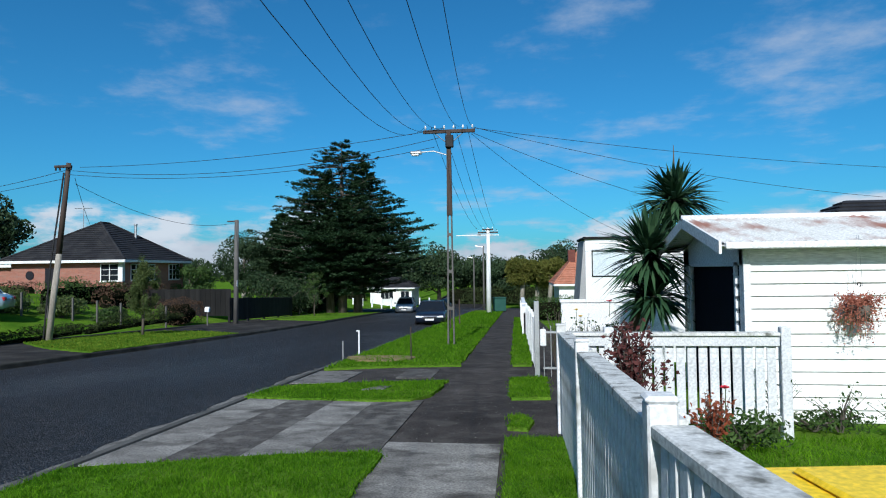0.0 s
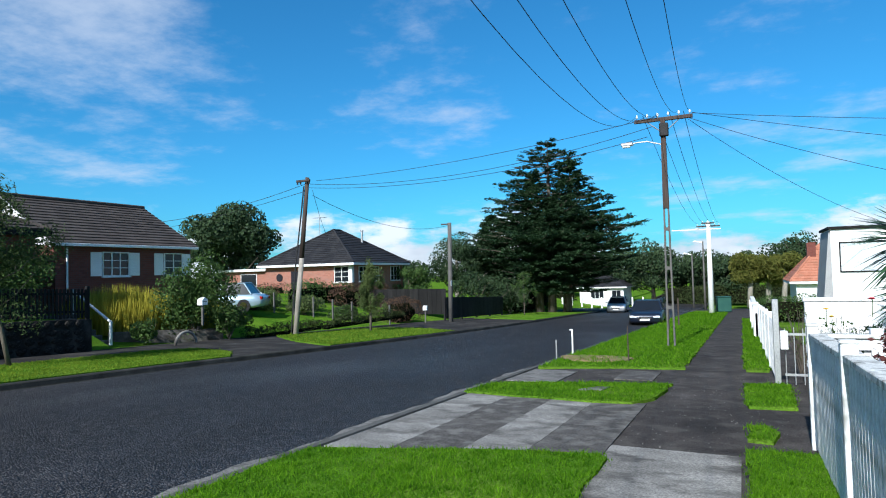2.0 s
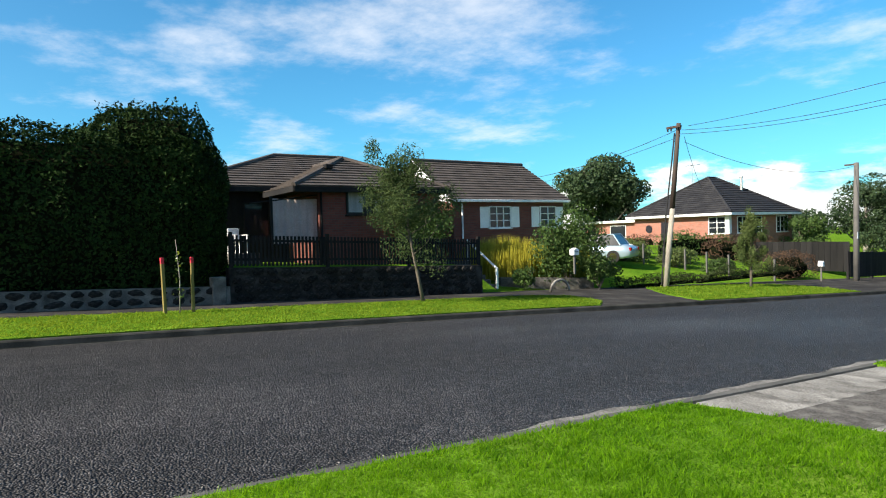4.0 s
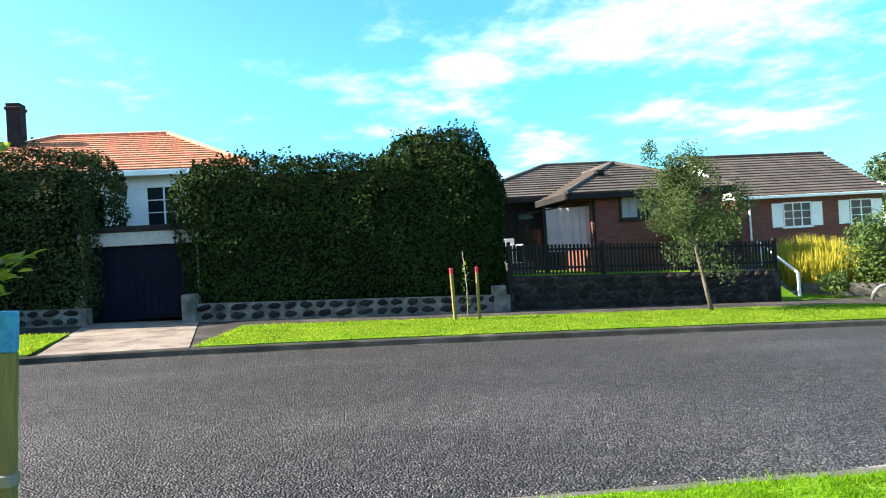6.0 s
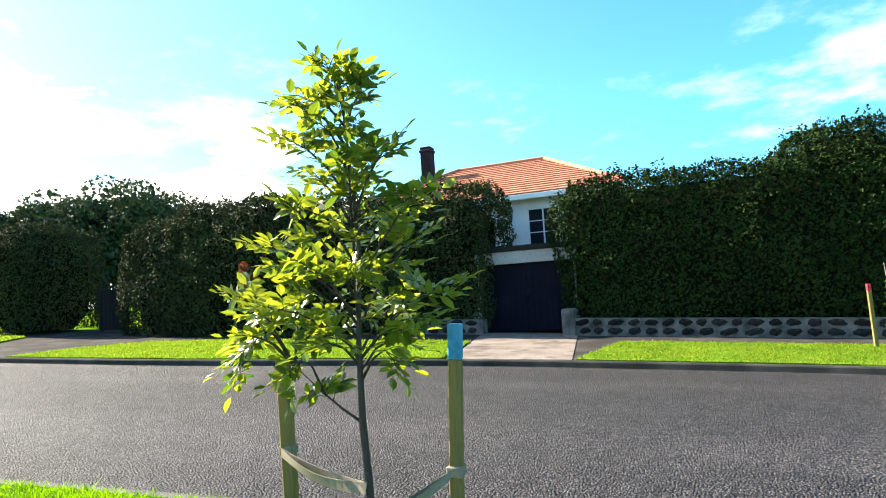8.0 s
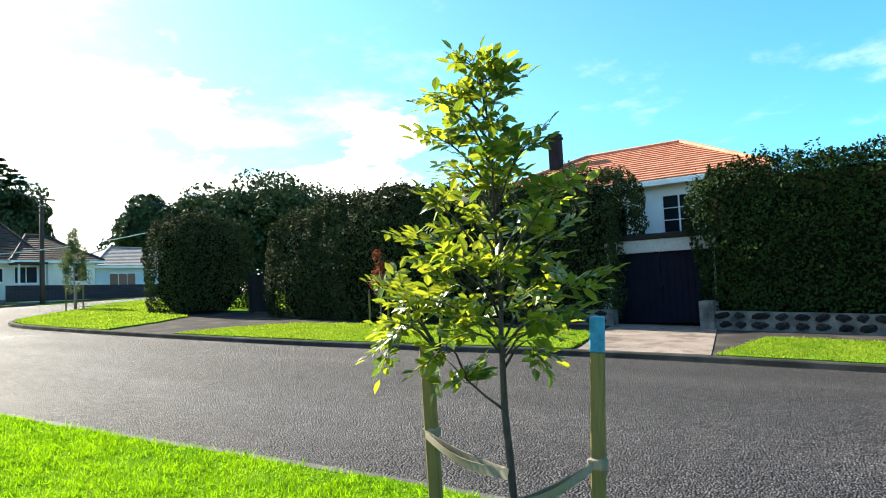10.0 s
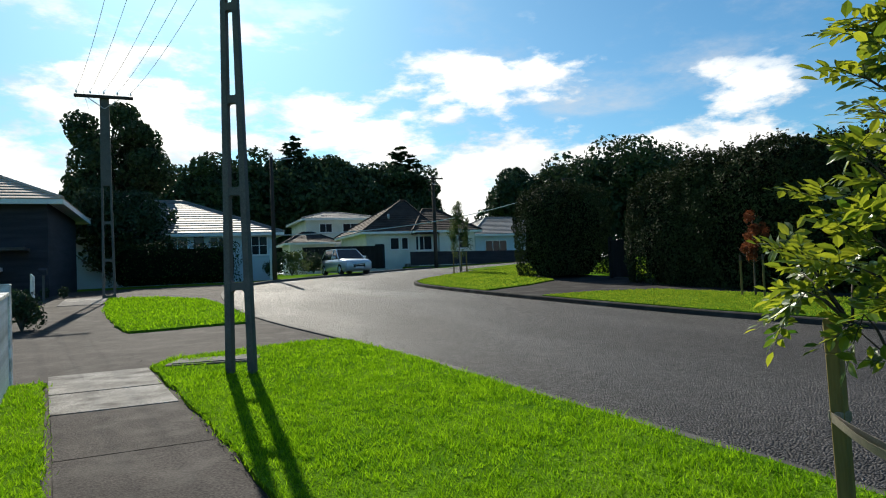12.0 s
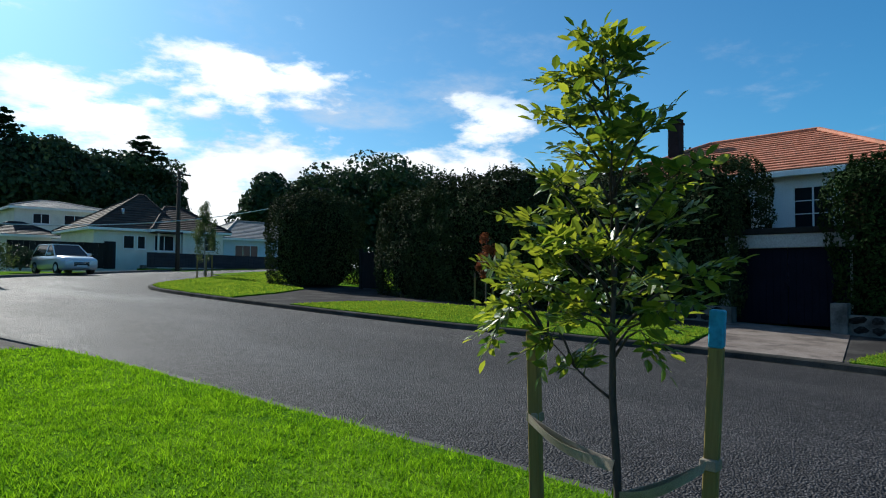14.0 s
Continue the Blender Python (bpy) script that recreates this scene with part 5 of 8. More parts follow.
# ---- the young staked tree on the verge ----
def young_tree():
    """A young ash: thin leader, side shoots, pinnate leaves of many leaflets."""
    rng = np.random.default_rng(8)
    x, y = -2.52, -1.62
    ob = thing("young_tree", x, y + 0.022, gz(x, y), 0, "young staked ash tree with sunlit yellow-green leaves", "tree")
    z0 = -gz(x, y)
    m = MB()

    def W(px, py, pz):
        """A place in the world; the leader bends a little as it rises."""
        k = max(0.0, (pz - 1.25) / 1.33)
        return Vector((px + 0.026 * k - x, py - 0.038 * k - y, pz + z0))

    trunk = [W(-2.49, -1.59, gz(x, y) - 0.05), W(-2.48, -1.585, 0.6), W(-2.49, -1.6, 0.93), W(-2.5, -1.62, 1.14), W(-2.5, -1.61, 1.45), W(-2.53, -1.59, 1.8), W(-2.55, -1.61, 2.15), W(-2.55, -1.62, 2.4), W(-2.55, -1.63, 2.58)]
    m.tube(trunk, [0.017, 0.016, 0.0155, 0.0145, 0.0105, 0.008, 0.006, 0.0045, 0.003], 8)
    shoots = []

    def bough(ty, tz, start, dx, droop=0.0):
        """A shoot from the stem (a height) or a side branch (a point) to its tip, rising first and then nodding."""
        if isinstance(start, tuple):
            p = W(*start)
        else:
            p = W(np.interp(start, [0.93, 1.14, 1.8, 2.58], [-2.49, -2.5, -2.53, -2.55]), -1.615, start)
        e = W(-2.53 + dx * 0.9, -1.62 + (ty + 1.62) * 0.84 - 0.02, tz - 0.03)
        q = p.lerp(e, 0.4) + Vector((0, 0, 0.04 + droop * 0.5))
        r = p.lerp(e, 0.75) + Vector((0, 0, 0.03 + droop))
        shoots.append([p, q, r, e])

    # tip y, tip z, start, reach in x, nod
    low_a, low_b = (-2.49, -1.78, 1.25), (-2.48, -1.90, 1.36)
    shoots.append([trunk[3], W(-2.495, -1.70, 1.19), W(*low_a), W(*low_b)])
    for b in ((-1.80, 2.43, 2.22, 0.06), (-1.50, 2.46, 2.26, -0.05), (-1.80, 2.27, 2.0, 0.10), (-1.86, 2.18, 1.9, -0.08), (-1.34, 2.20, 1.9, 0.05),
              (-1.21, 2.00, 1.62, 0.08), (-1.32, 1.86, 1.5, -0.10), (-2.05, 1.88, 1.55, 0.12), (-2.25, 1.69, low_b, 0.05, 0.02), (-2.28, 1.52, low_b, -0.05, 0.05),
              (-2.22, 1.40, low_b, 0.10, 0.10), (-1.87, 1.37, low_a, 0.12, 0.06), (-1.42, 1.40, 1.3, 0.02, 0.03), (-1.16, 1.68, 1.38, -0.04), (-1.26, 1.56, 1.38, 0.08),
              (-1.46, 1.46, 1.34, -0.12), (-1.90, 1.62, 1.4, 0.20), (-1.71, 1.98, 1.6, 0.24), (-1.46, 2.14, 1.85, 0.18), (-1.76, 2.44, 2.3, 0.04),
              (-1.61, 1.76, 1.5, 0.30), (-1.55, 1.60, 1.4, -0.28), (-1.75, 1.80, 1.5, -0.26), (-1.50, 1.95, 1.7, -0.22), (-2.05, 1.60, low_b, -0.16),
              (-2.10, 1.45, low_b, 0.18, 0.05), (-1.68, 2.15, 1.95, -0.16), (-1.60, 2.30, 2.1, 0.14), (-1.50, 1.72, 1.5, 0.16), (-1.80, 2.02, 1.75, 0.05),
              (-1.95, 1.75, 1.45, 0.0), (-1.65, 1.48, 1.35, 0.24), (-1.62, 2.56, 2.36, 0.03), (-1.58, 2.50, 2.34, -0.03), (-1.75, 1.55, 1.36, 0.05), (-1.55, 2.05, 1.8, 0.0)):
        bough(*b)
    for s in shoots:
        m.tube(s, [0.0062, 0.005, 0.0036, 0.0018], 5)
    part("trunk", m, M_BARKY, ob, smooth=True)
    cs, us, ws, ns, sz = [], [], [], [], []
    pet = MB()

    def compound(p, d, ln):
        """A leaf: a drooping stalk with paired leaflets and one at its end."""
        d = d.normalized()
        side = d.cross(Vector((0, 0, 1)))
        if side.length < 0.1:
            side = Vector((1, 0, 0))
        side.normalize()
        up = side.cross(d).normalized()
        roll = rng.normal(0, 0.5)
        side, up = side * math.cos(roll) + up * math.sin(roll), up * math.cos(roll) - side * math.sin(roll)
        n = int(rng.integers(2, 4))
        end = p + d * ln - Vector((0, 0, 0.22 * ln))
        pet.tube([p, p.lerp(end, 0.5) + Vector((0, 0, 0.06 * ln)), end], [0.0022, 0.0016, 0.001], 3, cap=False)
        for k in range(n + 1):
            t = 0.3 + 0.7 * k / n
            q = p.lerp(end, t) + Vector((0, 0, 0.22 * ln * t * (1 - t)))
            for s in ((1, -1) if k < n else (0,)):
                u = (side * s + d * 0.55 + up * rng.normal(0, 0.2) - Vector((0, 0, 0.12))).normalized() if s else d
                l = rng.uniform(0.045, 0.08)
                c = q + u * (l * 0.55)
                w = u.cross(up).normalized()
                cs.append(c), us.append(u), ws.append(w), ns.append(up), sz.append(l)

    for s in shoots:
        ln = sum((s[k + 1] - s[k]).length for k in range(3))
        for k in range(max(5, int(ln * 24))):
            t = rng.uniform(0.30, 1.0) ** 0.8 * 3
            i = min(2, int(t))
            p = s[i].lerp(s[i + 1], t - i)
            ax = (s[i + 1] - s[i]).normalized()
            a = rng.uniform(0, 2 * math.pi)
            d = Vector((math.cos(a), math.sin(a), rng.uniform(-0.25, 0.6))) + ax * 0.7
            compound(p, d, rng.uniform(0.08, 0.15))
        compound(s[3], s[3] - s[2], 0.11)
    for k in range(84):
        t = rng.uniform(0.0, 1.0)
        r = rng.uniform(0.0, 0.24) * (1 - t) ** 0.7
        a = rng.uniform(0, 2 * math.pi)
        compound(W(-2.54 + r * math.cos(a), -1.62 + r * math.sin(a), 1.42 + 1.12 * t), Vector((math.cos(a), math.sin(a), 0.5)), rng.uniform(0.06, 0.12))
    lm = MB()
    for c, u, w, up, l in zip(cs, us, ws, ns, sz):
        i = len(lm.v)
        h = l * 0.5
        lm.v += [tuple(q) for q in (c - u * h, c - u * h * 0.35 + w * l * 0.21 + up * l * 0.05, c + u * h * 0.35 + w * l * 0.19 + up * l * 0.04, c + u * h - up * l * 0.06, c + u * h * 0.35 - w * l * 0.19 + up * l * 0.04, c - u * h * 0.35 - w * l * 0.21 + up * l * 0.05, c + up * 0.0)]
        lm.f += [(i, i + 1, i + 6), (i + 1, i + 2, i + 6), (i + 2, i + 3, i + 6), (i + 3, i + 4, i + 6), (i + 4, i + 5, i + 6), (i + 5, i, i + 6)]
    part("leaves", lm, L_YOUNG, ob, "sunlit yellow-green pinnate leaves", smooth=False)
    tagged(part("stalk", pet, L_SHRUB, ob), kind="stuff")


young_tree()


def stake(x, y, top, tip, width, label, group, lean=0.0):
    ob = thing("tree_stake", x, y, gz(x, y), 12, label, "stake", group)
    h = top - gz(x, y)
    w = width / 2
    ob.matrix_world = pose(x, y, gz(x, y), lean, 0, 12)
    part("stake_body", MB().box(-w, w, -w, w, -0.2, h - 0.14, 0.004), M_STAKE, ob)
    part("painted_tip", MB().box(-w - 0.001, w + 0.001, -w - 0.001, w + 0.001, h - 0.14, h, 0.005), tip, ob, "painted stake tip")


stake(-2.7, -1.355, 1.49, M_BLUE, 0.052, "square timber tree stake with a blue painted tip", "stakes of the young tree", -3.0)
stake(-2.7, -2.085, 1.36, M_STAKE, 0.052, "square timber tree stake half hidden by leaves", "stakes of the young tree", 1.2)


def strap():
    """The tie: a flat webbing sagging from each stake to the stem."""
    ob = thing("tree_tie", -2.6, -1.7, 0.9, 0, "grey webbing tree tie looped from both stakes to the stem", "strap")
    for (ax, ay, az), (bx, by, bz), tw in (((-2.7, -2.105, 0.97), (-2.49, -1.58, 0.905), 0.5), ((-2.7, -1.31, 0.92), (-2.48, -1.55, 0.80), -0.5)):
        for off in (0.0, 0.03):
            m = MB()
            n = 14
            for k in range(n + 1):
                t = k / n
                p = Vector((ax + 0.03, ay, az)).lerp(Vector((bx, by, bz)), t) + Vector((0.02 + off * math.sin(math.pi * t), 0, -0.012 * math.sin(math.pi * t) - off * 0.5 * math.sin(math.pi * t)))
                w = Vector((0.012 * math.sin(t * 3 + tw), 0.004, 0.021))
                c = p - Vector((-2.6, -1.7, 0.9))
                e = Vector((0.003, 0.001, 0))
                m.v += [tuple(c - w), tuple(c + w), tuple(c + w + e), tuple(c - w + e)]
            for k in range(n):
                for j in range(4):
                    a, b = k * 4 + j, k * 4 + (j + 1) % 4
                    m.f.append((a, b, b + 4, a + 4))
            part("webbing", m, M_STRAP, ob)
    for px, py, pz in ((-2.7, -2.105, 0.97), (-2.7, -1.31, 0.92)):
        part("wrap", MB().box(px + 2.6 - 0.031, px + 2.6 + 0.031, py + 1.7 - 0.031, py + 1.7 + 0.031, pz - 0.9 - 0.021, pz - 0.9 + 0.021, 0.004), M_STRAP, ob)


strap()


# ---- other small street trees ----
def sapling():
    x, y = -15.45, 2.72
    ob = thing("sapling", x, y, gz(x, y), 0, "thin newly planted sapling with few leaves", "tree")
    part("trunk", MB().tube([(0, 0, 0), (0.02, 0.02, 0.8), (0.0, -0.04, 1.7)], [0.014, 0.011, 0.004], 6), M_BARKL, ob, smooth=True)
    rng = np.random.default_rng(2)
    cs = np.array([[rng.normal(0, 0.06), rng.normal(0, 0.06), rng.uniform(0.35, 1.45)] for _ in range(46)])
    part("leaves", leaves_mesh("leaves", cs, rng.normal(size=cs.shape), rng.uniform(0.05, 0.1, len(cs)), L_YOUNG, rng), None, ob)


sapling()
stake(-15.5, 2.42, 1.25, M_RED, 0.07, "timber tree stake with a red painted tip", "stakes of the sapling", 1.5)
stake(-15.5, 3.02, 1.24, M_RED, 0.06, "timber tree stake with a red painted tip", "stakes of the sapling")


def small_tree(name, x, y, h, r, mat, seed, label, lean=(0, 0), size=0.11, n=2600, trunk=0.06, start=0.35, bark=None, droop=0.0, per=None, z=None, clumps=36, slim=1.0):
    rng = np.random.default_rng(seed)
    ob = thing(name, x, y, gz(x, y) if z is None else z, 0, label, "tree", "street trees")
    m = MB()
    ends = branches(m, (0, 0, 0), h * 0.92, rng, trunk, 16, r * 1.0, start, lean, 1.0)
    part("trunk", m, bark or M_BARK, ob, smooth=True)
    cs, ns = [], []
    for k in range(clumps):
        e = ends[int(rng.integers(0, len(ends)))]
        c = np.array(e) + rng.normal(0, 0.11 * r, 3) - [0, 0, droop * rng.uniform(0, 1)]
        rr = r * rng.uniform(0.16, 0.34)
        p, q = crown_points([(c, (rr, rr, rr * 1.1 * slim))], n // clumps, rng, 0.2)
        cs.append(p), ns.append(q)
    cs, ns = np.concatenate(cs), np.concatenate(ns)
    part("crown", leaves_mesh("crown", cs, ns, rng.uniform(0.6, 1.3, len(cs)) * size, mat, rng, 0.35), None, ob)
    return ob


small_tree("street_tree", -15.66, 9.24, 4.35, 1.3, L_STREET, 61, "leaning grey-green street tree with airy drooping foliage", (0.0, -0.8), 0.085, 16000, 0.06, 0.34, M_BARK, 0.3, clumps=80, slim=1.3)
small_tree("street_tree", -15.5, 24.9, 3.1, 0.62, L_GREY, 62, "slender staked street tree with sparse brown-green leaves", (0, 0.1), 0.11, 6800, 0.06, 0.2, M_BARK, clumps=70, slim=1.4)
small_tree("street_tree", -16.0, -34.0, 4.2, 0.62, L_GREY, 63, "slender young street tree with pale leaves", (0, 0), 0.11, 5200, 0.05, 0.22, M_BARKL, clumps=60, slim=1.8)
small_tree("street_tree", -16.0, 49.0, 3.6, 1.0, L_SHRUB, 64, "small bushy street tree on the verge", (0, 0), 0.13, 1600, 0.05, 0.2)
small_tree("red_sapling", -14.4, -12.4, 2.3, 0.5, L_RUSSET, 65, "thin sapling with russet autumn leaves", (0, 0), 0.1, 1500, 0.03, 0.35, clumps=26)
for dx, dy in ((-0.3, 0.25), (0.3, -0.25), (0.1, 0.4)):
    part_x, part_y = -16.0 + dx, -34.0 + dy
    stake(part_x, part_y, gz(part_x, part_y) + 1.2, M_STAKE, 0.06, "timber stake beside the slender street tree", "stakes of the corner tree")
for dx, dy in ((0.15, -0.3), (0.1, 0.35)):
    stake(-14.4 + dx, -12.4 + dy, gz(-14.4, -12.4) + 1.1, M_BARK, 0.045, "timber stake beside the russet sapling", "stakes of the russet sapling")


# ---- poles and wires ----
def slotted_pole(name, x, y, base_w, top_w, h, solid_from, rungs, mat, label, rz=0.0, z=None):
    """A slotted concrete pole: two tapering legs, rungs between, solid above."""
    ob = thing(name, x, y, gz(x, y) if z is None else z, rz, label, "power pole", "power poles")
    leg = 0.085 if base_w > 0.35 else 0.054

    def half(zz):
        return (base_w + (top_w - base_w) * zz / h) / 2

    for s in (-1, 1):
        m = MB()
        for zz in (-0.3, solid_from):
            c = s * (half(max(0, zz)) - leg / 2)
            w = leg / 2 * (1 - 0.25 * zz / h)
            d = 0.055 * (1 - 0.35 * zz / h)
            m.v += [(c - w, -d, zz), (c + w, -d, zz), (c + w, d, zz), (c - w, d, zz)]
        m.f = [(0, 1, 5, 4), (1, 2, 6, 5), (2, 3, 7, 6), (3, 0, 4, 7), (4, 5, 6, 7), (3, 2, 1, 0)]
        part("leg", m, mat, ob)
    for zz in rungs:
        w = half(zz) - leg * 0.6
        d = 0.04
        m = MB()
        pts = [(-w, zz - 0.13), (-w * 0.5, zz - 0.05), (w * 0.5, zz - 0.05), (w, zz - 0.13), (w, zz + 0.13), (w * 0.5, zz + 0.05), (-w * 0.5, zz + 0.05), (-w, zz + 0.13)]
        n = len(pts)
        m.v = [(a, -d, b) for a, b in pts] + [(a, d, b) for a, b in pts]
        m.f = [(k, (k + 1) % n, (k + 1) % n + n, k + n) for k in range(n)] + [(0, 1, 6, 7), (1, 2, 5, 6), (2, 3, 4, 5), (n + 7, n + 6, n + 1, n), (n + 6, n + 5, n + 2, n + 1), (n + 5, n + 4, n + 3, n + 2)]
        part("rung", m, mat, ob)
    if solid_from < h:
        m = MB()
        for zz in (solid_from - 0.02, h):
            w, d = half(zz), 0.07
            m.v += [(-w, -d, zz), (w, -d, zz), (w, d, zz), (-w, d, zz)]
        m.f = [(0, 1, 5, 4), (1, 2, 6, 5), (2, 3, 7, 6), (3, 0, 4, 7), (4, 5, 6, 7), (3, 2, 1, 0)]
        part("shaft", m, mat if name != "wood_topped_pole" else M_WOODPOLE, ob)
    return ob


def crossarm(ob, z, w, n, dy=0.0, mat=None, rz=0.0):
    """A crossarm with pin insulators on its top."""
    arm = part("crossarm", MB().box(-w, w, dy - 0.05, dy + 0.05, z - 0.055, z + 0.055, 0.008), mat or M_WOODPOLE, ob)
    xs = [-w + 0.08 + (2 * w - 0.16) * k / (n - 1) for k in range(n)]
    for x in xs:
        part("insulator", MB().tube([(x, dy, z + 0.05), (x, dy, z + 0.10), (x, dy, z + 0.11), (x, dy, z + 0.16), (x, dy, z + 0.17), (x, dy, z + 0.21)], [0.01, 0.01, 0.03, 0.034, 0.024, 0.015], 8), M_INSUL, arm, "white porcelain insulator", smooth=True)
    for s in (-1, 1):
        part("brace", MB().tube([(s * w * 0.55, dy, z - 0.05), (0, dy, z - 0.45)], 0.016, 5), M_STEEL, ob)
    return xs


POLE_A = slotted_pole("wood_topped_pole", -2.14, 20.6, 0.25, 0.13, 7.0, 4.25, [1.2, 2.4, 3.6], M_CONCPOLE, "slotted concrete power pole with a timber top, crossarm and street lamp")
crossarm(POLE_A, 7.02, 0.86, 6, 0.1)
part("lamp_arm", MB().tube([(0, 0, 6.2), (-0.5, 0, 6.36), (-0.95, 0, 6.34)], 0.022, 6), M_STEEL, POLE_A)
lamp = part("lamp_head", MB().box(-1.28, -0.9, -0.08, 0.08, 6.27, 6.38, 0.03), M_STEEL, POLE_A, "grey street lamp head")
part("lamp_glass", MB().box(-1.24, -1.0, -0.065, 0.065, 6.22, 6.28, 0.02), M_LAMPGLASS, lamp)
part("transformer_bracket", MB().box(-0.1, 0.16, -0.16, 0.02, 6.45, 6.85, 0.02), M_WIRE, POLE_A, "black cable bracket")
POLE_C = slotted_pole("slotted_pole", -1.09, -8.95, 0.40, 0.17, 7.4, 6.1, [1.15, 2.38, 3.58, 4.8], M_CONCPOLE, "slotted concrete power pole on the verge, like a narrow ladder", rz=-33)
crossarm(POLE_C, 7.2, 1.22, 5, 0.1)
POLE_B = slotted_pole("slotted_pole", 1.72, -27.0, 0.46, 0.3, 7.55, 4.2, [0.05, 1.4, 2.8], M_CONCPOLE, "slotted concrete power pole with a timber crossarm by the footpath", rz=0)
crossarm(POLE_B, 7.5, 0.98, 5, 0.16)


def round_pole(name, x, y, top, r0, r1, mat, label, arms=(), z=None):
    b = gz(x, y) if z is None else z
    ob = thing(name, x, y, b, 0, label, "power pole", "power poles")
    tx, ty, tz = top
    part("shaft", MB().tube([(0, 0, -0.3), ((tx - x) / 2, (ty - y) / 2, (tz - b) / 2), (tx - x, ty - y, tz - b)], [r0, (r0 + r1) / 2, r1], 10), mat, ob, smooth=True)
    return ob


POLE_L = round_pole("timber_pole", -17.16, 21.6, (-16.78, 21.65, 2.4), 0.118, 0.104, M_BARKL, "leaning weathered timber power pole on the far verge")
part("upper_shaft", MB().tube([(0.37, 0.05, 3.2), (0.71, 0.1, 6.58)], [0.106, 0.085], 10), M_WOODPOLE, POLE_L, "dark creosoted upper pole", smooth=True)
arm = part("crossarm", MB().box(0.28, 0.95, -0.12, -0.02, 6.38, 6.47, 0.01), M_WOODPOLE, POLE_L)
for x in (0.32, 0.48, 0.78, 0.92):
    part("insulator", MB().tube([(x, -0.07, 6.37), (x, -0.07, 6.28)], [0.035, 0.03], 6), M_WIRE, arm)
part("cable_riser", MB().tube([(-0.08, -0.13, 0.1), (0.2, -0.12, 3.0), (0.48, -0.08, 5.0), (0.62, -0.04, 6.2)], 0.03, 6), M_WIRE, POLE_L)
POLE_D = round_pole("concrete_post", -16.55, 36.0, (-16.48, 36.0, 4.75), 0.15, 0.12, M_CONCPOLE, "plain concrete pole at the edge of the far footpath")
part("crossarm", MB().box(-0.5, 0.15, -0.05, 0.05, 6.02, 6.1, 0.01), M_WOODPOLE, POLE_D)
part("sign_plate", MB().box(0.13, 0.15, -0.16, 0.0, 2.2, 2.55, 0.003), M_WHITE, POLE_D, "small white plate")
POLE_E = round_pole("concrete_post", -2.52, 57.6, (-2.5, 57.6, 5.35), 0.25, 0.16, M_WHITE, "white concrete power pole with crossarms and a lamp arm")
crossarm(POLE_E, 7.3, 0.92, 6, 0.15)
crossarm(POLE_E, 7.55, 0.5, 3, -0.15)
part("lamp_arm", MB().box(-2.9, 1.0, -0.03, 0.03, 7.0, 7.08, 0.01), M_WHITE, POLE_E)
part("lamp_head", MB().box(-1.0, -0.65, -0.1, 0.1, 7.08, 7.2, 0.03), M_STEEL, POLE_E)
for x, y, h in ((-3.6, 70, 7.0), (-5.6, 84, 6.6), (-30.0, 88, 6.0)):
    p = round_pole("lamp_post", x, y, (x, y, gz(x, y) + h), 0.12, 0.07, M_CONCPOLE, "slim pale lamp post at the far junction")
    part("lamp_arm", MB().tube([(0, 0, h - 0.1), (-0.9, 0, h + 0.05)], 0.04, 5), M_STEEL, p)
POLE_F = round_pole("timber_pole", -18.43, -43.3, (-18.43, -43.3, 8.5), 0.15, 0.12, M_WOODPOLE, "dark timber power pole at the bend of the road")
crossarm(POLE_F, 6.5, 0.75, 4, 0.12)
for zz in (5.6, 5.95, 6.2):
    part("crossarm", MB().box(-0.2, 0.45, 0.07, 0.17, zz, zz + 0.08, 0.01), M_WOODPOLE, POLE_F)
POLE_G = round_pole("timber_pole", -30.5, -44.0, (-30.4, -44.0, 8.7), 0.17, 0.13, M_WOODPOLE, "timber power pole rising behind the tall hedge")
part("crossarm", MB().box(-0.9, 0.3, -0.05, 0.05, 6.7, 6.8, 0.01), M_WOODPOLE, POLE_G)
POLE_H = round_pole("lamp_post", -5.75, -36.3, (-5.75, -36.3, 8.3), 0.13, 0.09, M_WOODPOLE, "dark timber lamp pole beside the bend")
part("lamp_arm", MB().tube([(0, 0, 6.6), (-1.2, 0, 6.75)], 0.035, 5), M_STEEL, POLE_H)
part("base_sleeve", MB().tube([(0.2, 0, 0), (0.2, 0, 1.7)], 0.06, 8), M_WHITE, POLE_H)


M_PALECABLE = surf("pale_cable_sheath", (0.5, 0.5, 0.5), (0.6, 0.6, 0.6), 3, 30, 0.5, 0)


def wire(a, b, sag, r=0.0055, label="dark overhead power line between poles", mat=None):
    a, b = Vector(a), Vector(b)
    ob = thing("power_line", a.x, a.y, a.z, 0, label, "cable", "overhead lines")
    pts = []
    for k in range(25):
        t = k / 24
        p = a.lerp(b, t) - a
        pts.append((p.x, p.y, p.z - sag * 4 * t * (1 - t)))
    part("cable", MB().tube(pts, r, 5), mat or M_WIRE, ob, smooth=True)


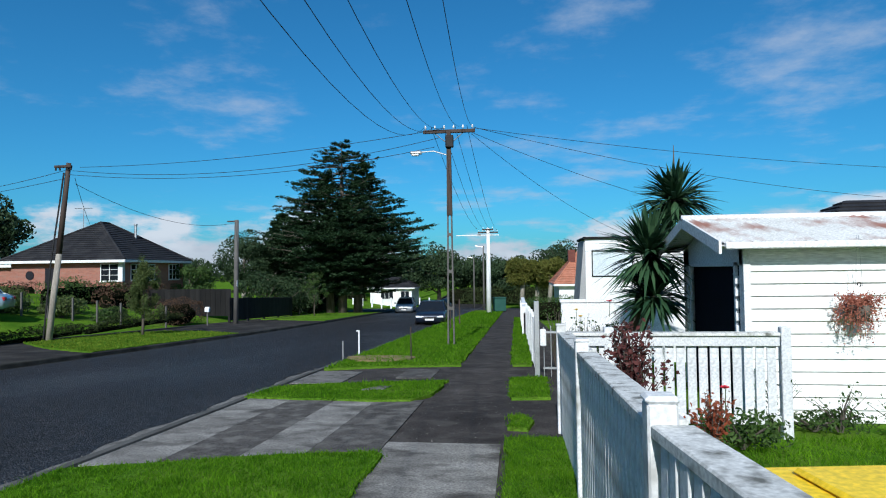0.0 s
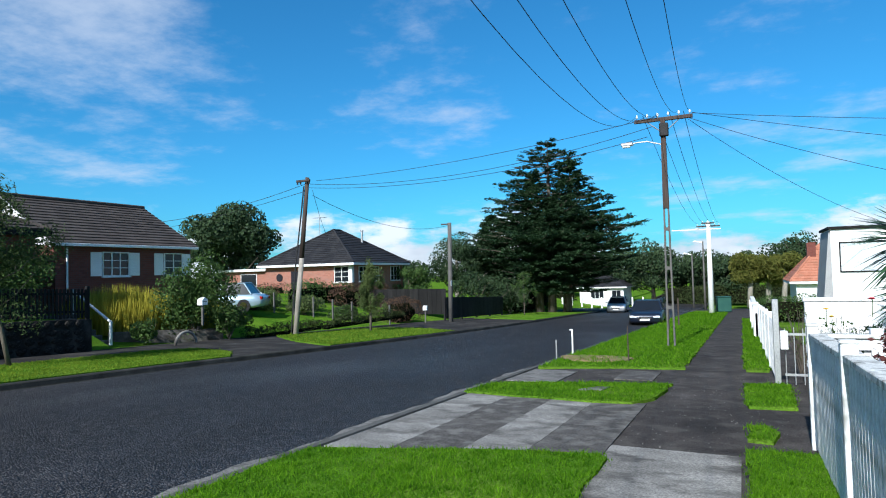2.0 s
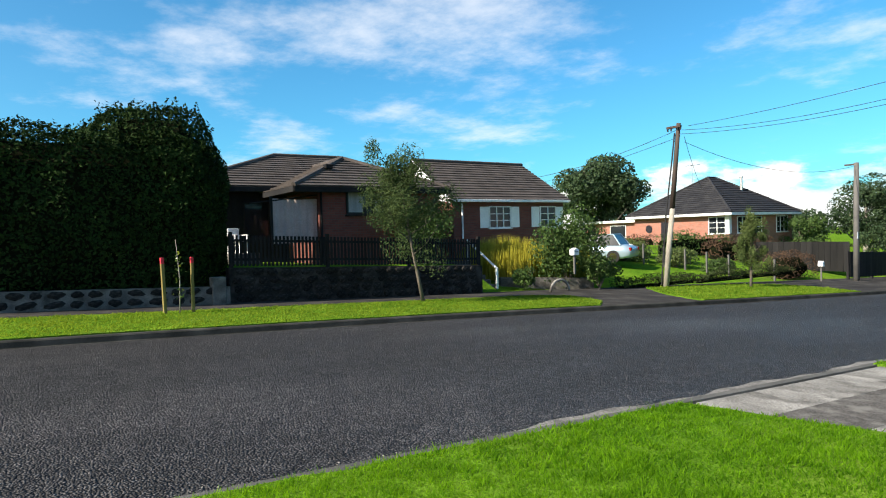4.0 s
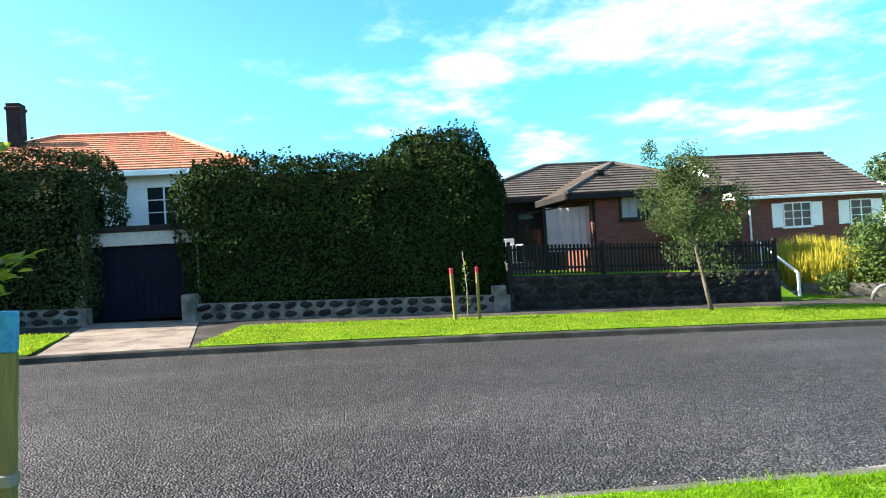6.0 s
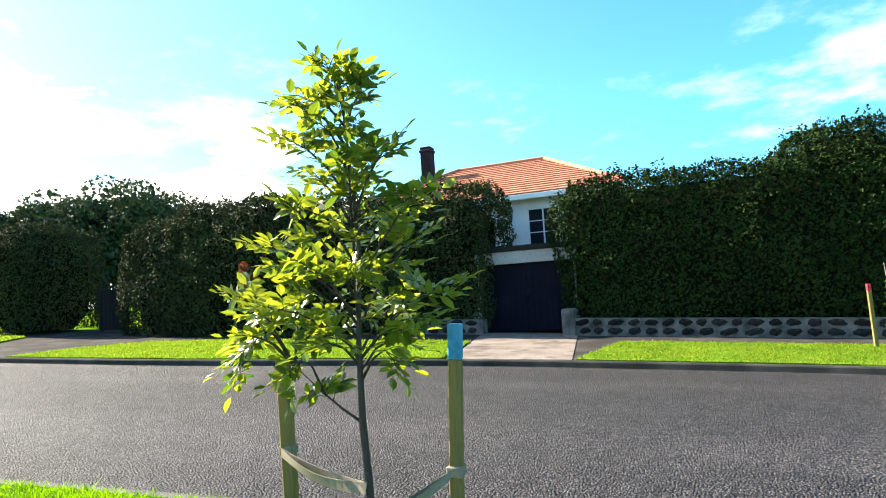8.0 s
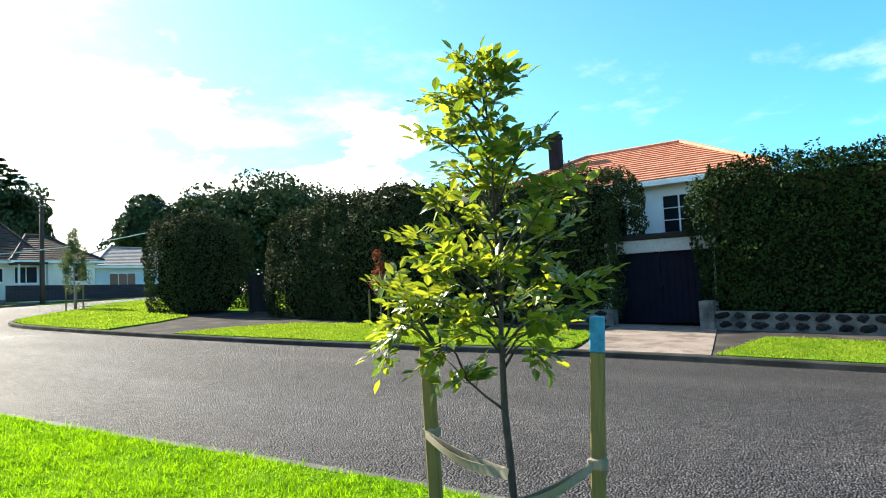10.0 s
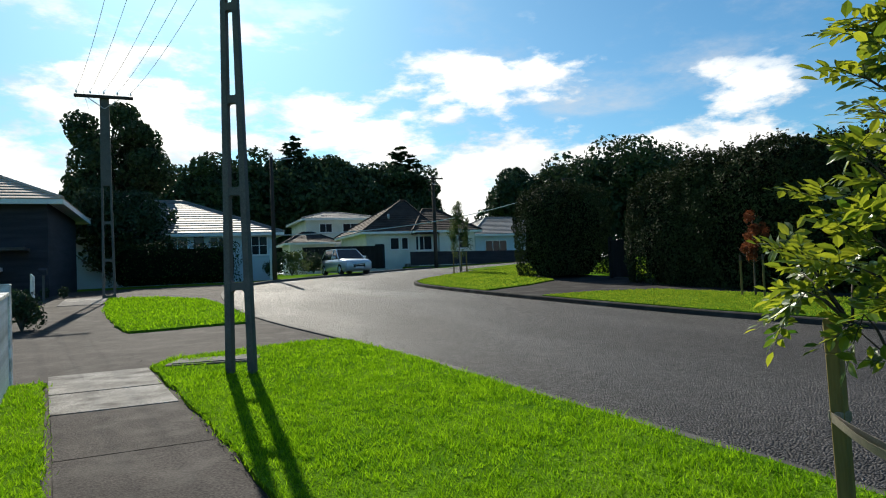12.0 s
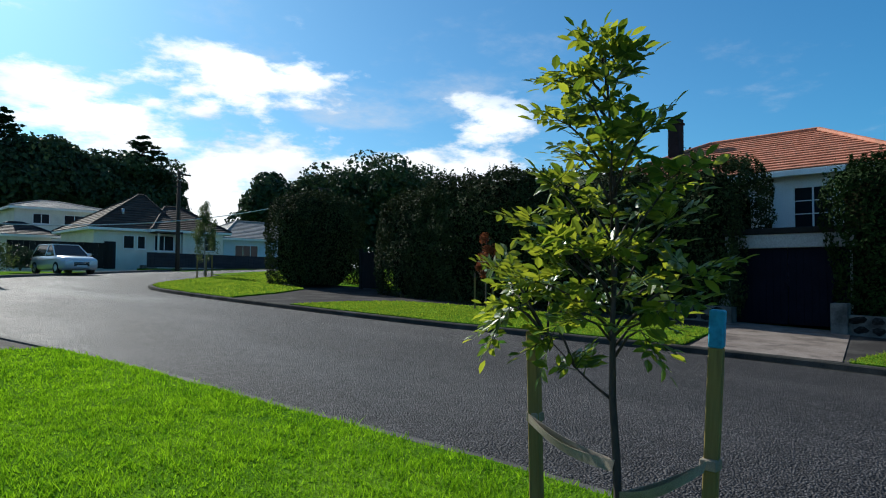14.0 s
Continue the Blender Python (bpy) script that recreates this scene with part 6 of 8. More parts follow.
zA, zC, zB = gz(-2.14, 20.6) + 7.2, gz(-1.09, -8.95) + 7.38, gz(1.72, -27) + 7.7
cr, sr = math.cos(radians(-33)), math.sin(radians(-33))
for k in range(5):
    share = (0.0, 0.2, 0.42, 0.77, 1.0)[k]
    xa = -2.14 - 0.78 + 1.56 * share
    o = -1.14 + 2.28 * share
    c = (-1.09 + o * cr, -8.95 + o * sr, zC)
    wire((xa, 20.7, zA), c, 2.75 - 0.15 * k)
    wire(c, (1.72 - 0.9 + 1.8 * k / 4, -26.84, zB), 0.4)
for k in range(4):
    wire((-2.14 - 0.6 + 1.2 * k / 3, 20.7, zA), (-2.5 - 0.8 + 1.6 * k / 3, 57.7, 5.2), 0.75, 0.009)
for k in range(3):
    wire((-2.3 - 0.5 * k * 0.3, 20.6, zA - 0.1 - 0.3 * k), (-16.0 - 0.3 * k, 21.7, 5.6 - 0.12 * k), (0.25, 0.55, 0.5)[k], 0.009)
wire((-1.4, 20.6, zA - 0.25), (9.0, 27.0, 3.6), 0.3, 0.008)
wire((-1.4, 20.6, zA - 0.3), (5.0, 31.0, 3.3), 0.3, 0.008)
wire((-1.3, 20.6, zA - 0.1), (14.0, 26.0, 4.2), 0.3, 0.008)
wire((-1.3, 20.6, zA - 0.12), (22.0, 26.5, 5.0), 0.4, 0.008)
wire((-16.2, 21.7, 5.2), (-31.0, 44.0, 4.4), 0.4, 0.01)
wire((-16.2, 21.7, 5.0), (-16.5, 36.0, 4.6), 0.7, 0.01)
wire((-16.6, 21.7, 5.5), (-26.0, 21.0, 4.3), 0.3, 0.01)
wire((-16.6, 21.7, 5.2), (-40.0, 30.0, 4.8), 0.3, 0.01)
wire((-5.75, -36.3, 3.9), (-30.4, -44.0, 8.0), 0.9, 0.03, "pale insulated service cable across the road", M_PALECABLE)
for k in range(4):
    wire((0.9 + 0.5 * k, -27.0, zB), (1.5 + 0.5 * k, -60, 9.0), 0.6)

# ---- houses ----
def window(parent, face, c, w, h, nx=2, ny=2, frame=None, pane=None, sill=True, lace=False):
    """A window on a wall. face: '+x' or '-y'; c: the middle of it on the wall's outer plane."""
    fr, pn = frame or M_WHITE, pane or M_GLASS

    def bx(a0, a1, z0, z1, d0, d1, ch=0.0):
        m = MB()
        if face == "+x":
            return m.box(c[0] + d0, c[0] + d1, c[1] + a0, c[1] + a1, c[2] + z0, c[2] + z1, ch)
        if face == "+y":
            return m.box(c[0] + a0, c[0] + a1, c[1] + d0, c[1] + d1, c[2] + z0, c[2] + z1, ch)
        return m.box(c[0] + a0, c[0] + a1, c[1] - d1, c[1] - d0, c[2] + z0, c[2] + z1, ch)

    t = 0.05
    win = part("window", bx(-w / 2, w / 2, -h / 2, h / 2, 0.0, 0.012), pn, parent, "dark glazed window")
    for a0, a1, z0, z1 in ((-w / 2 - t, w / 2 + t, h / 2, h / 2 + t), (-w / 2 - t, w / 2 + t, -h / 2 - t, -h / 2), (-w / 2 - t, -w / 2, -h / 2, h / 2), (w / 2, w / 2 + t, -h / 2, h / 2)):
        part("frame", bx(a0, a1, z0, z1, 0.0, 0.05), fr, win)
    for k in range(1, nx):
        a = -w / 2 + w * k / nx
        part("mullion", bx(a - 0.025, a + 0.025, -h / 2, h / 2, 0.013, 0.042), fr, win)
    for k in range(1, ny):
        z = -h / 2 + h * k / ny
        part("glazing_bar", bx(-w / 2, w / 2, z - 0.014, z + 0.014, 0.013, 0.036), fr, win)
    if sill:
        part("sill", bx(-w / 2 - 0.09, w / 2 + 0.09, -h / 2 - t - 0.05, -h / 2 - t - 0.003, 0.0, 0.1), fr, win)
    if lace:
        part("curtain", bx(-w / 2 + 0.05, -w * 0.2, -h / 2 + 0.03, h / 2 - 0.03, 0.0125, 0.016), M_LACE, win, "pale net curtain")
        part("curtain", bx(w * 0.05, w / 2 - 0.05, -h / 2 + 0.03, h / 2 - 0.03, 0.0125, 0.016), M_LACE, win, "pale net curtain")
    return win


def hip_roof(ob, x0, x1, y0, y1, z, ridge_a, ridge_b, mat, n=14, over=0.5, fascia=None, axis=None):
    """A hipped roof over a plan, its ridge from ridge_a to ridge_b, in four coursed slopes."""
    x0, x1, y0, y1 = x0 - over, x1 + over, y0 - over, y1 + over
    c = [(x0, y0, z), (x1, y0, z), (x1, y1, z), (x0, y1, z)]
    a, b = Vector(ridge_a), Vector(ridge_b)
    along_y = abs(b.y - a.y) >= abs(b.x - a.x) if axis is None else axis == "y"
    if along_y:
        if a.y > b.y:
            a, b = b, a
        slopes = [(c[0], c[1], a, a), (c[1], c[2], b, a), (c[2], c[3], b, b), (c[3], c[0], a, b)]
    else:
        if a.x > b.x:
            a, b = b, a
        slopes = [(c[0], c[1], b, a), (c[1], c[2], b, b), (c[2], c[3], a, b), (c[3], c[0], a, a)]
    for s in slopes:
        slope_part(ob, *s, n, mat)
    for p, q in ((c[0], a), (c[1], a if along_y else b), (c[2], b), (c[3], b if along_y else a), (a, b)):
        if (Vector(p) - Vector(q)).length > 0.1:
            part("ridge_tiles", MB().tube([tuple(Vector(p) + Vector((0, 0, 0.04))), tuple(Vector(q) + Vector((0, 0, 0.05)))], 0.09, 6), mat, ob)
    f = fascia or M_WHITE
    t = 0.03
    part("gutter", MB().box(x0, x1, y0 - t, y0 + t, z - 0.2, z - 0.01, 0.01), f, ob)
    part("gutter", MB().box(x0, x1, y1 - t, y1 + t, z - 0.2, z - 0.01, 0.01), f, ob)
    part("gutter", MB().box(x0 - t, x0 + t, y0, y1, z - 0.2, z - 0.01, 0.01), f, ob)
    part("gutter", MB().box(x1 - t, x1 + t, y0, y1, z - 0.2, z - 0.01, 0.01), f, ob)
    part("soffit", MB().box(x0 + t, x1 - t, y0 + t, y1 - t, z - 0.08, z - 0.05), f, ob)


def walls(ob, x0, x1, y0, y1, z0, z1, mat, t=0.12):
    for a in ((x0, x1, y0, y0 + t), (x0, x1, y1 - t, y1), (x0, x0 + t, y0 + t, y1 - t), (x1 - t, x1, y0 + t, y1 - t)):
        part("wall", MB().box(*a, z0, z1), mat, ob)


def red_house():
    ob = thing("brick_house", 0, 0, 0, 0, "dark red brick house with brown tiled hip roofs", "house")
    walls(ob, -26, -21.0, 8.3, 13.2, 0.3, 3.4, M_RBRICK)
    # rear block walls near-black: the recess's shade is put into their colour
    walls(ob, -32, -24.4, 3.0, 15.0, 0.3, 3.5, M_BLACKFENCE_SHADE)
    hip_roof(ob, -27, -21.0, 7.7, 13.0, 3.36, (-28, 10.2, 4.65), (-23.3, 10.2, 4.65), M_BROWNTILE, 11, 0.45, M_BLACKFENCE_SHADE)
    hip_roof(ob, -32, -24.4, 4.6, 15.0, 3.6, (-27.6, 8.9, 5.25), (-27.6, 12.0, 5.25), M_BROWNTILE, 14, 0.45, M_BLACKFENCE_SHADE)
    window(ob, "+x", (-21.0, 10.35, 2.88), 2.0, 0.85, 2, 1, M_BLACKFENCE_SHADE, lace=True)
    window(ob, "+x", (-24.4, 7.1, 2.35), 0.9, 1.3, 1, 1, M_BLACKFENCE_SHADE)
    part("downpipe", MB().tube([(-20.93, 8.35, 3.3), (-20.93, 8.35, 0.7)], 0.04, 6), M_BLACKFENCE_SHADE, ob)
    part("roof_vent", MB().box(-22.2, -21.9, 8.95, 9.25, 4.12, 4.3, 0.03), M_BLACKFENCE_SHADE, ob)
    an = part("aerial", MB().tube([(-25.4, 4.9, 3.8), (-25.4, 4.9, 5.6)], 0.02, 5), M_STEEL, ob)
    for k in range(4):
        part("aerial_rod", MB().tube([(-25.4, 4.6 + 0.2 * k, 5.3), (-25.4, 4.75 + 0.2 * k, 5.65)], 0.012, 4), M_STEEL, an)
    part("satellite_dish", MB().tube([(-25.1, 5.0, 4.2), (-25.0, 5.0, 4.22), (-24.95, 5.0, 4.24)], [0.12, 0.28, 0.33], 14), M_WHITE, ob, smooth=True)


def screen_cloth():
    ob = thing("hanging_screen", -21.2, 7.5, 0.7, 0, "pale pink cloth screen hung between posts beside the brick house", "screen")
    m = MB()
    n = 30
    for k in range(n + 1):
        y = -0.78 + 1.6 * k / n
        x = 0.035 * math.sin(k * 1.25) + 0.02 * math.sin(k * 0.4)
        m.v += [(x * 0.4, y, 2.27 - 0.03 * math.sin(math.pi * k / n)), (x, y, 1.5), (x * 1.3, y, 0.75)]
        m.v += [(x * 0.4 - 0.006, y, 2.27 - 0.03 * math.sin(math.pi * k / n)), (x - 0.006, y, 1.5), (x * 1.3 - 0.006, y, 0.75)]
    for k in range(n):
        for j in (0, 1):
            a = k * 6 + j
            m.f += [(a, a + 1, a + 7, a + 6), (a + 3, a + 9, a + 10, a + 4)]
    part("cloth", m, M_CURTAIN, ob, smooth=True)
    for y in (-0.82, 0.84):
        part("post", MB().box(-0.04, 0.04, y - 0.04, y + 0.04, 0, 2.35, 0.006), M_BLACKFENCE_SHADE, ob)
    part("top_rail", MB().tube([(0.02, -1.5, 2.1), (0.02, 0.9, 2.42)], 0.022, 6), M_BLACKFENCE_SHADE, ob, "dark slanting pole")


def white_chair():
    ob = thing("garden_chair", -22.4, 5.85, 0.7, 25, "white moulded plastic garden chair on the terrace", "chair")
    part("seat", MB().box(-0.24, 0.24, -0.22, 0.22, 0.84, 0.88, 0.012), M_WHITE, ob)
    part("backrest", MB().box(-0.26, -0.2, -0.24, 0.24, 0.88, 1.32, 0.02), M_WHITE, ob)
    for y in (-0.25, 0.25):
        part("armrest", MB().box(-0.24, 0.24, y - 0.03, y + 0.03, 1.05, 1.09, 0.01), M_WHITE, ob)
        for x in (-0.2, 0.2):
            part("leg", MB().box(x - 0.025, x + 0.025, y - 0.025, y + 0.025, 0.44, 1.06, 0.008), M_WHITE, ob)
    part("plinth", MB().box(-0.4, 0.6, -0.45, 0.5, 0, 0.44, 0.02), M_CONC_D, ob, "concrete terrace step")


red_house()
screen_cloth()
white_chair()


def gable_house():
    ob = thing("gable_house", 0, 0, 0, 0, "brick house with a brown tiled gable roof and white shuttered windows", "house")
    x0, x1, y0, y1, e, r = -31.5, -25.3, 16.7, 23.7, 3.25, 5.42
    walls(ob, x0, x1, y0, y1, 0.3, e, M_RBRICK)
    xm = (x0 + x1) / 2
    slope_part(ob, (x1 + 0.35, y0 - 0.4, e), (x1 + 0.35, y1 + 0.15, e), (xm, y1 - 0.2, r), (xm, y0 - 0.4, r), 15, M_BROWNTILE)
    slope_part(ob, (x0 - 0.35, y1 + 0.15, e), (x0 - 0.35, y0 - 0.4, e), (xm, y0 - 0.4, r), (xm, y1 - 0.2, r), 15, M_BROWNTILE)
    slope_part(ob, (x1 + 0.35, y1 + 0.15, e), (x0 - 0.35, y1 + 0.15, e), (xm, y1 - 0.2, r), (xm, y1 - 0.2, r), 15, M_BROWNTILE)
    part("ridge_tiles", MB().tube([(xm, y0 - 0.4, r + 0.04), (xm, y1 - 0.2, r + 0.04)], 0.1, 6), M_BROWNTILE, ob)
    g = MB()
    g.v = [(x0, y0 - 0.05, e - 0.05), (x1, y0 - 0.05, e - 0.05), (xm, y0 - 0.05, r - 0.1), (x0, y0 + 0.05, e - 0.05), (x1, y0 + 0.05, e - 0.05), (xm, y0 + 0.05, r - 0.1)]
    g.f = [(0, 1, 2), (5, 4, 3), (0, 3, 4, 1), (1, 4, 5, 2), (2, 5, 3, 0)]
    part("gable", g, M_WHITE, ob, "white painted gable end")
    for s in (1, -1):
        xe = x1 + 0.38 if s > 0 else x0 - 0.38
        b = MB()
        b.v = [(xe, y0 - 0.45, e - 0.2), (xm, y0 - 0.45, r - 0.14), (xm, y0 - 0.45, r + 0.03), (xe, y0 - 0.45, e + 0.02)]
        b.v += [(x, y0 - 0.41, z) for x, _, z in b.v]
        b.f = [(0, 1, 2, 3), (7, 6, 5, 4), (0, 4, 5, 1), (1, 5, 6, 2), (2, 6, 7, 3), (3, 7, 4, 0)]
        part("barge_board", b, M_WHITE, ob)
    part("gutter", MB().box(x1 + 0.32, x1 + 0.42, y0 - 0.4, y1 + 0.15, e - 0.12, e, 0.01), M_WHITE, ob)
    part("soffit", MB().box(x1, x1 + 0.32, y0, y1 + 0.1, e - 0.1, e - 0.07), M_WHITE, ob)
    part("downpipe", MB().tube([(x1 + 0.08, 17.15, 3.1), (x1 + 0.08, 17.15, 0.9)], 0.045, 6), M_WHITE, ob)
    window(ob, "+x", (x1, 19.45, 2.4), 1.25, 0.98, 3, 3)
    window(ob, "+x", (x1, 22.6, 2.4), 1.0, 0.98, 2, 3)
    for y in (18.5, 20.42, 21.75, 23.4):
        part("shutter", MB().box(x1, x1 + 0.03, y - 0.26, y + 0.26, 1.88, 2.92, 0.006), M_WHITE, ob, "white painted side panel")


gable_house()


def corner_house():
    ob = thing("corner_house", 0, 0, 0, 0, "salmon brick house with a dark hip roof and white windows", "house")
    walls(ob, -36.3, -27.7, 42, 50.2, -1.0, 2.6, M_PBRICK)
    hip_roof(ob, -36.3, -27.7, 42, 50.2, 2.65, (-32, 45.8, 5.6), (-32, 46.8, 5.6), M_GREYTILE, 18, 0.5, axis="y")
    walls(ob, -43, -36.3, 43.0, 49, -1.0, 2.2, M_PBRICK)
    part("flat_roof", MB().box(-43.3, -36.2, 42.6, 49.3, 2.2, 2.42, 0.02), M_WHITE, ob, "white fascia flat roof")
    window(ob, "-y", (-28.65, 42, 1.75), 1.3, 1.15, 2, 3)
    part("corner_post", MB().box(-27.95, -27.66, 41.96, 42.25, 1.1, 2.45), M_WHITE, ob)
    window(ob, "-y", (-39.0, 43.0, 1.45), 1.7, 1.0, 1, 1)
    part("door", MB().box(-33.6, -32.7, 41.95, 42.0, 0.0, 2.1), M_DARK, ob, "dark recessed front door")
    part("round_window", MB().tube([(-34.8, 41.99, 1.6), (-34.8, 41.94, 1.6)], 0.32, 16), M_DARK, ob)
    window(ob, "+x", (-27.7, 43.6, 1.75), 1.2, 1.1, 2, 3)
    window(ob, "+x", (-27.7, 45.6, 1.75), 0.8, 1.1, 1, 3)
    window(ob, "+x", (-27.7, 48.8, 1.75), 1.5, 1.15, 3, 3)
    fl = part("flue", MB().tube([(-30.2, 47.5, 4.0), (-30.2, 47.5, 5.5)], 0.1, 8), M_STEEL, ob, "steel flue pipe")
    part("flue_cap", MB().tube([(-30.2, 47.5, 5.5), (-30.2, 47.5, 5.6)], 0.15, 8), M_STEEL, fl)
    an = part("aerial", MB().tube([(-33.6, 46, 5.0), (-33.6, 46, 7.0)], 0.025, 5), M_STEEL, ob)
    part("aerial_rod", MB().tube([(-34.3, 46, 6.8), (-32.9, 46, 6.8)], 0.02, 4), M_STEEL, an)
    for k in range(5):
        part("aerial_rod", MB().tube([(-34.2 + 0.3 * k, 45.8, 6.8), (-34.2 + 0.3 * k, 46.2, 6.8)], 0.014, 4), M_STEEL, an)


corner_house()


def hedge_house():
    ob = thing("tiled_house", 0, 0, 0, 0, "white house with an orange clay tile roof behind the hedge", "house")
    walls(ob, -30.5, -22.7, -14.5, -3.4, 0.3, 4.95, M_WHITE)
    hip_roof(ob, -30.5, -22.7, -14.5, -3.4, 4.95, (-26.5, -10.6, 6.95), (-26.5, -6.7, 6.95), M_ORANGE, 16, 0.5)
    window(ob, "+x", (-22.7, -5.96, 3.78), 1.05, 1.25, 2, 3)
    part("downpipe", MB().tube([(-22.62, -7.2, 4.8), (-22.62, -7.2, 2.8)], 0.05, 6), M_WHITE, ob)
    ch = part("chimney", MB().box(-25.7, -25.2, -11.86, -11.4, 5.4, 8.0, 0.02), M_CHIM, ob, "brick chimney, the shade of its face put into its colour")
    part("chimney_cap", MB().box(-25.74, -25.16, -11.9, -11.36, 7.75, 7.86, 0.02), M_CHIM, ch)
    part("belt_course", MB().box(-22.72, -22.6, -14, -3.6, 2.75, 3.15, 0.01), M_GREYWALL, ob, "grey painted belt")


def hedge_garage():
    ob = thing("garage", -18.6, -5.6, gz(-18.6, -5.6), 0, "low garage with a wide dark door between tall hedges", "garage")
    part("wall", MB().box(-4.0, 0, -1.75, -1.45, 0, 2.3), M_GREYWALL, ob)
    part("wall", MB().box(-4.0, 0, 1.45, 1.75, 0, 2.3), M_GREYWALL, ob)
    part("lintel", MB().box(-0.3, 0.05, -1.75, 1.75, 2.05, 2.42, 0.01), M_GREYWALL, ob, "grey lintel over the door")
    part("flat_roof", MB().box(-4.1, 0.12, -1.85, 1.85, 2.42, 2.58, 0.02), M_BLACKFENCE_SHADE, ob, "dark flat roof edge")
    for k in range(2):
        d = part("door_leaf", MB().box(-0.16, -0.1, -1.44 + 1.45 * k, -0.01 + 1.45 * k, 0.02, 2.05, 0.006), M_NAVY, ob, "dark navy timber door leaf")
        for j in range(8):
            part("batten", MB().box(-0.1, -0.088, -1.4 + 1.45 * k + j * 0.178, -1.24 + 1.45 * k + j * 0.178, 0.06, 2.0, 0.003), M_NAVY, d)
        part("handle", MB().box(-0.09, -0.06, -0.1 + 0.12 * k, -0.06 + 0.12 * k, 0.95, 1.15, 0.006), M_NAVY, d)


hedge_house()
hedge_garage()


def stones(ob, x, y0, y1, h0, h1, rows, mean, seed, zoff=0.0):
    """A wall's outer face of irregular stones, each a piece of its own, over a mortar bed."""
    rng = random.Random(seed)
    shapes = []
    for k in range(8):
        m = MB()
        n = 7
        ring = [(0.5 * math.cos(2 * math.pi * j / n + rng.uniform(-0.25, 0.25)) * rng.uniform(0.85, 1.1), 0.5 * math.sin(2 * math.pi * j / n + rng.uniform(-0.2, 0.2)) * rng.uniform(0.85, 1.1)) for j in range(n)]
        m.v = [(0, a, b) for a, b in ring] + [(0.7, a * 0.8, b * 0.8) for a, b in ring] + [(1.0, 0.05, 0.02)]
        m.f = [(j, (j + 1) % n, (j + 1) % n + n, j + n) for j in range(n)] + [(j + n, (j + 1) % n + n, 2 * n) for j in range(n)]
        shapes.append(m.mesh("stone", M_STONE))
    for r in range(rows):
        y = y0 + rng.uniform(0, 0.15)
        while y < y1:
            w = mean * rng.uniform(0.75, 1.35)
            if y + w > y1:
                break
            hh = h0 + (h1 - h0) * (y - y0) / (y1 - y0)
            rh = hh / rows
            z = gz(x, y) + zoff + rh * (r + 0.5)
            part("stone", shapes[rng.randrange(8)], None, ob, at=Matrix.LocRotScale((x, y + w / 2, z), Euler((rng.uniform(-0.15, 0.15), 0, 0)), (0.05 * rng.uniform(0.7, 1.3), w * 0.93, rh * 0.90)))
            y += w + 0.015


ob = tagged(new("stone_wall"), "low wall of dark volcanic stone with pale raised mortar below the hedge", "wall")
m = MB().prism([(-17.98, -4.15), (-17.72, -4.15), (-17.72, 4.4), (-17.98, 4.4)], lambda x, y: gz(x, y) - 0.2, lambda x, y: gz(x, y) + 0.46)
part("wall_core", m, M_MORTAR, ob, "pale mortar between the stones")
stones(ob, -17.73, -4.1, 4.35, 0.46, 0.46, 2, 0.42, 4)
for y in (-4.2, 4.1):
    part("pillar", MB().box(-18.0, -17.62, y - 0.18, y + 0.18, gz(-18, y) - 0.1, gz(-18, y) + 0.72, 0.02), M_MORTAR, ob)
ob = tagged(new("stone_wall"), "low dark stone wall below the rounded hedge", "wall")
m = MB().prism([(-18.1, -9.5), (-17.72, -9.5), (-17.72, -6.7), (-18.1, -6.7)], lambda x, y: gz(x, y) - 0.2, lambda x, y: gz(x, y) + 0.42)
part("wall_core", m, M_MORTAR, ob, "pale mortar between the stones")
stones(ob, -17.73, -9.4, -6.75, 0.42, 0.42, 2, 0.4, 6)
ob = tagged(new("retaining_wall"), "dark stone block retaining wall below the picket fence", "wall")
m = MB().prism([(-18.4, 4.45), (-17.98, 4.45), (-17.98, 13.0), (-18.4, 13.0)], lambda x, y: gz(x, y) - 0.2, lambda x, y: gz(x, y) + 0.95)
part("wall_core", m, M_STONE, ob)
stones(ob, -17.98, 4.5, 12.95, 0.95, 0.95, 4, 0.34, 8)


def dark_fence():
    ob = tagged(new("dark_picket_fence"), "black stained timber picket fence on the stone retaining wall", "fence")
    pk = MB().box(-0.01, 0.01, -0.035, 0.035, 0.0, 0.86, 0.003).mesh("picket", M_BLACKFENCE_SHADE)
    y = 4.6
    while y < 12.95:
        part("picket", pk, None, ob, at=pose(-18.1, y, gz(-18, y) + 1.0))
        y += 0.112
    for h in (1.15, 1.68):
        m = MB()
        m.v = [(xx, y, gz(-18, y) + h + dz) for y in (4.5, 12.98) for xx, dz in ((-18.16, 0), (-18.11, 0), (-18.11, 0.07), (-18.16, 0.07))]
        m.f = [(j, (j + 1) % 4, (j + 1) % 4 + 4, j + 4) for j in range(4)] + [(3, 2, 1, 0), (4, 5, 6, 7)]
        part("rail", m, M_BLACKFENCE_SHADE, ob)
    for y in (4.55, 7.4, 10.2, 12.98):
        part("post", MB().box(-18.2, -18.1, y - 0.05, y + 0.05, gz(-18, y) + 0.9, gz(-18, y) + 1.95, 0.008), M_BLACKFENCE_SHADE, ob)


dark_fence()


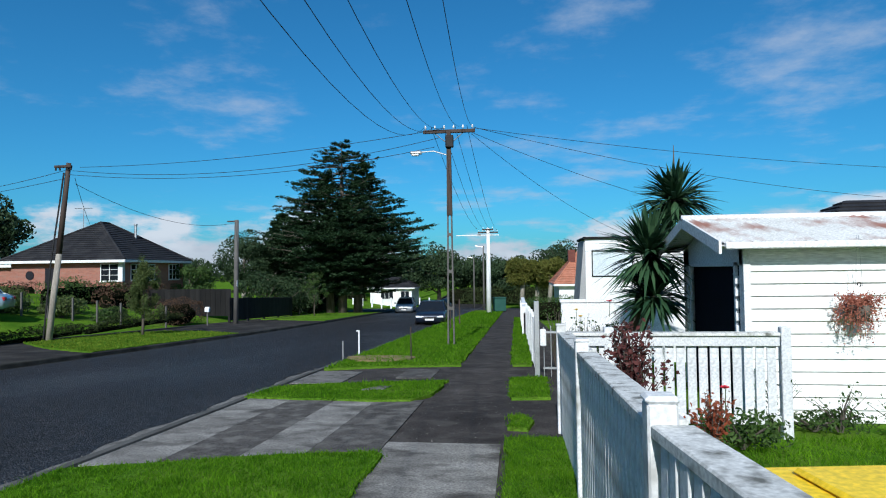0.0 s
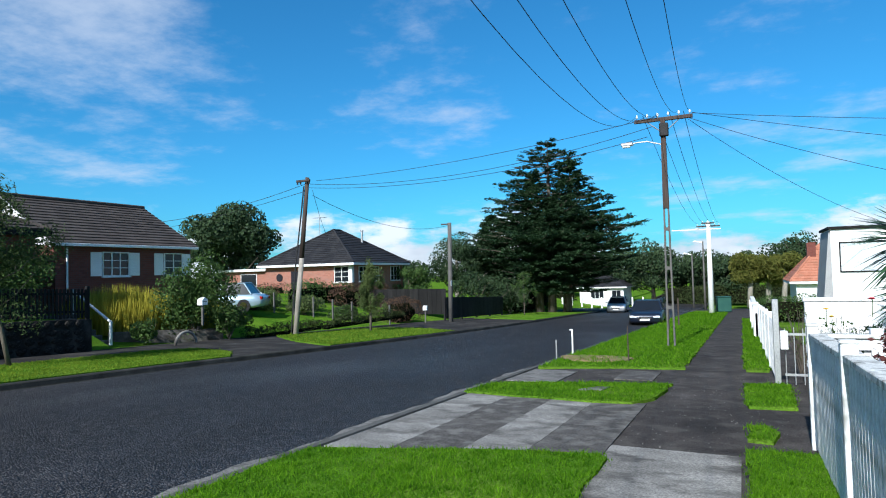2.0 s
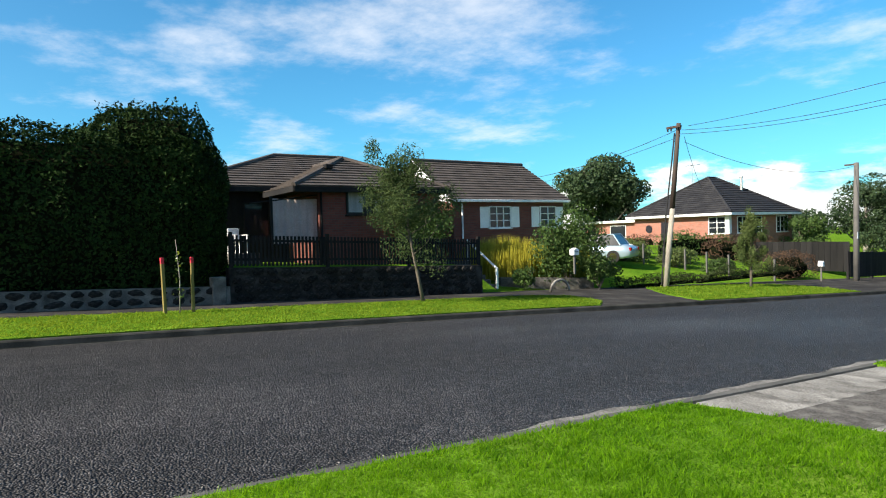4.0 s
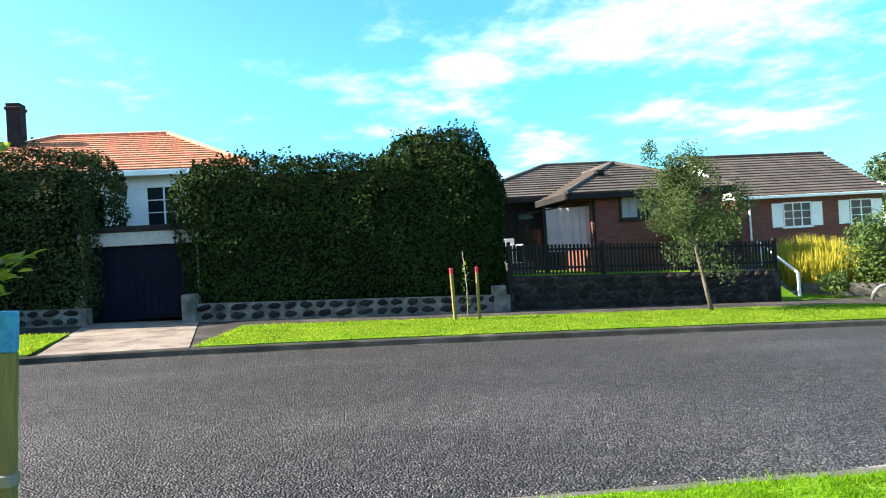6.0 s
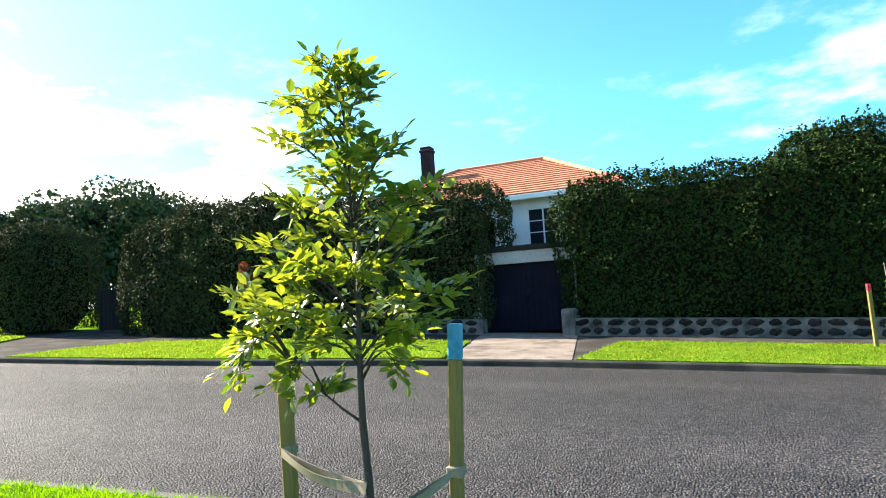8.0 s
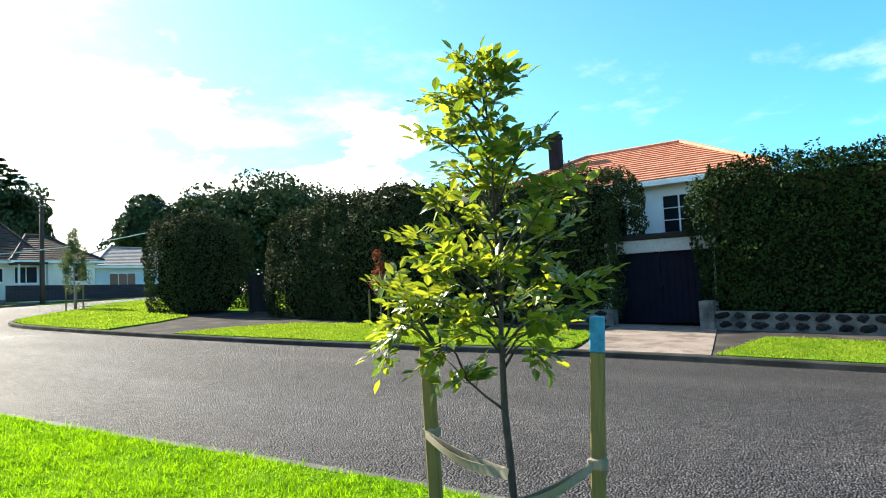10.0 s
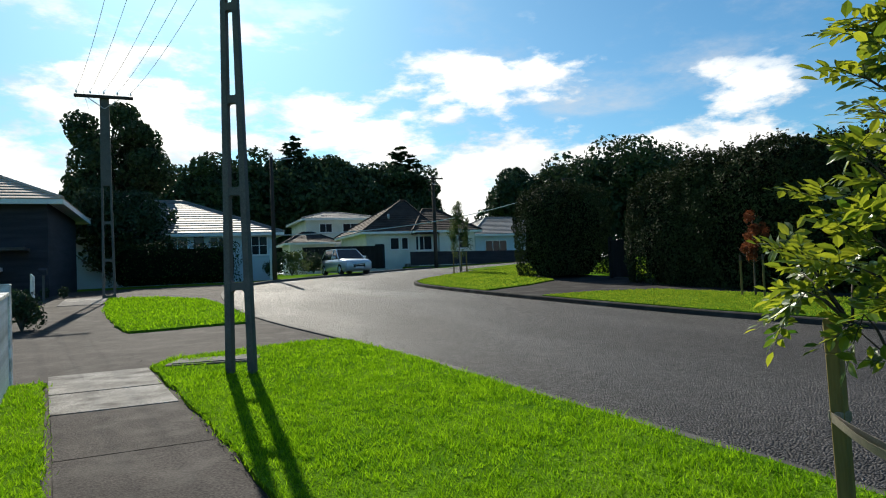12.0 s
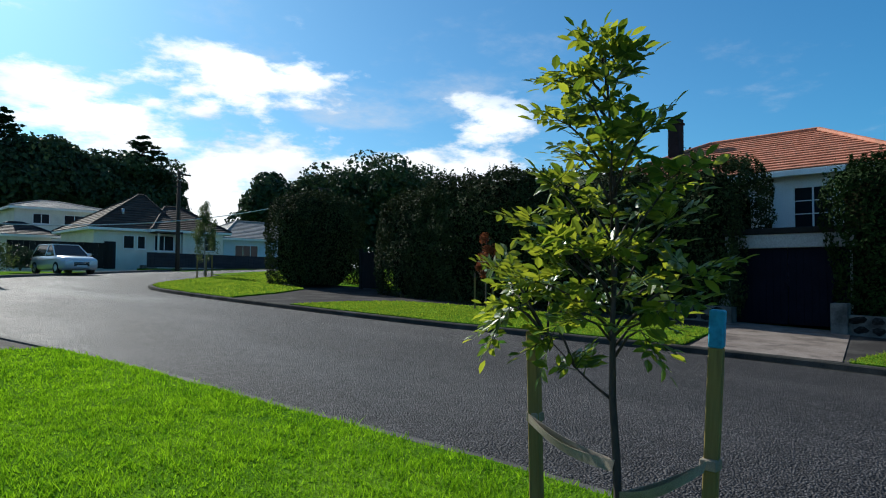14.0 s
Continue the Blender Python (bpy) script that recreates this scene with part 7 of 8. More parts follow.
def steps_rail():
    ob = thing("entry_steps", -19.2, 13.9, gz(-19, 13.9), 0, "concrete entry steps with a white handrail", "steps")
    for k in range(6):
        part("step", MB().box(-0.32 * (k + 1), -0.32 * k, -0.6, 0.6, -0.1, 0.17 * (k + 1), 0.01), M_CONC_D, ob)
    part("handrail", MB().tube([(0.1, 0.62, 0.75), (-1.9, 0.62, 1.85)], 0.045, 6), M_WHITE, ob, "white sloping handrail")
    for x, h in ((0.05, 0.75), (-1.8, 1.85)):
        part("rail_post", MB().box(x - 0.04, x + 0.04, 0.58, 0.66, 0, h, 0.008), M_WHITE, ob)


steps_rail()


def letterbox(x, y, h, label, rz=0, mat=None):
    ob = thing("letterbox", x, y, gz(x, y), rz, label, "letterbox", "letterboxes")
    part("post", MB().box(-0.035, 0.035, -0.035, 0.035, -0.1, h, 0.006), M_CONCPOLE, ob)
    b = MB().slab_yz([(-0.16, 0.0), (0.16, 0.0), (0.16, 0.22), (0.0, 0.32), (-0.16, 0.22)], -0.14, 0.14)
    b.v = [(x_ * 0.85, y_ * 0.8, z_ * 0.85 + h) for x_, y_, z_ in b.v]
    bx = part("box", b, mat or M_WHITE, ob)
    part("slot", MB().box(0.12, 0.127, -0.08, 0.08, h + 0.11, h + 0.135), M_DARK, bx)


letterbox(-17.6, 17.0, 0.62, "white metal letterbox on a timber post by the drive")
bpy.data.objects["letterbox"].matrix_world = pose(-17.6, 17.0, 0.08)
letterbox(-17.3, 34.0, 0.75, "white letterbox with a pitched lid by the reddish hedge", 10)
letterbox(-21.5, -45.5, 0.8, "pale letterbox before the cream house")
letterbox(-27.5, -44.5, 0.9, "white letterbox before the pale blue house")
hp = [(-17.4 + 0.0, 16.05 + 0.45 * math.cos(a), gz(-17.4, 16.0) + 0.42 * math.sin(a)) for a in np.linspace(0, math.pi, 13)]
solo("arched_edging", MB().tube(hp, 0.05, 6), M_CONC, "pale concrete low arched edging by the steps", "edging", smooth=True)

# planting and low walls of the far gardens
hedge("low_hedge", [(-18.1, -17.5, 19.3, 24.4, 0.5, 6), (-18.0, -17.4, 24.2, 32.0, 0.46, 6)], L_HEDGE2, 69, "very low dark clipped hedge along the lawn", density=420, size=0.07)
ob = tagged(new("rock_border"), "grey block border below the yellow plants", "wall")
m = MB().prism([(-20.2, 15.2), (-19.8, 15.2), (-18.2, 18.6), (-18.6, 18.6)], lambda x, y: gz(x, y) - 0.2, lambda x, y: gz(x, y) + 0.4)
part("wall_core", m, M_CONC_D, ob)
def reeds(x, y, rx, ry, h, seed, label, n):
    """A mound of thin upright stems, taller in the middle."""
    rng = np.random.default_rng(seed)
    z = ground_z(x, y)
    ob = thing("yellow_grasses", x, y, z, 0, label, "plant", "reedy plants")
    m = MB()
    for _ in range(n):
        a, q = rng.uniform(0, 2 * math.pi), math.sqrt(rng.uniform(0, 1))
        px, py = rx * q * math.cos(a), ry * q * math.sin(a)
        hh = h * (1 - 0.35 * q * q) * rng.uniform(0.6, 1.1)
        b = rng.uniform(0, math.pi)
        w = Vector((math.cos(b), math.sin(b), 0)) * rng.uniform(0.012, 0.022)
        p = Vector((px, py, 0))
        e = p + Vector((rng.normal(0, 0.13) + 0.12 * px / rx, rng.normal(0, 0.13) + 0.12 * py / ry, hh))
        c = p.lerp(e, 0.55) + Vector((0, 0, 0.05))
        i = len(m.v)
        m.v += [tuple(v) for v in (p - w, p + w, c - w, c + w, e)]
        m.f += [(i, i + 1, i + 3, i + 2), (i + 2, i + 3, i + 4)]
    tagged(part("reed", m, L_YELLOWGREEN, ob), kind="stuff")


reeds(-21.4, 16.7, 1.7, 2.0, 1.75, 71, "tall yellow-green reedy plants in front of the brick house", 6000)
reeds(-21.3, 19.6, 1.5, 1.9, 1.45, 72, "tall yellow-green reedy plants in front of the brick house", 5000)
bush("garden_shrub", -18.9, 17.9, 1.5, 1.8, 3.3, L_SHRUB, 73, "large loose dark green shrub beside the lawn", 7500, 0.13, clumps=34)
bush("garden_shrub", -17.9, 18.6, 0.9, 1.1, 1.3, L_SHRUB, 74, "low spreading green shrub by the letterbox", 2200, 0.12)
bush("garden_shrub", -19.9, 11.6, 1.3, 1.5, 2.5, L_SHRUB, 70, "dense green shrub behind the picket fence", 5200, 0.12, ground_z(-19.9, 11.6), clumps=30)
bush("garden_shrub", -18.8, 15.6, 0.6, 0.7, 0.9, L_SHRUB, 75, "small green shrub behind the steps", 900, 0.11)
hedge("low_hedge", [(-20.4, -18.4, 33.0, 36.2, 1.5, 7)], L_BROWNHEDGE, 76, "clipped reddish brown hedge at the drive", density=80, size=0.1)
hedge("low_hedge", [(-27.4, -26.4, 33, 41, 1.7, 7)], L_SHRUB, 77, "clipped green hedge before the brick house", density=45, size=0.14, base=gz(-27, 37) + 0.9)
hedge("low_hedge", [(-31.5, -29.6, 40.2, 41.4, 1.9, 7)], L_SHRUB, 78, "small clipped green shrub under the windows", density=50, size=0.13, base=-0.4)
hedge("low_hedge", [(-40, -32.5, 39.5, 40.6, 1.5, 7)], L_BROWNHEDGE, 79, "dark reddish hedge before the brick wall", density=40, size=0.15, base=-0.3)
hedge("low_hedge", [(-26.0, -24.6, 36, 43, 1.8, 7)], L_BROWNHEDGE, 80, "dark clipped hedge below the corner house", density=40, size=0.15, base=-0.9)


def wire_fence():
    ob = tagged(new("wire_fence"), "sagging wire mesh fence along the sloping lawn", "fence")
    a, b = Vector((-25.6, 27.0, 0)), Vector((-18.6, 32.0, 0))
    prev = None
    for k in range(9):
        p = a.lerp(b, k / 8)
        z = ground_z(p.x, p.y)
        part("post", MB().box(p.x - 0.04, p.x + 0.04, p.y - 0.04, p.y + 0.04, z - 0.2, z + 1.15, 0.006), M_CONCPOLE, ob)
        if prev:
            q, zq = prev
            for h in (0.1, 0.4, 0.7, 1.0):
                part("wire", MB().tube([(q.x, q.y, zq + h), (p.x, p.y, z + h)], 0.004, 4), M_WIRE, ob)
            for j in range(6):
                r = q.lerp(p, (j + 0.5) / 6)
                zr = zq + (z - zq) * (j + 0.5) / 6
                part("wire", MB().tube([(r.x, r.y, zr + 0.1), (r.x, r.y, zr + 1.0)], 0.003, 3), M_WIRE, ob)
        prev = (p, z)


wire_fence()
for k, (x, y, r) in enumerate(((-24.8, 28.4, 1.2), (-23.0, 29.9, 1.2), (-21.2, 31.2, 1.0), (-26.4, 30.2, 1.3), (-24.4, 32.0, 1.3))):
    bush("garden_shrub", x, y, r, r, 1.0 + 0.2 * (k % 2), L_GREY if k % 2 else L_SHRUB, 81 + k, "rough green shrub along the wire fence", 2600, 0.14, ground_z(x, y) - 0.1, clumps=20)


def black_fence():
    ob = tagged(new("board_fence"), "tall black board fence beside the far footpath", "fence")
    for k in range(30):
        y = 37.6 + k * 0.36
        part("board", MB().box(-17.62, -17.58, y, y + 0.35, gz(-17.6, y) + 0.12, gz(-17.6, y) + 1.5, 0.004), M_BLACKFENCE_SHADE, ob)
    for k in range(5):
        y = 37.5 + k * 2.7
        part("post", MB().box(-17.72, -17.6, y - 0.06, y + 0.06, gz(-17.6, y) - 0.1, gz(-17.6, y) + 1.55, 0.008), M_BLACKFENCE_SHADE, ob)
    for k in range(24):
        x = -19.0 - k * 0.36
        part("board", MB().box(x - 0.35, x, 40.58, 40.62, gz(x, 40.6) + 0.3, gz(x, 40.6) + 2.1, 0.004), M_BLACKFENCE_SHADE, ob)


black_fence()
hedge("boundary_hedge", [(-22.5, -19.2, 56.0, 70.0, 2.7, 6)], L_HEDGE2, 96, "dark unclipped hedge in the shade of the conifer", density=70, size=0.2)
hedge("boundary_hedge", [(-10.5, 24.0, 95.0, 97.0, 2.6, 6)], L_HEDGE2, 97, "dark hedge beyond the far junction", density=45, size=0.25)
hedge("boundary_hedge", [(-60.0, -22.5, 93.0, 95.0, 2.2, 6)], L_HEDGE2, 98, "dark hedge beyond the far junction", density=40, size=0.25)
round_tree("garden_tree", -24.5, 55, 7.6, 3.2, L_DARKTREE, 91, "green garden tree with pale bare limbs", clumps=40, per=240, size=0.26, trunk_h=0.15, base=-1.6, bark=M_BARKL)
cypress("conifer_tree", -23.5, 62, 9.6, 2.6, 92, "dark narrow conifer behind the board fence", base=-2.0, tiers=22, per=110)
round_tree("garden_tree", -20.5, 50.5, 4.2, 2.6, L_DARKTREE, 93, "dense dark shrubby tree below the conifer", clumps=20, per=150, size=0.24, trunk_h=0.05, base=-2.0)
bush("garden_shrub", -18.8, 53.5, 2.0, 2.4, 3.3, L_DARKTREE, 94, "dark dense shrub below the conifer", 3000, 0.2, -2.2)
round_tree("garden_tree", -27, 50, 4.4, 2.3, L_SHRUB, 95, "leafy green tree behind the board fence", clumps=18, per=150, size=0.24, trunk_h=0.1, base=-1.5)


# ---- near side, down the street ----
def modern_house():
    ob = thing("modern_house", 3.4, 32, gz(3.4, 32), 0, "white rendered house with a flat roof and large window", "house")
    walls(ob, 0, 7, 0, 3.2, -0.5, 4.35, M_WHITE)
    part("roof_edge", MB().box(-0.1, 7.1, -0.1, 3.3, 4.35, 4.47, 0.01), M_BLACKFENCE_SHADE, ob, "thin dark roof edge")
    m = MB()
    m.v = [(-0.4, 0.1, 0.6), (0.02, 0.1, 0.6), (0.02, 0.1, 4.3), (-0.05, 0.1, 4.3), (-0.4, 3.1, 0.6), (0.02, 3.1, 0.6), (0.02, 3.1, 4.3), (-0.05, 3.1, 4.3)]
    m.f = [(0, 1, 2, 3), (7, 6, 5, 4), (0, 4, 5, 1), (1, 5, 6, 2), (2, 6, 7, 3), (3, 7, 4, 0)]
    part("slanted_wall", m, M_GREYWALL, ob)
    window(ob, "-y", (1.3, 0, 3.15), 1.9, 1.2, 1, 1, M_BLACKFENCE_SHADE, M_BLIND, sill=False)


M_BLIND = surf("window_blind", (0.52, 0.58, 0.62), (0.58, 0.63, 0.66), 1, 20, 0.3, 0.0)
modern_house()
ob = thing("orange_roof_house", 8.05, 62, gz(6, 62), 0, "house with a bright orange tiled roof and brick chimney", "house")
walls(ob, -4, 5, 0, 8, -0.3, 2.6, M_WHITE)
hip_roof(ob, -4, 5, 0, 8, 2.65, (-1.8, 4, 5.8), (1.5, 4, 5.8), M_ORANGE, 14, 0.5)
part("chimney", MB().box(-2.9, -2.2, 2.4, 3.1, 3.2, 6.0, 0.02), M_RBRICK, ob)
ob = thing("white_house", -16.5, 92, gz(-16, 90), 0, "low white house across the far junction", "house")
walls(ob, -5, 1.2, 0, 7, -0.2, 2.6, M_WHITE)
hip_roof(ob, -5, 1.2, 0, 7, 2.6, (-2.6, 3.5, 4.0), (-1.2, 3.5, 4.0), M_GREYTILE, 10, 0.5, axis="x")
window(ob, "-y", (-2.5, 0, 1.5), 1.8, 1.1, 3, 1)
window(ob, "-y", (0.2, 0, 1.5), 1.2, 1.1, 2, 1)
for k in range(9):
    x = -22 + k * 1.3
    solo("white_post", MB().box(-0.09, 0.09, -0.09, 0.09, -0.2, 1.3, 0.01), M_WHITE, "white fence post at the far junction", "post", at=pose(x, 84, gz(x, 84)), group="posts at the junction")
for k, (x, y, h, r, mt) in enumerate(((-12, 98, 10, 5, L_DARKTREE), (-6, 100, 8.5, 4.5, L_DARKTREE), (-1, 98, 8.5, 4, L_DARKTREE), (-19, 104, 9, 5, L_DARKTREE), (7, 98, 10, 5, L_DARKTREE), (13, 98, 9.5, 5, L_DARKTREE), (-28, 100, 9, 6, L_DARKTREE), (-38, 98, 8, 5, L_DARKTREE), (-50, 90, 8, 6, L_DARKTREE), (24, 104, 8, 6, L_DARKTREE))):
    round_tree("far_tree", x, y, h, r, mt, 110 + k, "leafy tree beyond the far junction", clumps=40, per=170, size=0.5, trunk_h=0.03, group="trees beyond the junction")
for k, (x, y, h) in enumerate(((0.6, 84, 6.6), (2.6, 86, 6.8), (4.2, 84, 6.2), (5.6, 86, 5.6))):
    rng = np.random.default_rng(140 + k)
    ob = thing("palm_tree", x, y, gz(x, y), 0, "cabbage palm with yellowing spiky heads at the junction", "tree", "palms")
    part("trunk", MB().tube([(0, 0, 0), (0.2, 0, h * 0.45), (0.1, 0, h * 0.75)], [0.35, 0.28, 0.2], 8), M_BARKL, ob, smooth=True)
    cs, ns = crown_points([((rng.uniform(-1.2, 1.2), rng.uniform(-1, 1), h * rng.uniform(0.5, 0.95)), (1.1, 1.1, 0.9)) for _ in range(9)], 240, rng, 0.3)
    part("leaves", leaves_mesh("leaves", cs, ns, rng.uniform(0.5, 1.0, len(cs)), L_FLAX, rng, 0.16), None, ob)


# ---- houses and gardens behind ----
def cream_house():
    ob = thing("cream_house", 0, 0, 0, 0, "cream rendered house with a steep brown tiled roof", "house")
    walls(ob, -24.7, -15.2, -58, -50, 1.4, 4.85, M_CREAM)
    hip_roof(ob, -21.0, -15.2, -58, -50, 4.9, (-20.1, -54, 7.9), (-19.7, -54, 7.9), M_SHADEBROWN, 14, 0.5, axis="x")
    hip_roof(ob, -24.7, -19.4, -57, -49.5, 4.9, (-22.6, -53, 7.0), (-21.4, -53, 7.0), M_SHADEBROWN, 12, 0.5, axis="x")
    part("wall", MB().box(-24.7, -21.4, -50, -49.4, 1.4, 4.85), M_CREAM, ob)
    window(ob, "+y", (-20.2, -50, 3.9), 1.4, 1.1, 2, 1, pane=M_DARK)
    window(ob, "+y", (-23.6, -49.4, 3.9), 0.9, 1.0, 1, 2, pane=M_DARK)
    window(ob, "+y", (-17.6, -50, 3.9), 0.7, 0.9, 1, 1, pane=M_DARK)
    window(ob, "+y", (-18.5, -50, 3.9), 0.5, 0.9, 1, 1, pane=M_DARK)
    part("porch_wall", MB().box(-21.0, -19.3, -49.95, -49.0, 1.4, 3.15, 0.01), M_CREAM, ob)
    part("porch_roof", MB().box(-21.2, -19.1, -49.95, -48.9, 4.62, 4.76, 0.01), M_SHADEBROWN, ob)
    for x in (-21.0, -19.4):
        part("porch_post", MB().box(x - 0.06, x + 0.06, -49.12, -49.0, 3.15, 4.62, 0.006), M_CREAM, ob)
    part("porch_steps", MB().box(-19.25, -18.4, -49.95, -48.8, 1.4, 2.2, 0.02), M_CONC, ob)
    part("door", MB().box(-16.7, -15.9, -49.99, -49.95, 1.9, 3.9), M_DARK, ob)
    for x, z in ((-17.6, 6.5), (-16.4, 5.6)):
        part("roof_vent", MB().tube([(x, -51.3, z - 0.5), (x, -51.3, z)], [0.1, 0.1], 8), M_STEEL, ob, smooth=True)


def back_house():
    ob = thing("pale_house", 0, 0, 0, 0, "white house with a pale grey tiled roof behind a clipped hedge", "house")
    walls(ob, -6.6, 5.0, -52, -41.5, 1.2, 4.35, M_PALEBLUE)
    hip_roof(ob, -6.6, 5.0, -52, -41.5, 4.4, (-1.4, -46.5, 6.9), (1.0, -46.5, 6.9), M_PALETILE, 14, 0.5, axis="x")
    window(ob, "+y", (-5.4, -41.5, 3.6), 1.4, 1.1, 3, 2)
    window(ob, "+y", (-3.2, -41.5, 3.6), 0.9, 1.1, 2, 2)
    window(ob, "+y", (-0.9, -41.5, 3.6), 1.1, 1.1, 2, 2)
    window(ob, "+y", (-2.1, -41.5, 3.6), 0.45, 1.2, 1, 1, M_DARK)


def brown_house():
    ob = thing("dark_house", 0, 0, 0, 0, "dark timber house with a brown tiled roof, sunlight put into its colour", "house")
    walls(ob, 4.0, 15, -38, -29.5, 0.9, 4.95, M_SLATE)
    hip_roof(ob, 4.0, 15, -38, -29.5, 5.0, (8.2, -33.7, 7.2), (11, -33.7, 7.2), M_BROWNTILE2, 14, 0.6)
    window(ob, "+y", (6.5, -29.5, 3.4), 0.9, 0.9, 2, 1)
    window(ob, "+y", (9.0, -29.5, 3.4), 0.9, 0.9, 2, 1)
    part("porch_roof", MB().box(4.6, 6.2, -29.5, -28.3, 3.0, 3.12, 0.01), M_BROWNTILE, ob)
    part("lower_roof", MB().box(5.5, 9, -29.4, -27.5, 2.25, 2.4, 0.02), M_WHITE, ob)


M_SLATE = surf("blue_black_boards", (0.022, 0.022, 0.030), (0.042, 0.041, 0.052), 2, 40, 0.7, 0.3, stretch=(0.3, 0.3, 3))
# tile colour raised to stand in for sun on the dark house's roof slope
M_BROWNTILE2 = surf("sunlit_brown_tiles", (0.44, 0.32, 0.26), (0.56, 0.43, 0.36), 1.5, 25, 0.7, 0.3, stain=(0.2, 0.15, 0.12), stain_scale=1.5, stain_amount=0.4)
cream_house()
back_house()
brown_house()
ob = thing("pale_blue_house", 0, 0, 0, 0, "pale blue boarded house with a grey roof behind the corner hedge", "house")
walls(ob, -36.5, -26.8, -62, -53.5, 1.4, 4.7, M_PALEBLUE)
hip_roof(ob, -36.5, -26.8, -62, -53.5, 4.75, (-33, -57.5, 6.6), (-30, -57.5, 6.6), M_PALETILE, 12, 0.5)
window(ob, "+y", (-29.0, -53.5, 3.5), 2.2, 1.2, 3, 1)
window(ob, "+y", (-33.0, -53.5, 3.5), 1.6, 1.2, 2, 1)
ob = thing("two_storey_house", 0, 0, 0, 0, "white two-storey house with low grey roofs below the trees", "house")
walls(ob, -20.5, -13.2, -72, -64, 1.4, 7.2, M_CREAM)
hip_roof(ob, -20.5, -13.2, -72, -64, 7.25, (-17.5, -68, 8.2), (-16, -68, 8.2), M_PALETILE, 8, 0.5)
walls(ob, -15, -10.8, -64, -60, 1.4, 4.6, M_CREAM)
hip_roof(ob, -15, -10.8, -64, -60, 4.65, (-13.4, -62, 5.7), (-12.4, -62, 5.7), M_GREYTILE, 8, 0.5, axis="x")
window(ob, "+y", (-15.2, -64, 6.3), 1.2, 0.8, 2, 1, pane=M_DARK)
window(ob, "+y", (-17.8, -64, 6.3), 1.6, 0.8, 2, 1)
hedge("box_hedge", [(-3.8, 2.4, -35.8, -34.0, 2.15, 7)], L_HEDGE, 151, "long clipped dark hedge before the pale house", density=70, size=0.12)
ob = thing("garden_fence", -25, -47, gz(-25, -47), 21, "low grey fence before the cream house", "fence")
for k in range(50):
    part("board", MB().box(-6 + k * 0.3, -5.71 + k * 0.3, -0.02, 0.02, 0, 0.95, 0.005), M_SLATE, ob)
part("rail", MB().box(-6, 9, -0.04, 0.04, 0.95, 1.0, 0.005), M_SLATE, ob)
ob = thing("board_fence", -11.2, -46, gz(-11, -46), 0, "dark board fence beside the drive", "fence")
for k in range(20):
    part("board", MB().box(-4.0 + k * 0.3, -3.71 + k * 0.3, -0.02, 0.02, 0, 1.7, 0.005), M_BLACKFENCE_SHADE, ob)
bush("garden_shrub", -7.2, -39.2, 1.3, 1.0, 1.7, L_GREY, 153, "grey-green shrubs beside the drive", 1500, 0.14)
bush("garden_shrub", -9.0, -41.5, 1.0, 0.9, 1.5, L_DARKTREE, 154, "dark shrubs beside the drive", 1200, 0.14)
bush("garden_shrub", -6.0, -38.5, 0.9, 0.8, 1.2, L_DARKTREE, 155, "dark low shrubs under the lamp pole", 1000, 0.14)
for x in (3.4, 4.05, 4.7, 5.3):
    bush("ball_shrub", x, -28.6 - (x - 3.4) * 0.4, 0.25, 0.25, 0.42, L_DARKTREE, int(x * 10), "small round clipped shrub by the path", 420, 0.07)
bush("ball_shrub", 2.7, -16.9, 0.58, 0.75, 1.0, L_DARKTREE, 158, "dense dark shrub beside the fence end", 2200, 0.09)
cypress("conifer_tree", -33.1, -90, 18.8, 5.0, 160, "dark conifer rising above the woodland", base=1.6, tiers=26, per=90, size=0.6)
cypress("conifer_tree", -17.2, -90, 19.6, 4.0, 161, "dark conifer rising above the woodland", base=1.6, tiers=24, per=80, size=0.6)

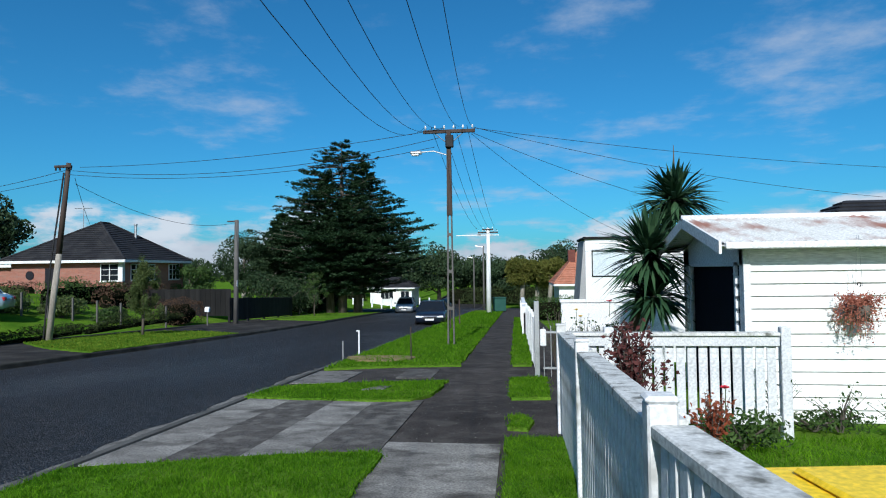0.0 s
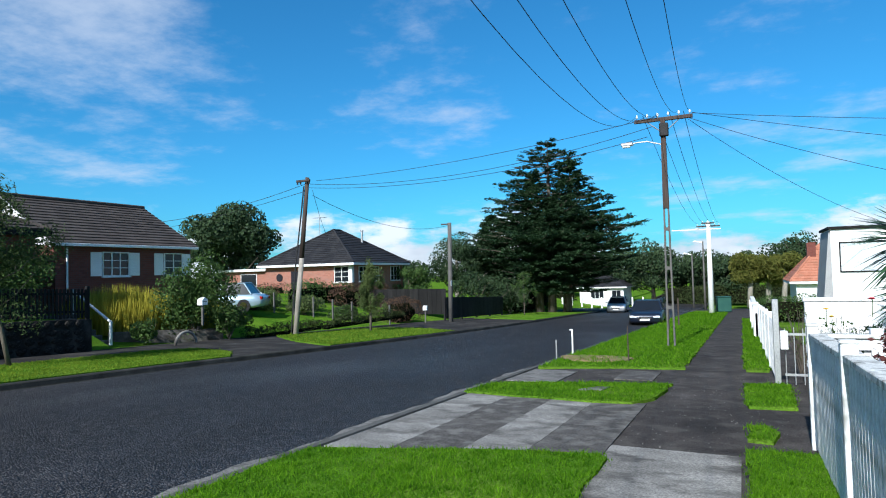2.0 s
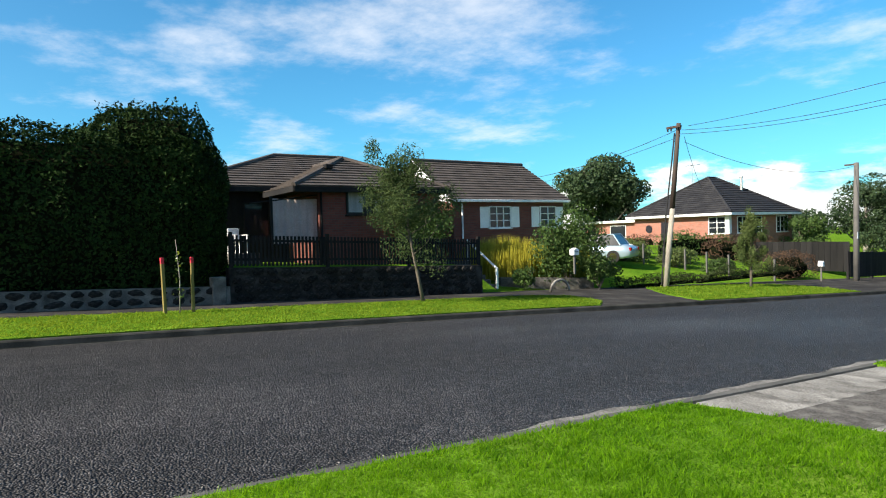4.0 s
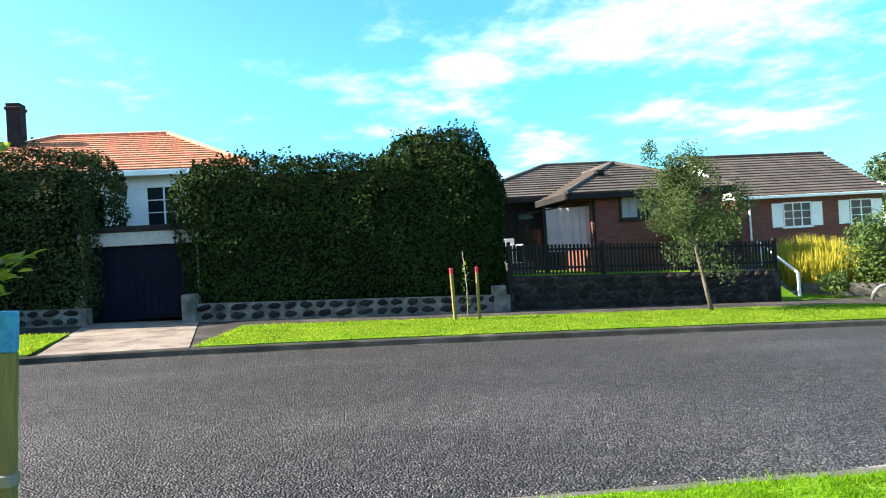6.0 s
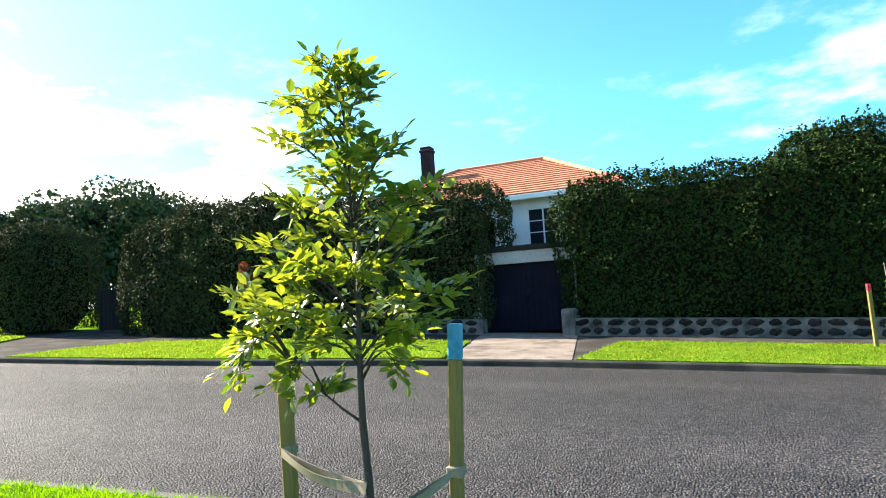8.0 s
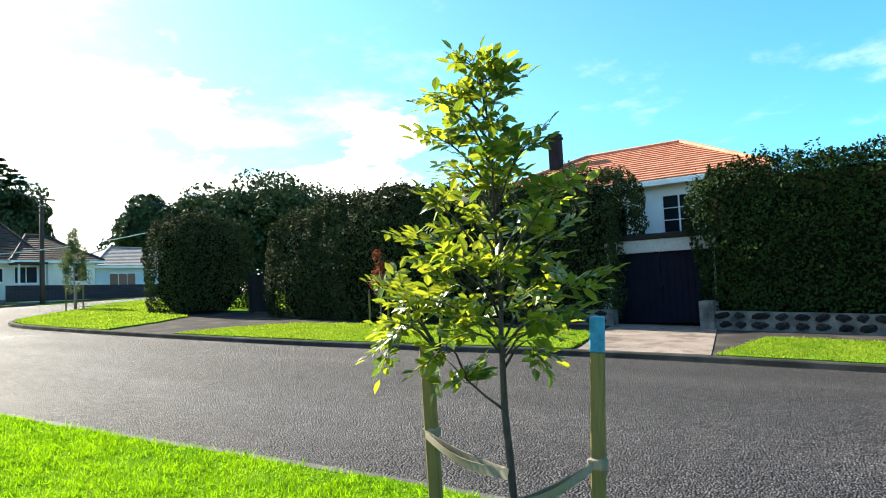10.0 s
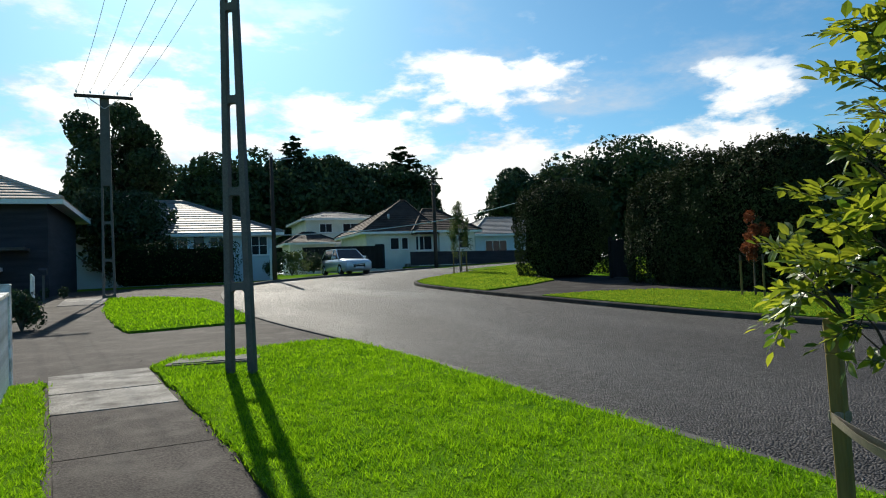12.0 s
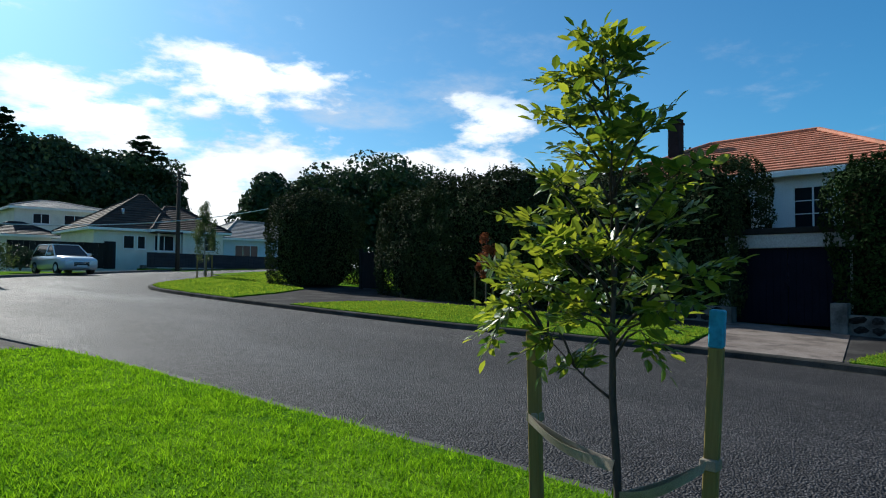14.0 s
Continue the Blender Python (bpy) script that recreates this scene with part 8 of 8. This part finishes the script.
# ---- vehicles ----
def car(x, y, rz, paint, label, tall=1.48, length=4.5, width=1.78, boxy=0.0):
    """A parked car: sculpted lower body, tapered cabin with panes, wheels, lamps, plate."""
    ob = thing("car", x, y, gz(x, y) - 0.1, rz, label, "car", "parked cars")
    L, W, H = length / 2, width / 2, tall

    def loft(rings):
        m = MB()
        n = len(rings[0])
        for r in rings:
            m.v += r
        for k in range(len(rings) - 1):
            for j in range(n):
                a, b = k * n + j, k * n + (j + 1) % n
                m.f.append((a, b, b + n, a + n))
        m.f += [tuple(range(n - 1, -1, -1)), tuple((len(rings) - 1) * n + j for j in range(n))]
        return m

    def ring(yy, w, z0, z1):
        c = 0.09
        return [(-w + c, yy, z0), (w - c, yy, z0), (w, yy, z0 + c * 1.5), (w, yy, (z0 + z1) / 2 + 0.05), (w - 0.05, yy, z1 - 0.05), (w - 0.16, yy, z1), (-w + 0.16, yy, z1), (-w + 0.05, yy, z1 - 0.05), (-w, yy, (z0 + z1) / 2 + 0.05), (-w, yy, z0 + c * 1.5)]

    belt = H * 0.62
    body = part("body", loft([ring(-L, W * 0.80, 0.34, belt * 0.72), ring(-L + 0.12, W * 0.93, 0.24, belt * 0.84), ring(-L + 0.6, W, 0.2, belt * 0.93), ring(-L * 0.45, W, 0.2, belt), ring(L * 0.5, W, 0.2, belt), ring(L - 0.4, W * 0.98, 0.22, belt * (0.98 + 0.05 * boxy)), ring(L - 0.08, W * 0.92, 0.28, belt * 0.9), ring(L, W * 0.82, 0.36, belt * 0.8)]), paint, ob, smooth=True)
    fy, ry = -L * 0.48, L * (0.62 + 0.3 * boxy)
    ft, rt = -L * 0.12, L * (0.36 + 0.45 * boxy)
    wb, wt = W * 0.93, W * 0.72
    cab = MB()
    cab.v = [(-wb, fy, belt - 0.03), (wb, fy, belt - 0.03), (wb, ry, belt - 0.03), (-wb, ry, belt - 0.03), (-wt, ft, H - 0.04), (wt, ft, H - 0.04), (wt, rt, H - 0.04), (-wt, rt, H - 0.04)]
    cab.f = [(3, 2, 1, 0), (4, 5, 6, 7), (0, 1, 5, 4), (1, 2, 6, 5), (2, 3, 7, 6), (3, 0, 4, 7)]
    part("cabin", cab, M_GLASS, ob, "dark tinted glass")
    part("roof", MB().box(-wt - 0.02, wt + 0.02, ft - 0.03, rt + 0.03, H - 0.06, H, 0.02), paint, ob)
    for s in (-1, 1):
        for (y0, z0), (y1, z1) in (((fy, belt), (ft, H)), ((ry, belt), (rt, H)), ((0.1, belt), (0.12, H))):
            part("pillar", MB().tube([(s * (wb + 0.005), y0, z0 - 0.03), (s * (wt + 0.005), y1, z1 - 0.04)], 0.035, 6), paint, ob)
        part("mirror", MB().box(s * (W + 0.1) - 0.1, s * (W + 0.1) + 0.1, fy + 0.25, fy + 0.37, belt, belt + 0.14, 0.03), paint, ob)
        hl = MB().box(s * W * 0.68 - 0.19, s * W * 0.68 + 0.19, -L - 0.005, -L + 0.22, belt * 0.60, belt * 0.74, 0.03)
        part("headlight", hl, M_LAMPGLASS, ob, "clear headlight")
        part("tail_light", MB().box(s * W * 0.72 - 0.14, s * W * 0.72 + 0.14, L - 0.16, L + 0.01, belt * 0.66, belt * 0.84, 0.02), M_REDLENS, ob, "red tail light")
        for yy in (-L * 0.6, L * 0.6):
            wh = part("wheel", MB().tube([(s * (W - 0.2), yy, 0.33), (s * (W + 0.01), yy, 0.33)], 0.33, 18), M_RUBBER, ob, "black tyre")
            part("rim", MB().tube([(s * (W - 0.02), yy, 0.33), (s * (W + 0.02), yy, 0.33)], [0.21, 0.19], 14), M_CHROME, wh, "silver wheel rim")
    part("grille", MB().box(-W * 0.42, W * 0.42, -L - 0.015, -L + 0.06, 0.42, belt * 0.64, 0.02), M_WIRE, ob)
    part("grille_bar", MB().box(-W * 0.36, W * 0.36, -L - 0.03, -L, 0.56, 0.6, 0.01), M_CHROME, ob)
    part("number_plate", MB().box(-0.26, 0.26, -L - 0.04, -L - 0.01, 0.36, 0.47, 0.003), M_NUMPLATE, ob)
    part("windscreen_wiper", MB().tube([(-0.3, fy - 0.01, belt), (0.25, fy + 0.12, belt + 0.12)], 0.01, 4), M_WIRE, ob)
    return ob


car(-5.12, 38.4, 3, M_CARDARK, "dark blue saloon car parked by the kerb", 1.38, 4.5, 1.78)
car(-11.0, 62.5, 4, M_CARSILVER, "silver hatchback parked under the conifer", 1.5, 4.3, 1.75, 0.8)
car(-10.6, -39.6, 188, M_CARWHITE, "pale silver sport utility car parked on the drive", 1.62, 4.4, 1.85, 0.7)
car(-24.6, 25.2, -65, M_CARLIGHTBLUE, "pale blue car parked behind the shrubs", 1.5, 4.4, 1.75, 0.5).matrix_world = pose(-24.6, 25.2, ground_z(-24.6, 25.2), 0, 0, -65)

# ---- small things on the verges ----
for x, y, h, r, mt, lb in ((-4.5, 16.1, 0.45, 0.018, M_STEEL, "short grey metal marker post in the grass"), (-4.35, 17.2, 0.65, 0.02, M_WHITE, "short white marker post by the kerb"), (-2.62, 15.55, 0.85, 0.014, M_WOODPOLE, "thin timber stake in the grass"), (-3.15, 34.8, 1.4, 0.035, M_WOODPOLE, "timber post in the far verge"), (-3.2, 30.5, 0.95, 0.025, M_WOODPOLE, "timber stake in the far verge")):
    ob = thing("marker_post", x, y, gz(x, y), 20, lb, "post", "marker posts")
    part("shaft", MB().box(-r, r, -r * 0.7, r * 0.7, -0.1, h, 0.006), mt, ob)
    if mt is M_WHITE:
        part("top_plate", MB().box(-0.07, 0.02, -0.012, 0.012, h - 0.015, h + 0.02, 0.005), mt, ob)
pts = [(-3.45 + 0.85 * math.cos(a) * (1 + 0.12 * math.sin(3 * a)), 15.75 + 0.8 * math.sin(a) * (1 + 0.1 * math.cos(2 * a))) for a in np.linspace(0, 2 * math.pi, 25)[:-1]]
solo("soil_patch", MB().prism(pts, lambda x, y: gz(x, y) + 0.0, lambda x, y: gz(x, y) + 0.062), M_SOIL, "patch of bare brown soil in the grass", "soil", "structure")
solo("concrete_cover", MB().prism([(-2.62, 10.5), (-2.25, 10.62), (-2.2, 10.98), (-2.4, 10.95)], lambda x, y: gz(x, y), lambda x, y: gz(x, y) + 0.055), M_MORTAR, "small pale concrete cover in the grass", "cover")
ob = thing("pit_cover", -0.85, -10.2, gz(-0.85, -10.2), -12, "flat concrete pit cover in the grass by the pole", "cover")
part("frame", MB().box(-0.62, 0.62, -0.34, 0.34, 0.0, 0.045, 0.01), M_CONC_D, ob)
part("lid", MB().box(-0.54, 0.54, -0.27, 0.27, 0.045, 0.06, 0.006), M_CONC_M, ob)
ob = thing("wheelie_bin", -1.7, 62, gz(-1.7, 62), 10, "dark green wheeled bins beside the footpath", "bin")
part("bin_body", MB().box(-0.6, 0.6, -0.4, 0.4, 0.05, 1.3, 0.05), M_GREENBIN, ob)
part("lid", MB().box(-0.64, 0.64, -0.44, 0.44, 1.3, 1.4, 0.04), M_GREENBIN, ob)
ob = thing("garden_gate", -17.6, -21.6, gz(-17.6, -21.6), 0, "dark timber gate in the gap of the hedge", "gate")
for k in range(6):
    part("board", MB().box(-0.02, 0.02, -0.6 + k * 0.2, -0.41 + k * 0.2, 0.05, 1.6, 0.005), M_BLACKFENCE_SHADE, ob)
for k in range(2):
    part("gate_post", MB().box(-0.07, 0.07, -0.75 + k * 1.4, -0.62 + k * 1.4, 0, 1.75, 0.01), M_BLACKFENCE_SHADE, ob)
ob = thing("white_fence", 3.0, -20.2, gz(3, -20), 0, "white picket fence further along the footpath", "fence", "front fences")
for k in range(22):
    part("picket", MB().box(-0.012 + k * 0.03, 0.012 + k * 0.03, -k * 0.16 - 0.09, -k * 0.16, 0.05 + k * 0.0064, 1.1 + k * 0.0064, 0.003), M_WOLD, ob)
part("rail", MB().box(0.0, 0.04, -0.1, 0.0, 0.9, 0.98), M_WOLD, ob)
letterbox(3.75, -26.6, 0.95, "dark letterbox on a post by the path", 0, M_SLATE)


# ---- grass blades, nearest the camera thickest ----
def inside(poly, p):
    x, y = p[:, 0], p[:, 1]
    r = np.zeros(len(p), bool)
    n = len(poly)
    for i in range(n):
        (x0, y0), (x1, y1) = poly[i], poly[(i + 1) % n]
        if y0 == y1:
            continue
        c = ((y0 > y) != (y1 > y)) & (x < (x1 - x0) * (y - y0) / (y1 - y0) + x0)
        r ^= c
    return r


def blades(polys, bands, seed, name, label, z0=0.03, mat=L_BLADE):
    """Bands: within a stretch of the plan (centre x, y; radius to radius), blades to the square metre, height, width."""
    rng = np.random.default_rng(seed)
    V, F, n0 = [], [], 0
    for poly in polys:
        q = np.array(poly)
        lo, hi = q.min(0) - 0.05, q.max(0) + 0.05
        area = float(np.prod(hi - lo))
        for r0, r1, dens, h, w in bands:
            p = rng.uniform(lo, hi, (int(area * dens), 2))
            d = np.hypot(p[:, 0] + 0.25, p[:, 1] + 0.1)
            p = p[(d >= r0) & (d < r1)]
            p = p[inside(poly, p)]
            p = p + rng.normal(0, 0.035, p.shape)
            n = len(p)
            if not n:
                continue
            z = -0.0404 * p[:, 1] - 0.0038 * p[:, 0] + z0
            a = rng.uniform(0, 2 * math.pi, n)
            tone = np.array([noise.noise(Vector((x * 1.3, y * 1.3, 0))) for x, y in p])
            hh = h * rng.uniform(0.55, 1.25, n) * (1 + 0.45 * tone) * (1 + 0.85 * np.array([noise.noise(Vector((x * 6.5, y * 6.5, 3.0))) for x, y in p]))
            ww = w * rng.uniform(0.7, 1.3, n)
            b = np.stack([p[:, 0], p[:, 1], z], 1)
            s = np.stack([np.cos(a), np.sin(a), 0 * a], 1) * ww[:, None] / 2
            lean = np.stack([rng.normal(0, 0.55, n), rng.normal(0, 0.55, n), np.ones(n)], 1) * hh[:, None]
            v = np.stack([b - s, b + s, b + lean], 1).reshape(-1, 3)
            V.append(v)
            F.append(np.arange(3 * n).reshape(-1, 3) + n0)
            n0 += 3 * n
    me = bpy.data.meshes.new(name)
    me.from_pydata(np.concatenate(V).tolist(), [], np.concatenate(F).tolist())
    me.materials.append(mat)
    me.update()
    tagged(new(name, me), label, "grass", kind="stuff")


NEAR_BANDS = [(0, 4.5, 5600, 0.040, 0.007), (4.5, 8, 3200, 0.042, 0.010), (8, 14, 1400, 0.045, 0.016), (14, 30, 320, 0.065, 0.028), (30, 60, 70, 0.08, 0.06)]
blades(VERGES_NEAR, NEAR_BANDS, 3, "verge_grass", "short bright green grass blades of the near verge")
blades([FAR_A, FAR_B, FAR_D, FAR_E, FAR_F], [(0, 22, 700, 0.038, 0.022), (22, 60, 150, 0.05, 0.05)], 4, "verge_grass", "short bright green grass blades of the far verge", 0.03, L_BLADEFAR)
YARD = [(0.6, 1.0), (5, 1.0), (6, 8.0), (0.6, 7.6)]
blades([YARD], [(0, 12, 900, 0.07, 0.014)], 5, "lawn_grass", "green grass blades of the garden lawn", -0.05)


# ---- loose grit along the kerb and on the drive crossing ----
def grit(n, place, seed, label, lo=0.006, hi=0.02):
    rng = random.Random(seed)
    m = MB()
    for _ in range(n):
        x, y, z = place(rng)
        s = rng.uniform(lo, hi)
        a = rng.uniform(0, 6.28)
        i = len(m.v)
        m.v += [(x + s * math.cos(a + k * 2.09) * rng.uniform(0.7, 1.2), y + s * math.sin(a + k * 2.09) * rng.uniform(0.7, 1.2), z) for k in range(3)] + [(x, y, z + s * 0.8)]
        m.f += [(i, i + 1, i + 3), (i + 1, i + 2, i + 3), (i + 2, i, i + 3)]
    solo("loose_grit", m, M_GRIT, label, "gravel", "stuff")


M_GRIT = surf("pale_grit", (0.12, 0.115, 0.11), (0.22, 0.21, 0.195), 8, 60, 0.9, 0.0)


def by_kerb(r):
    y = r.uniform(-10, 22)
    x = near_x(y) - abs(r.gauss(0, 0.16)) - 0.02
    return x, y, gz(x, y) - 0.10 if x < near_x(y) - 0.25 else gz(x, y) - 0.112


def on_drive(r):
    x, y = r.uniform(-4.2, 0.4), r.uniform(4.5, 14)
    return x, y, gz(x, y) - 0.002


def on_road(r):
    y = r.uniform(-14, 16)
    k = r.uniform(0.02, 0.98)
    x = near_x(y) + (far_x(y) - near_x(y)) * k
    return x, y, gz(x, y) - 0.112 + 0.07 * math.sin(math.pi * k)


def on_path(r):
    y = r.uniform(-12, 5)
    x = path_l(y) + (path_r(y) - path_l(y)) * r.uniform(0, 1)
    return x, y, gz(x, y) - 0.008


grit(2600, by_kerb, 1, "pale loose grit along the kerb", 0.005, 0.014)
grit(900, on_drive, 2, "pale loose grit on the drive crossing", 0.005, 0.012)
grit(2200, on_road, 3, "scattered loose chips on the road", 0.003, 0.007)
grit(500, on_path, 4, "scattered grit on the footpath", 0.004, 0.012)
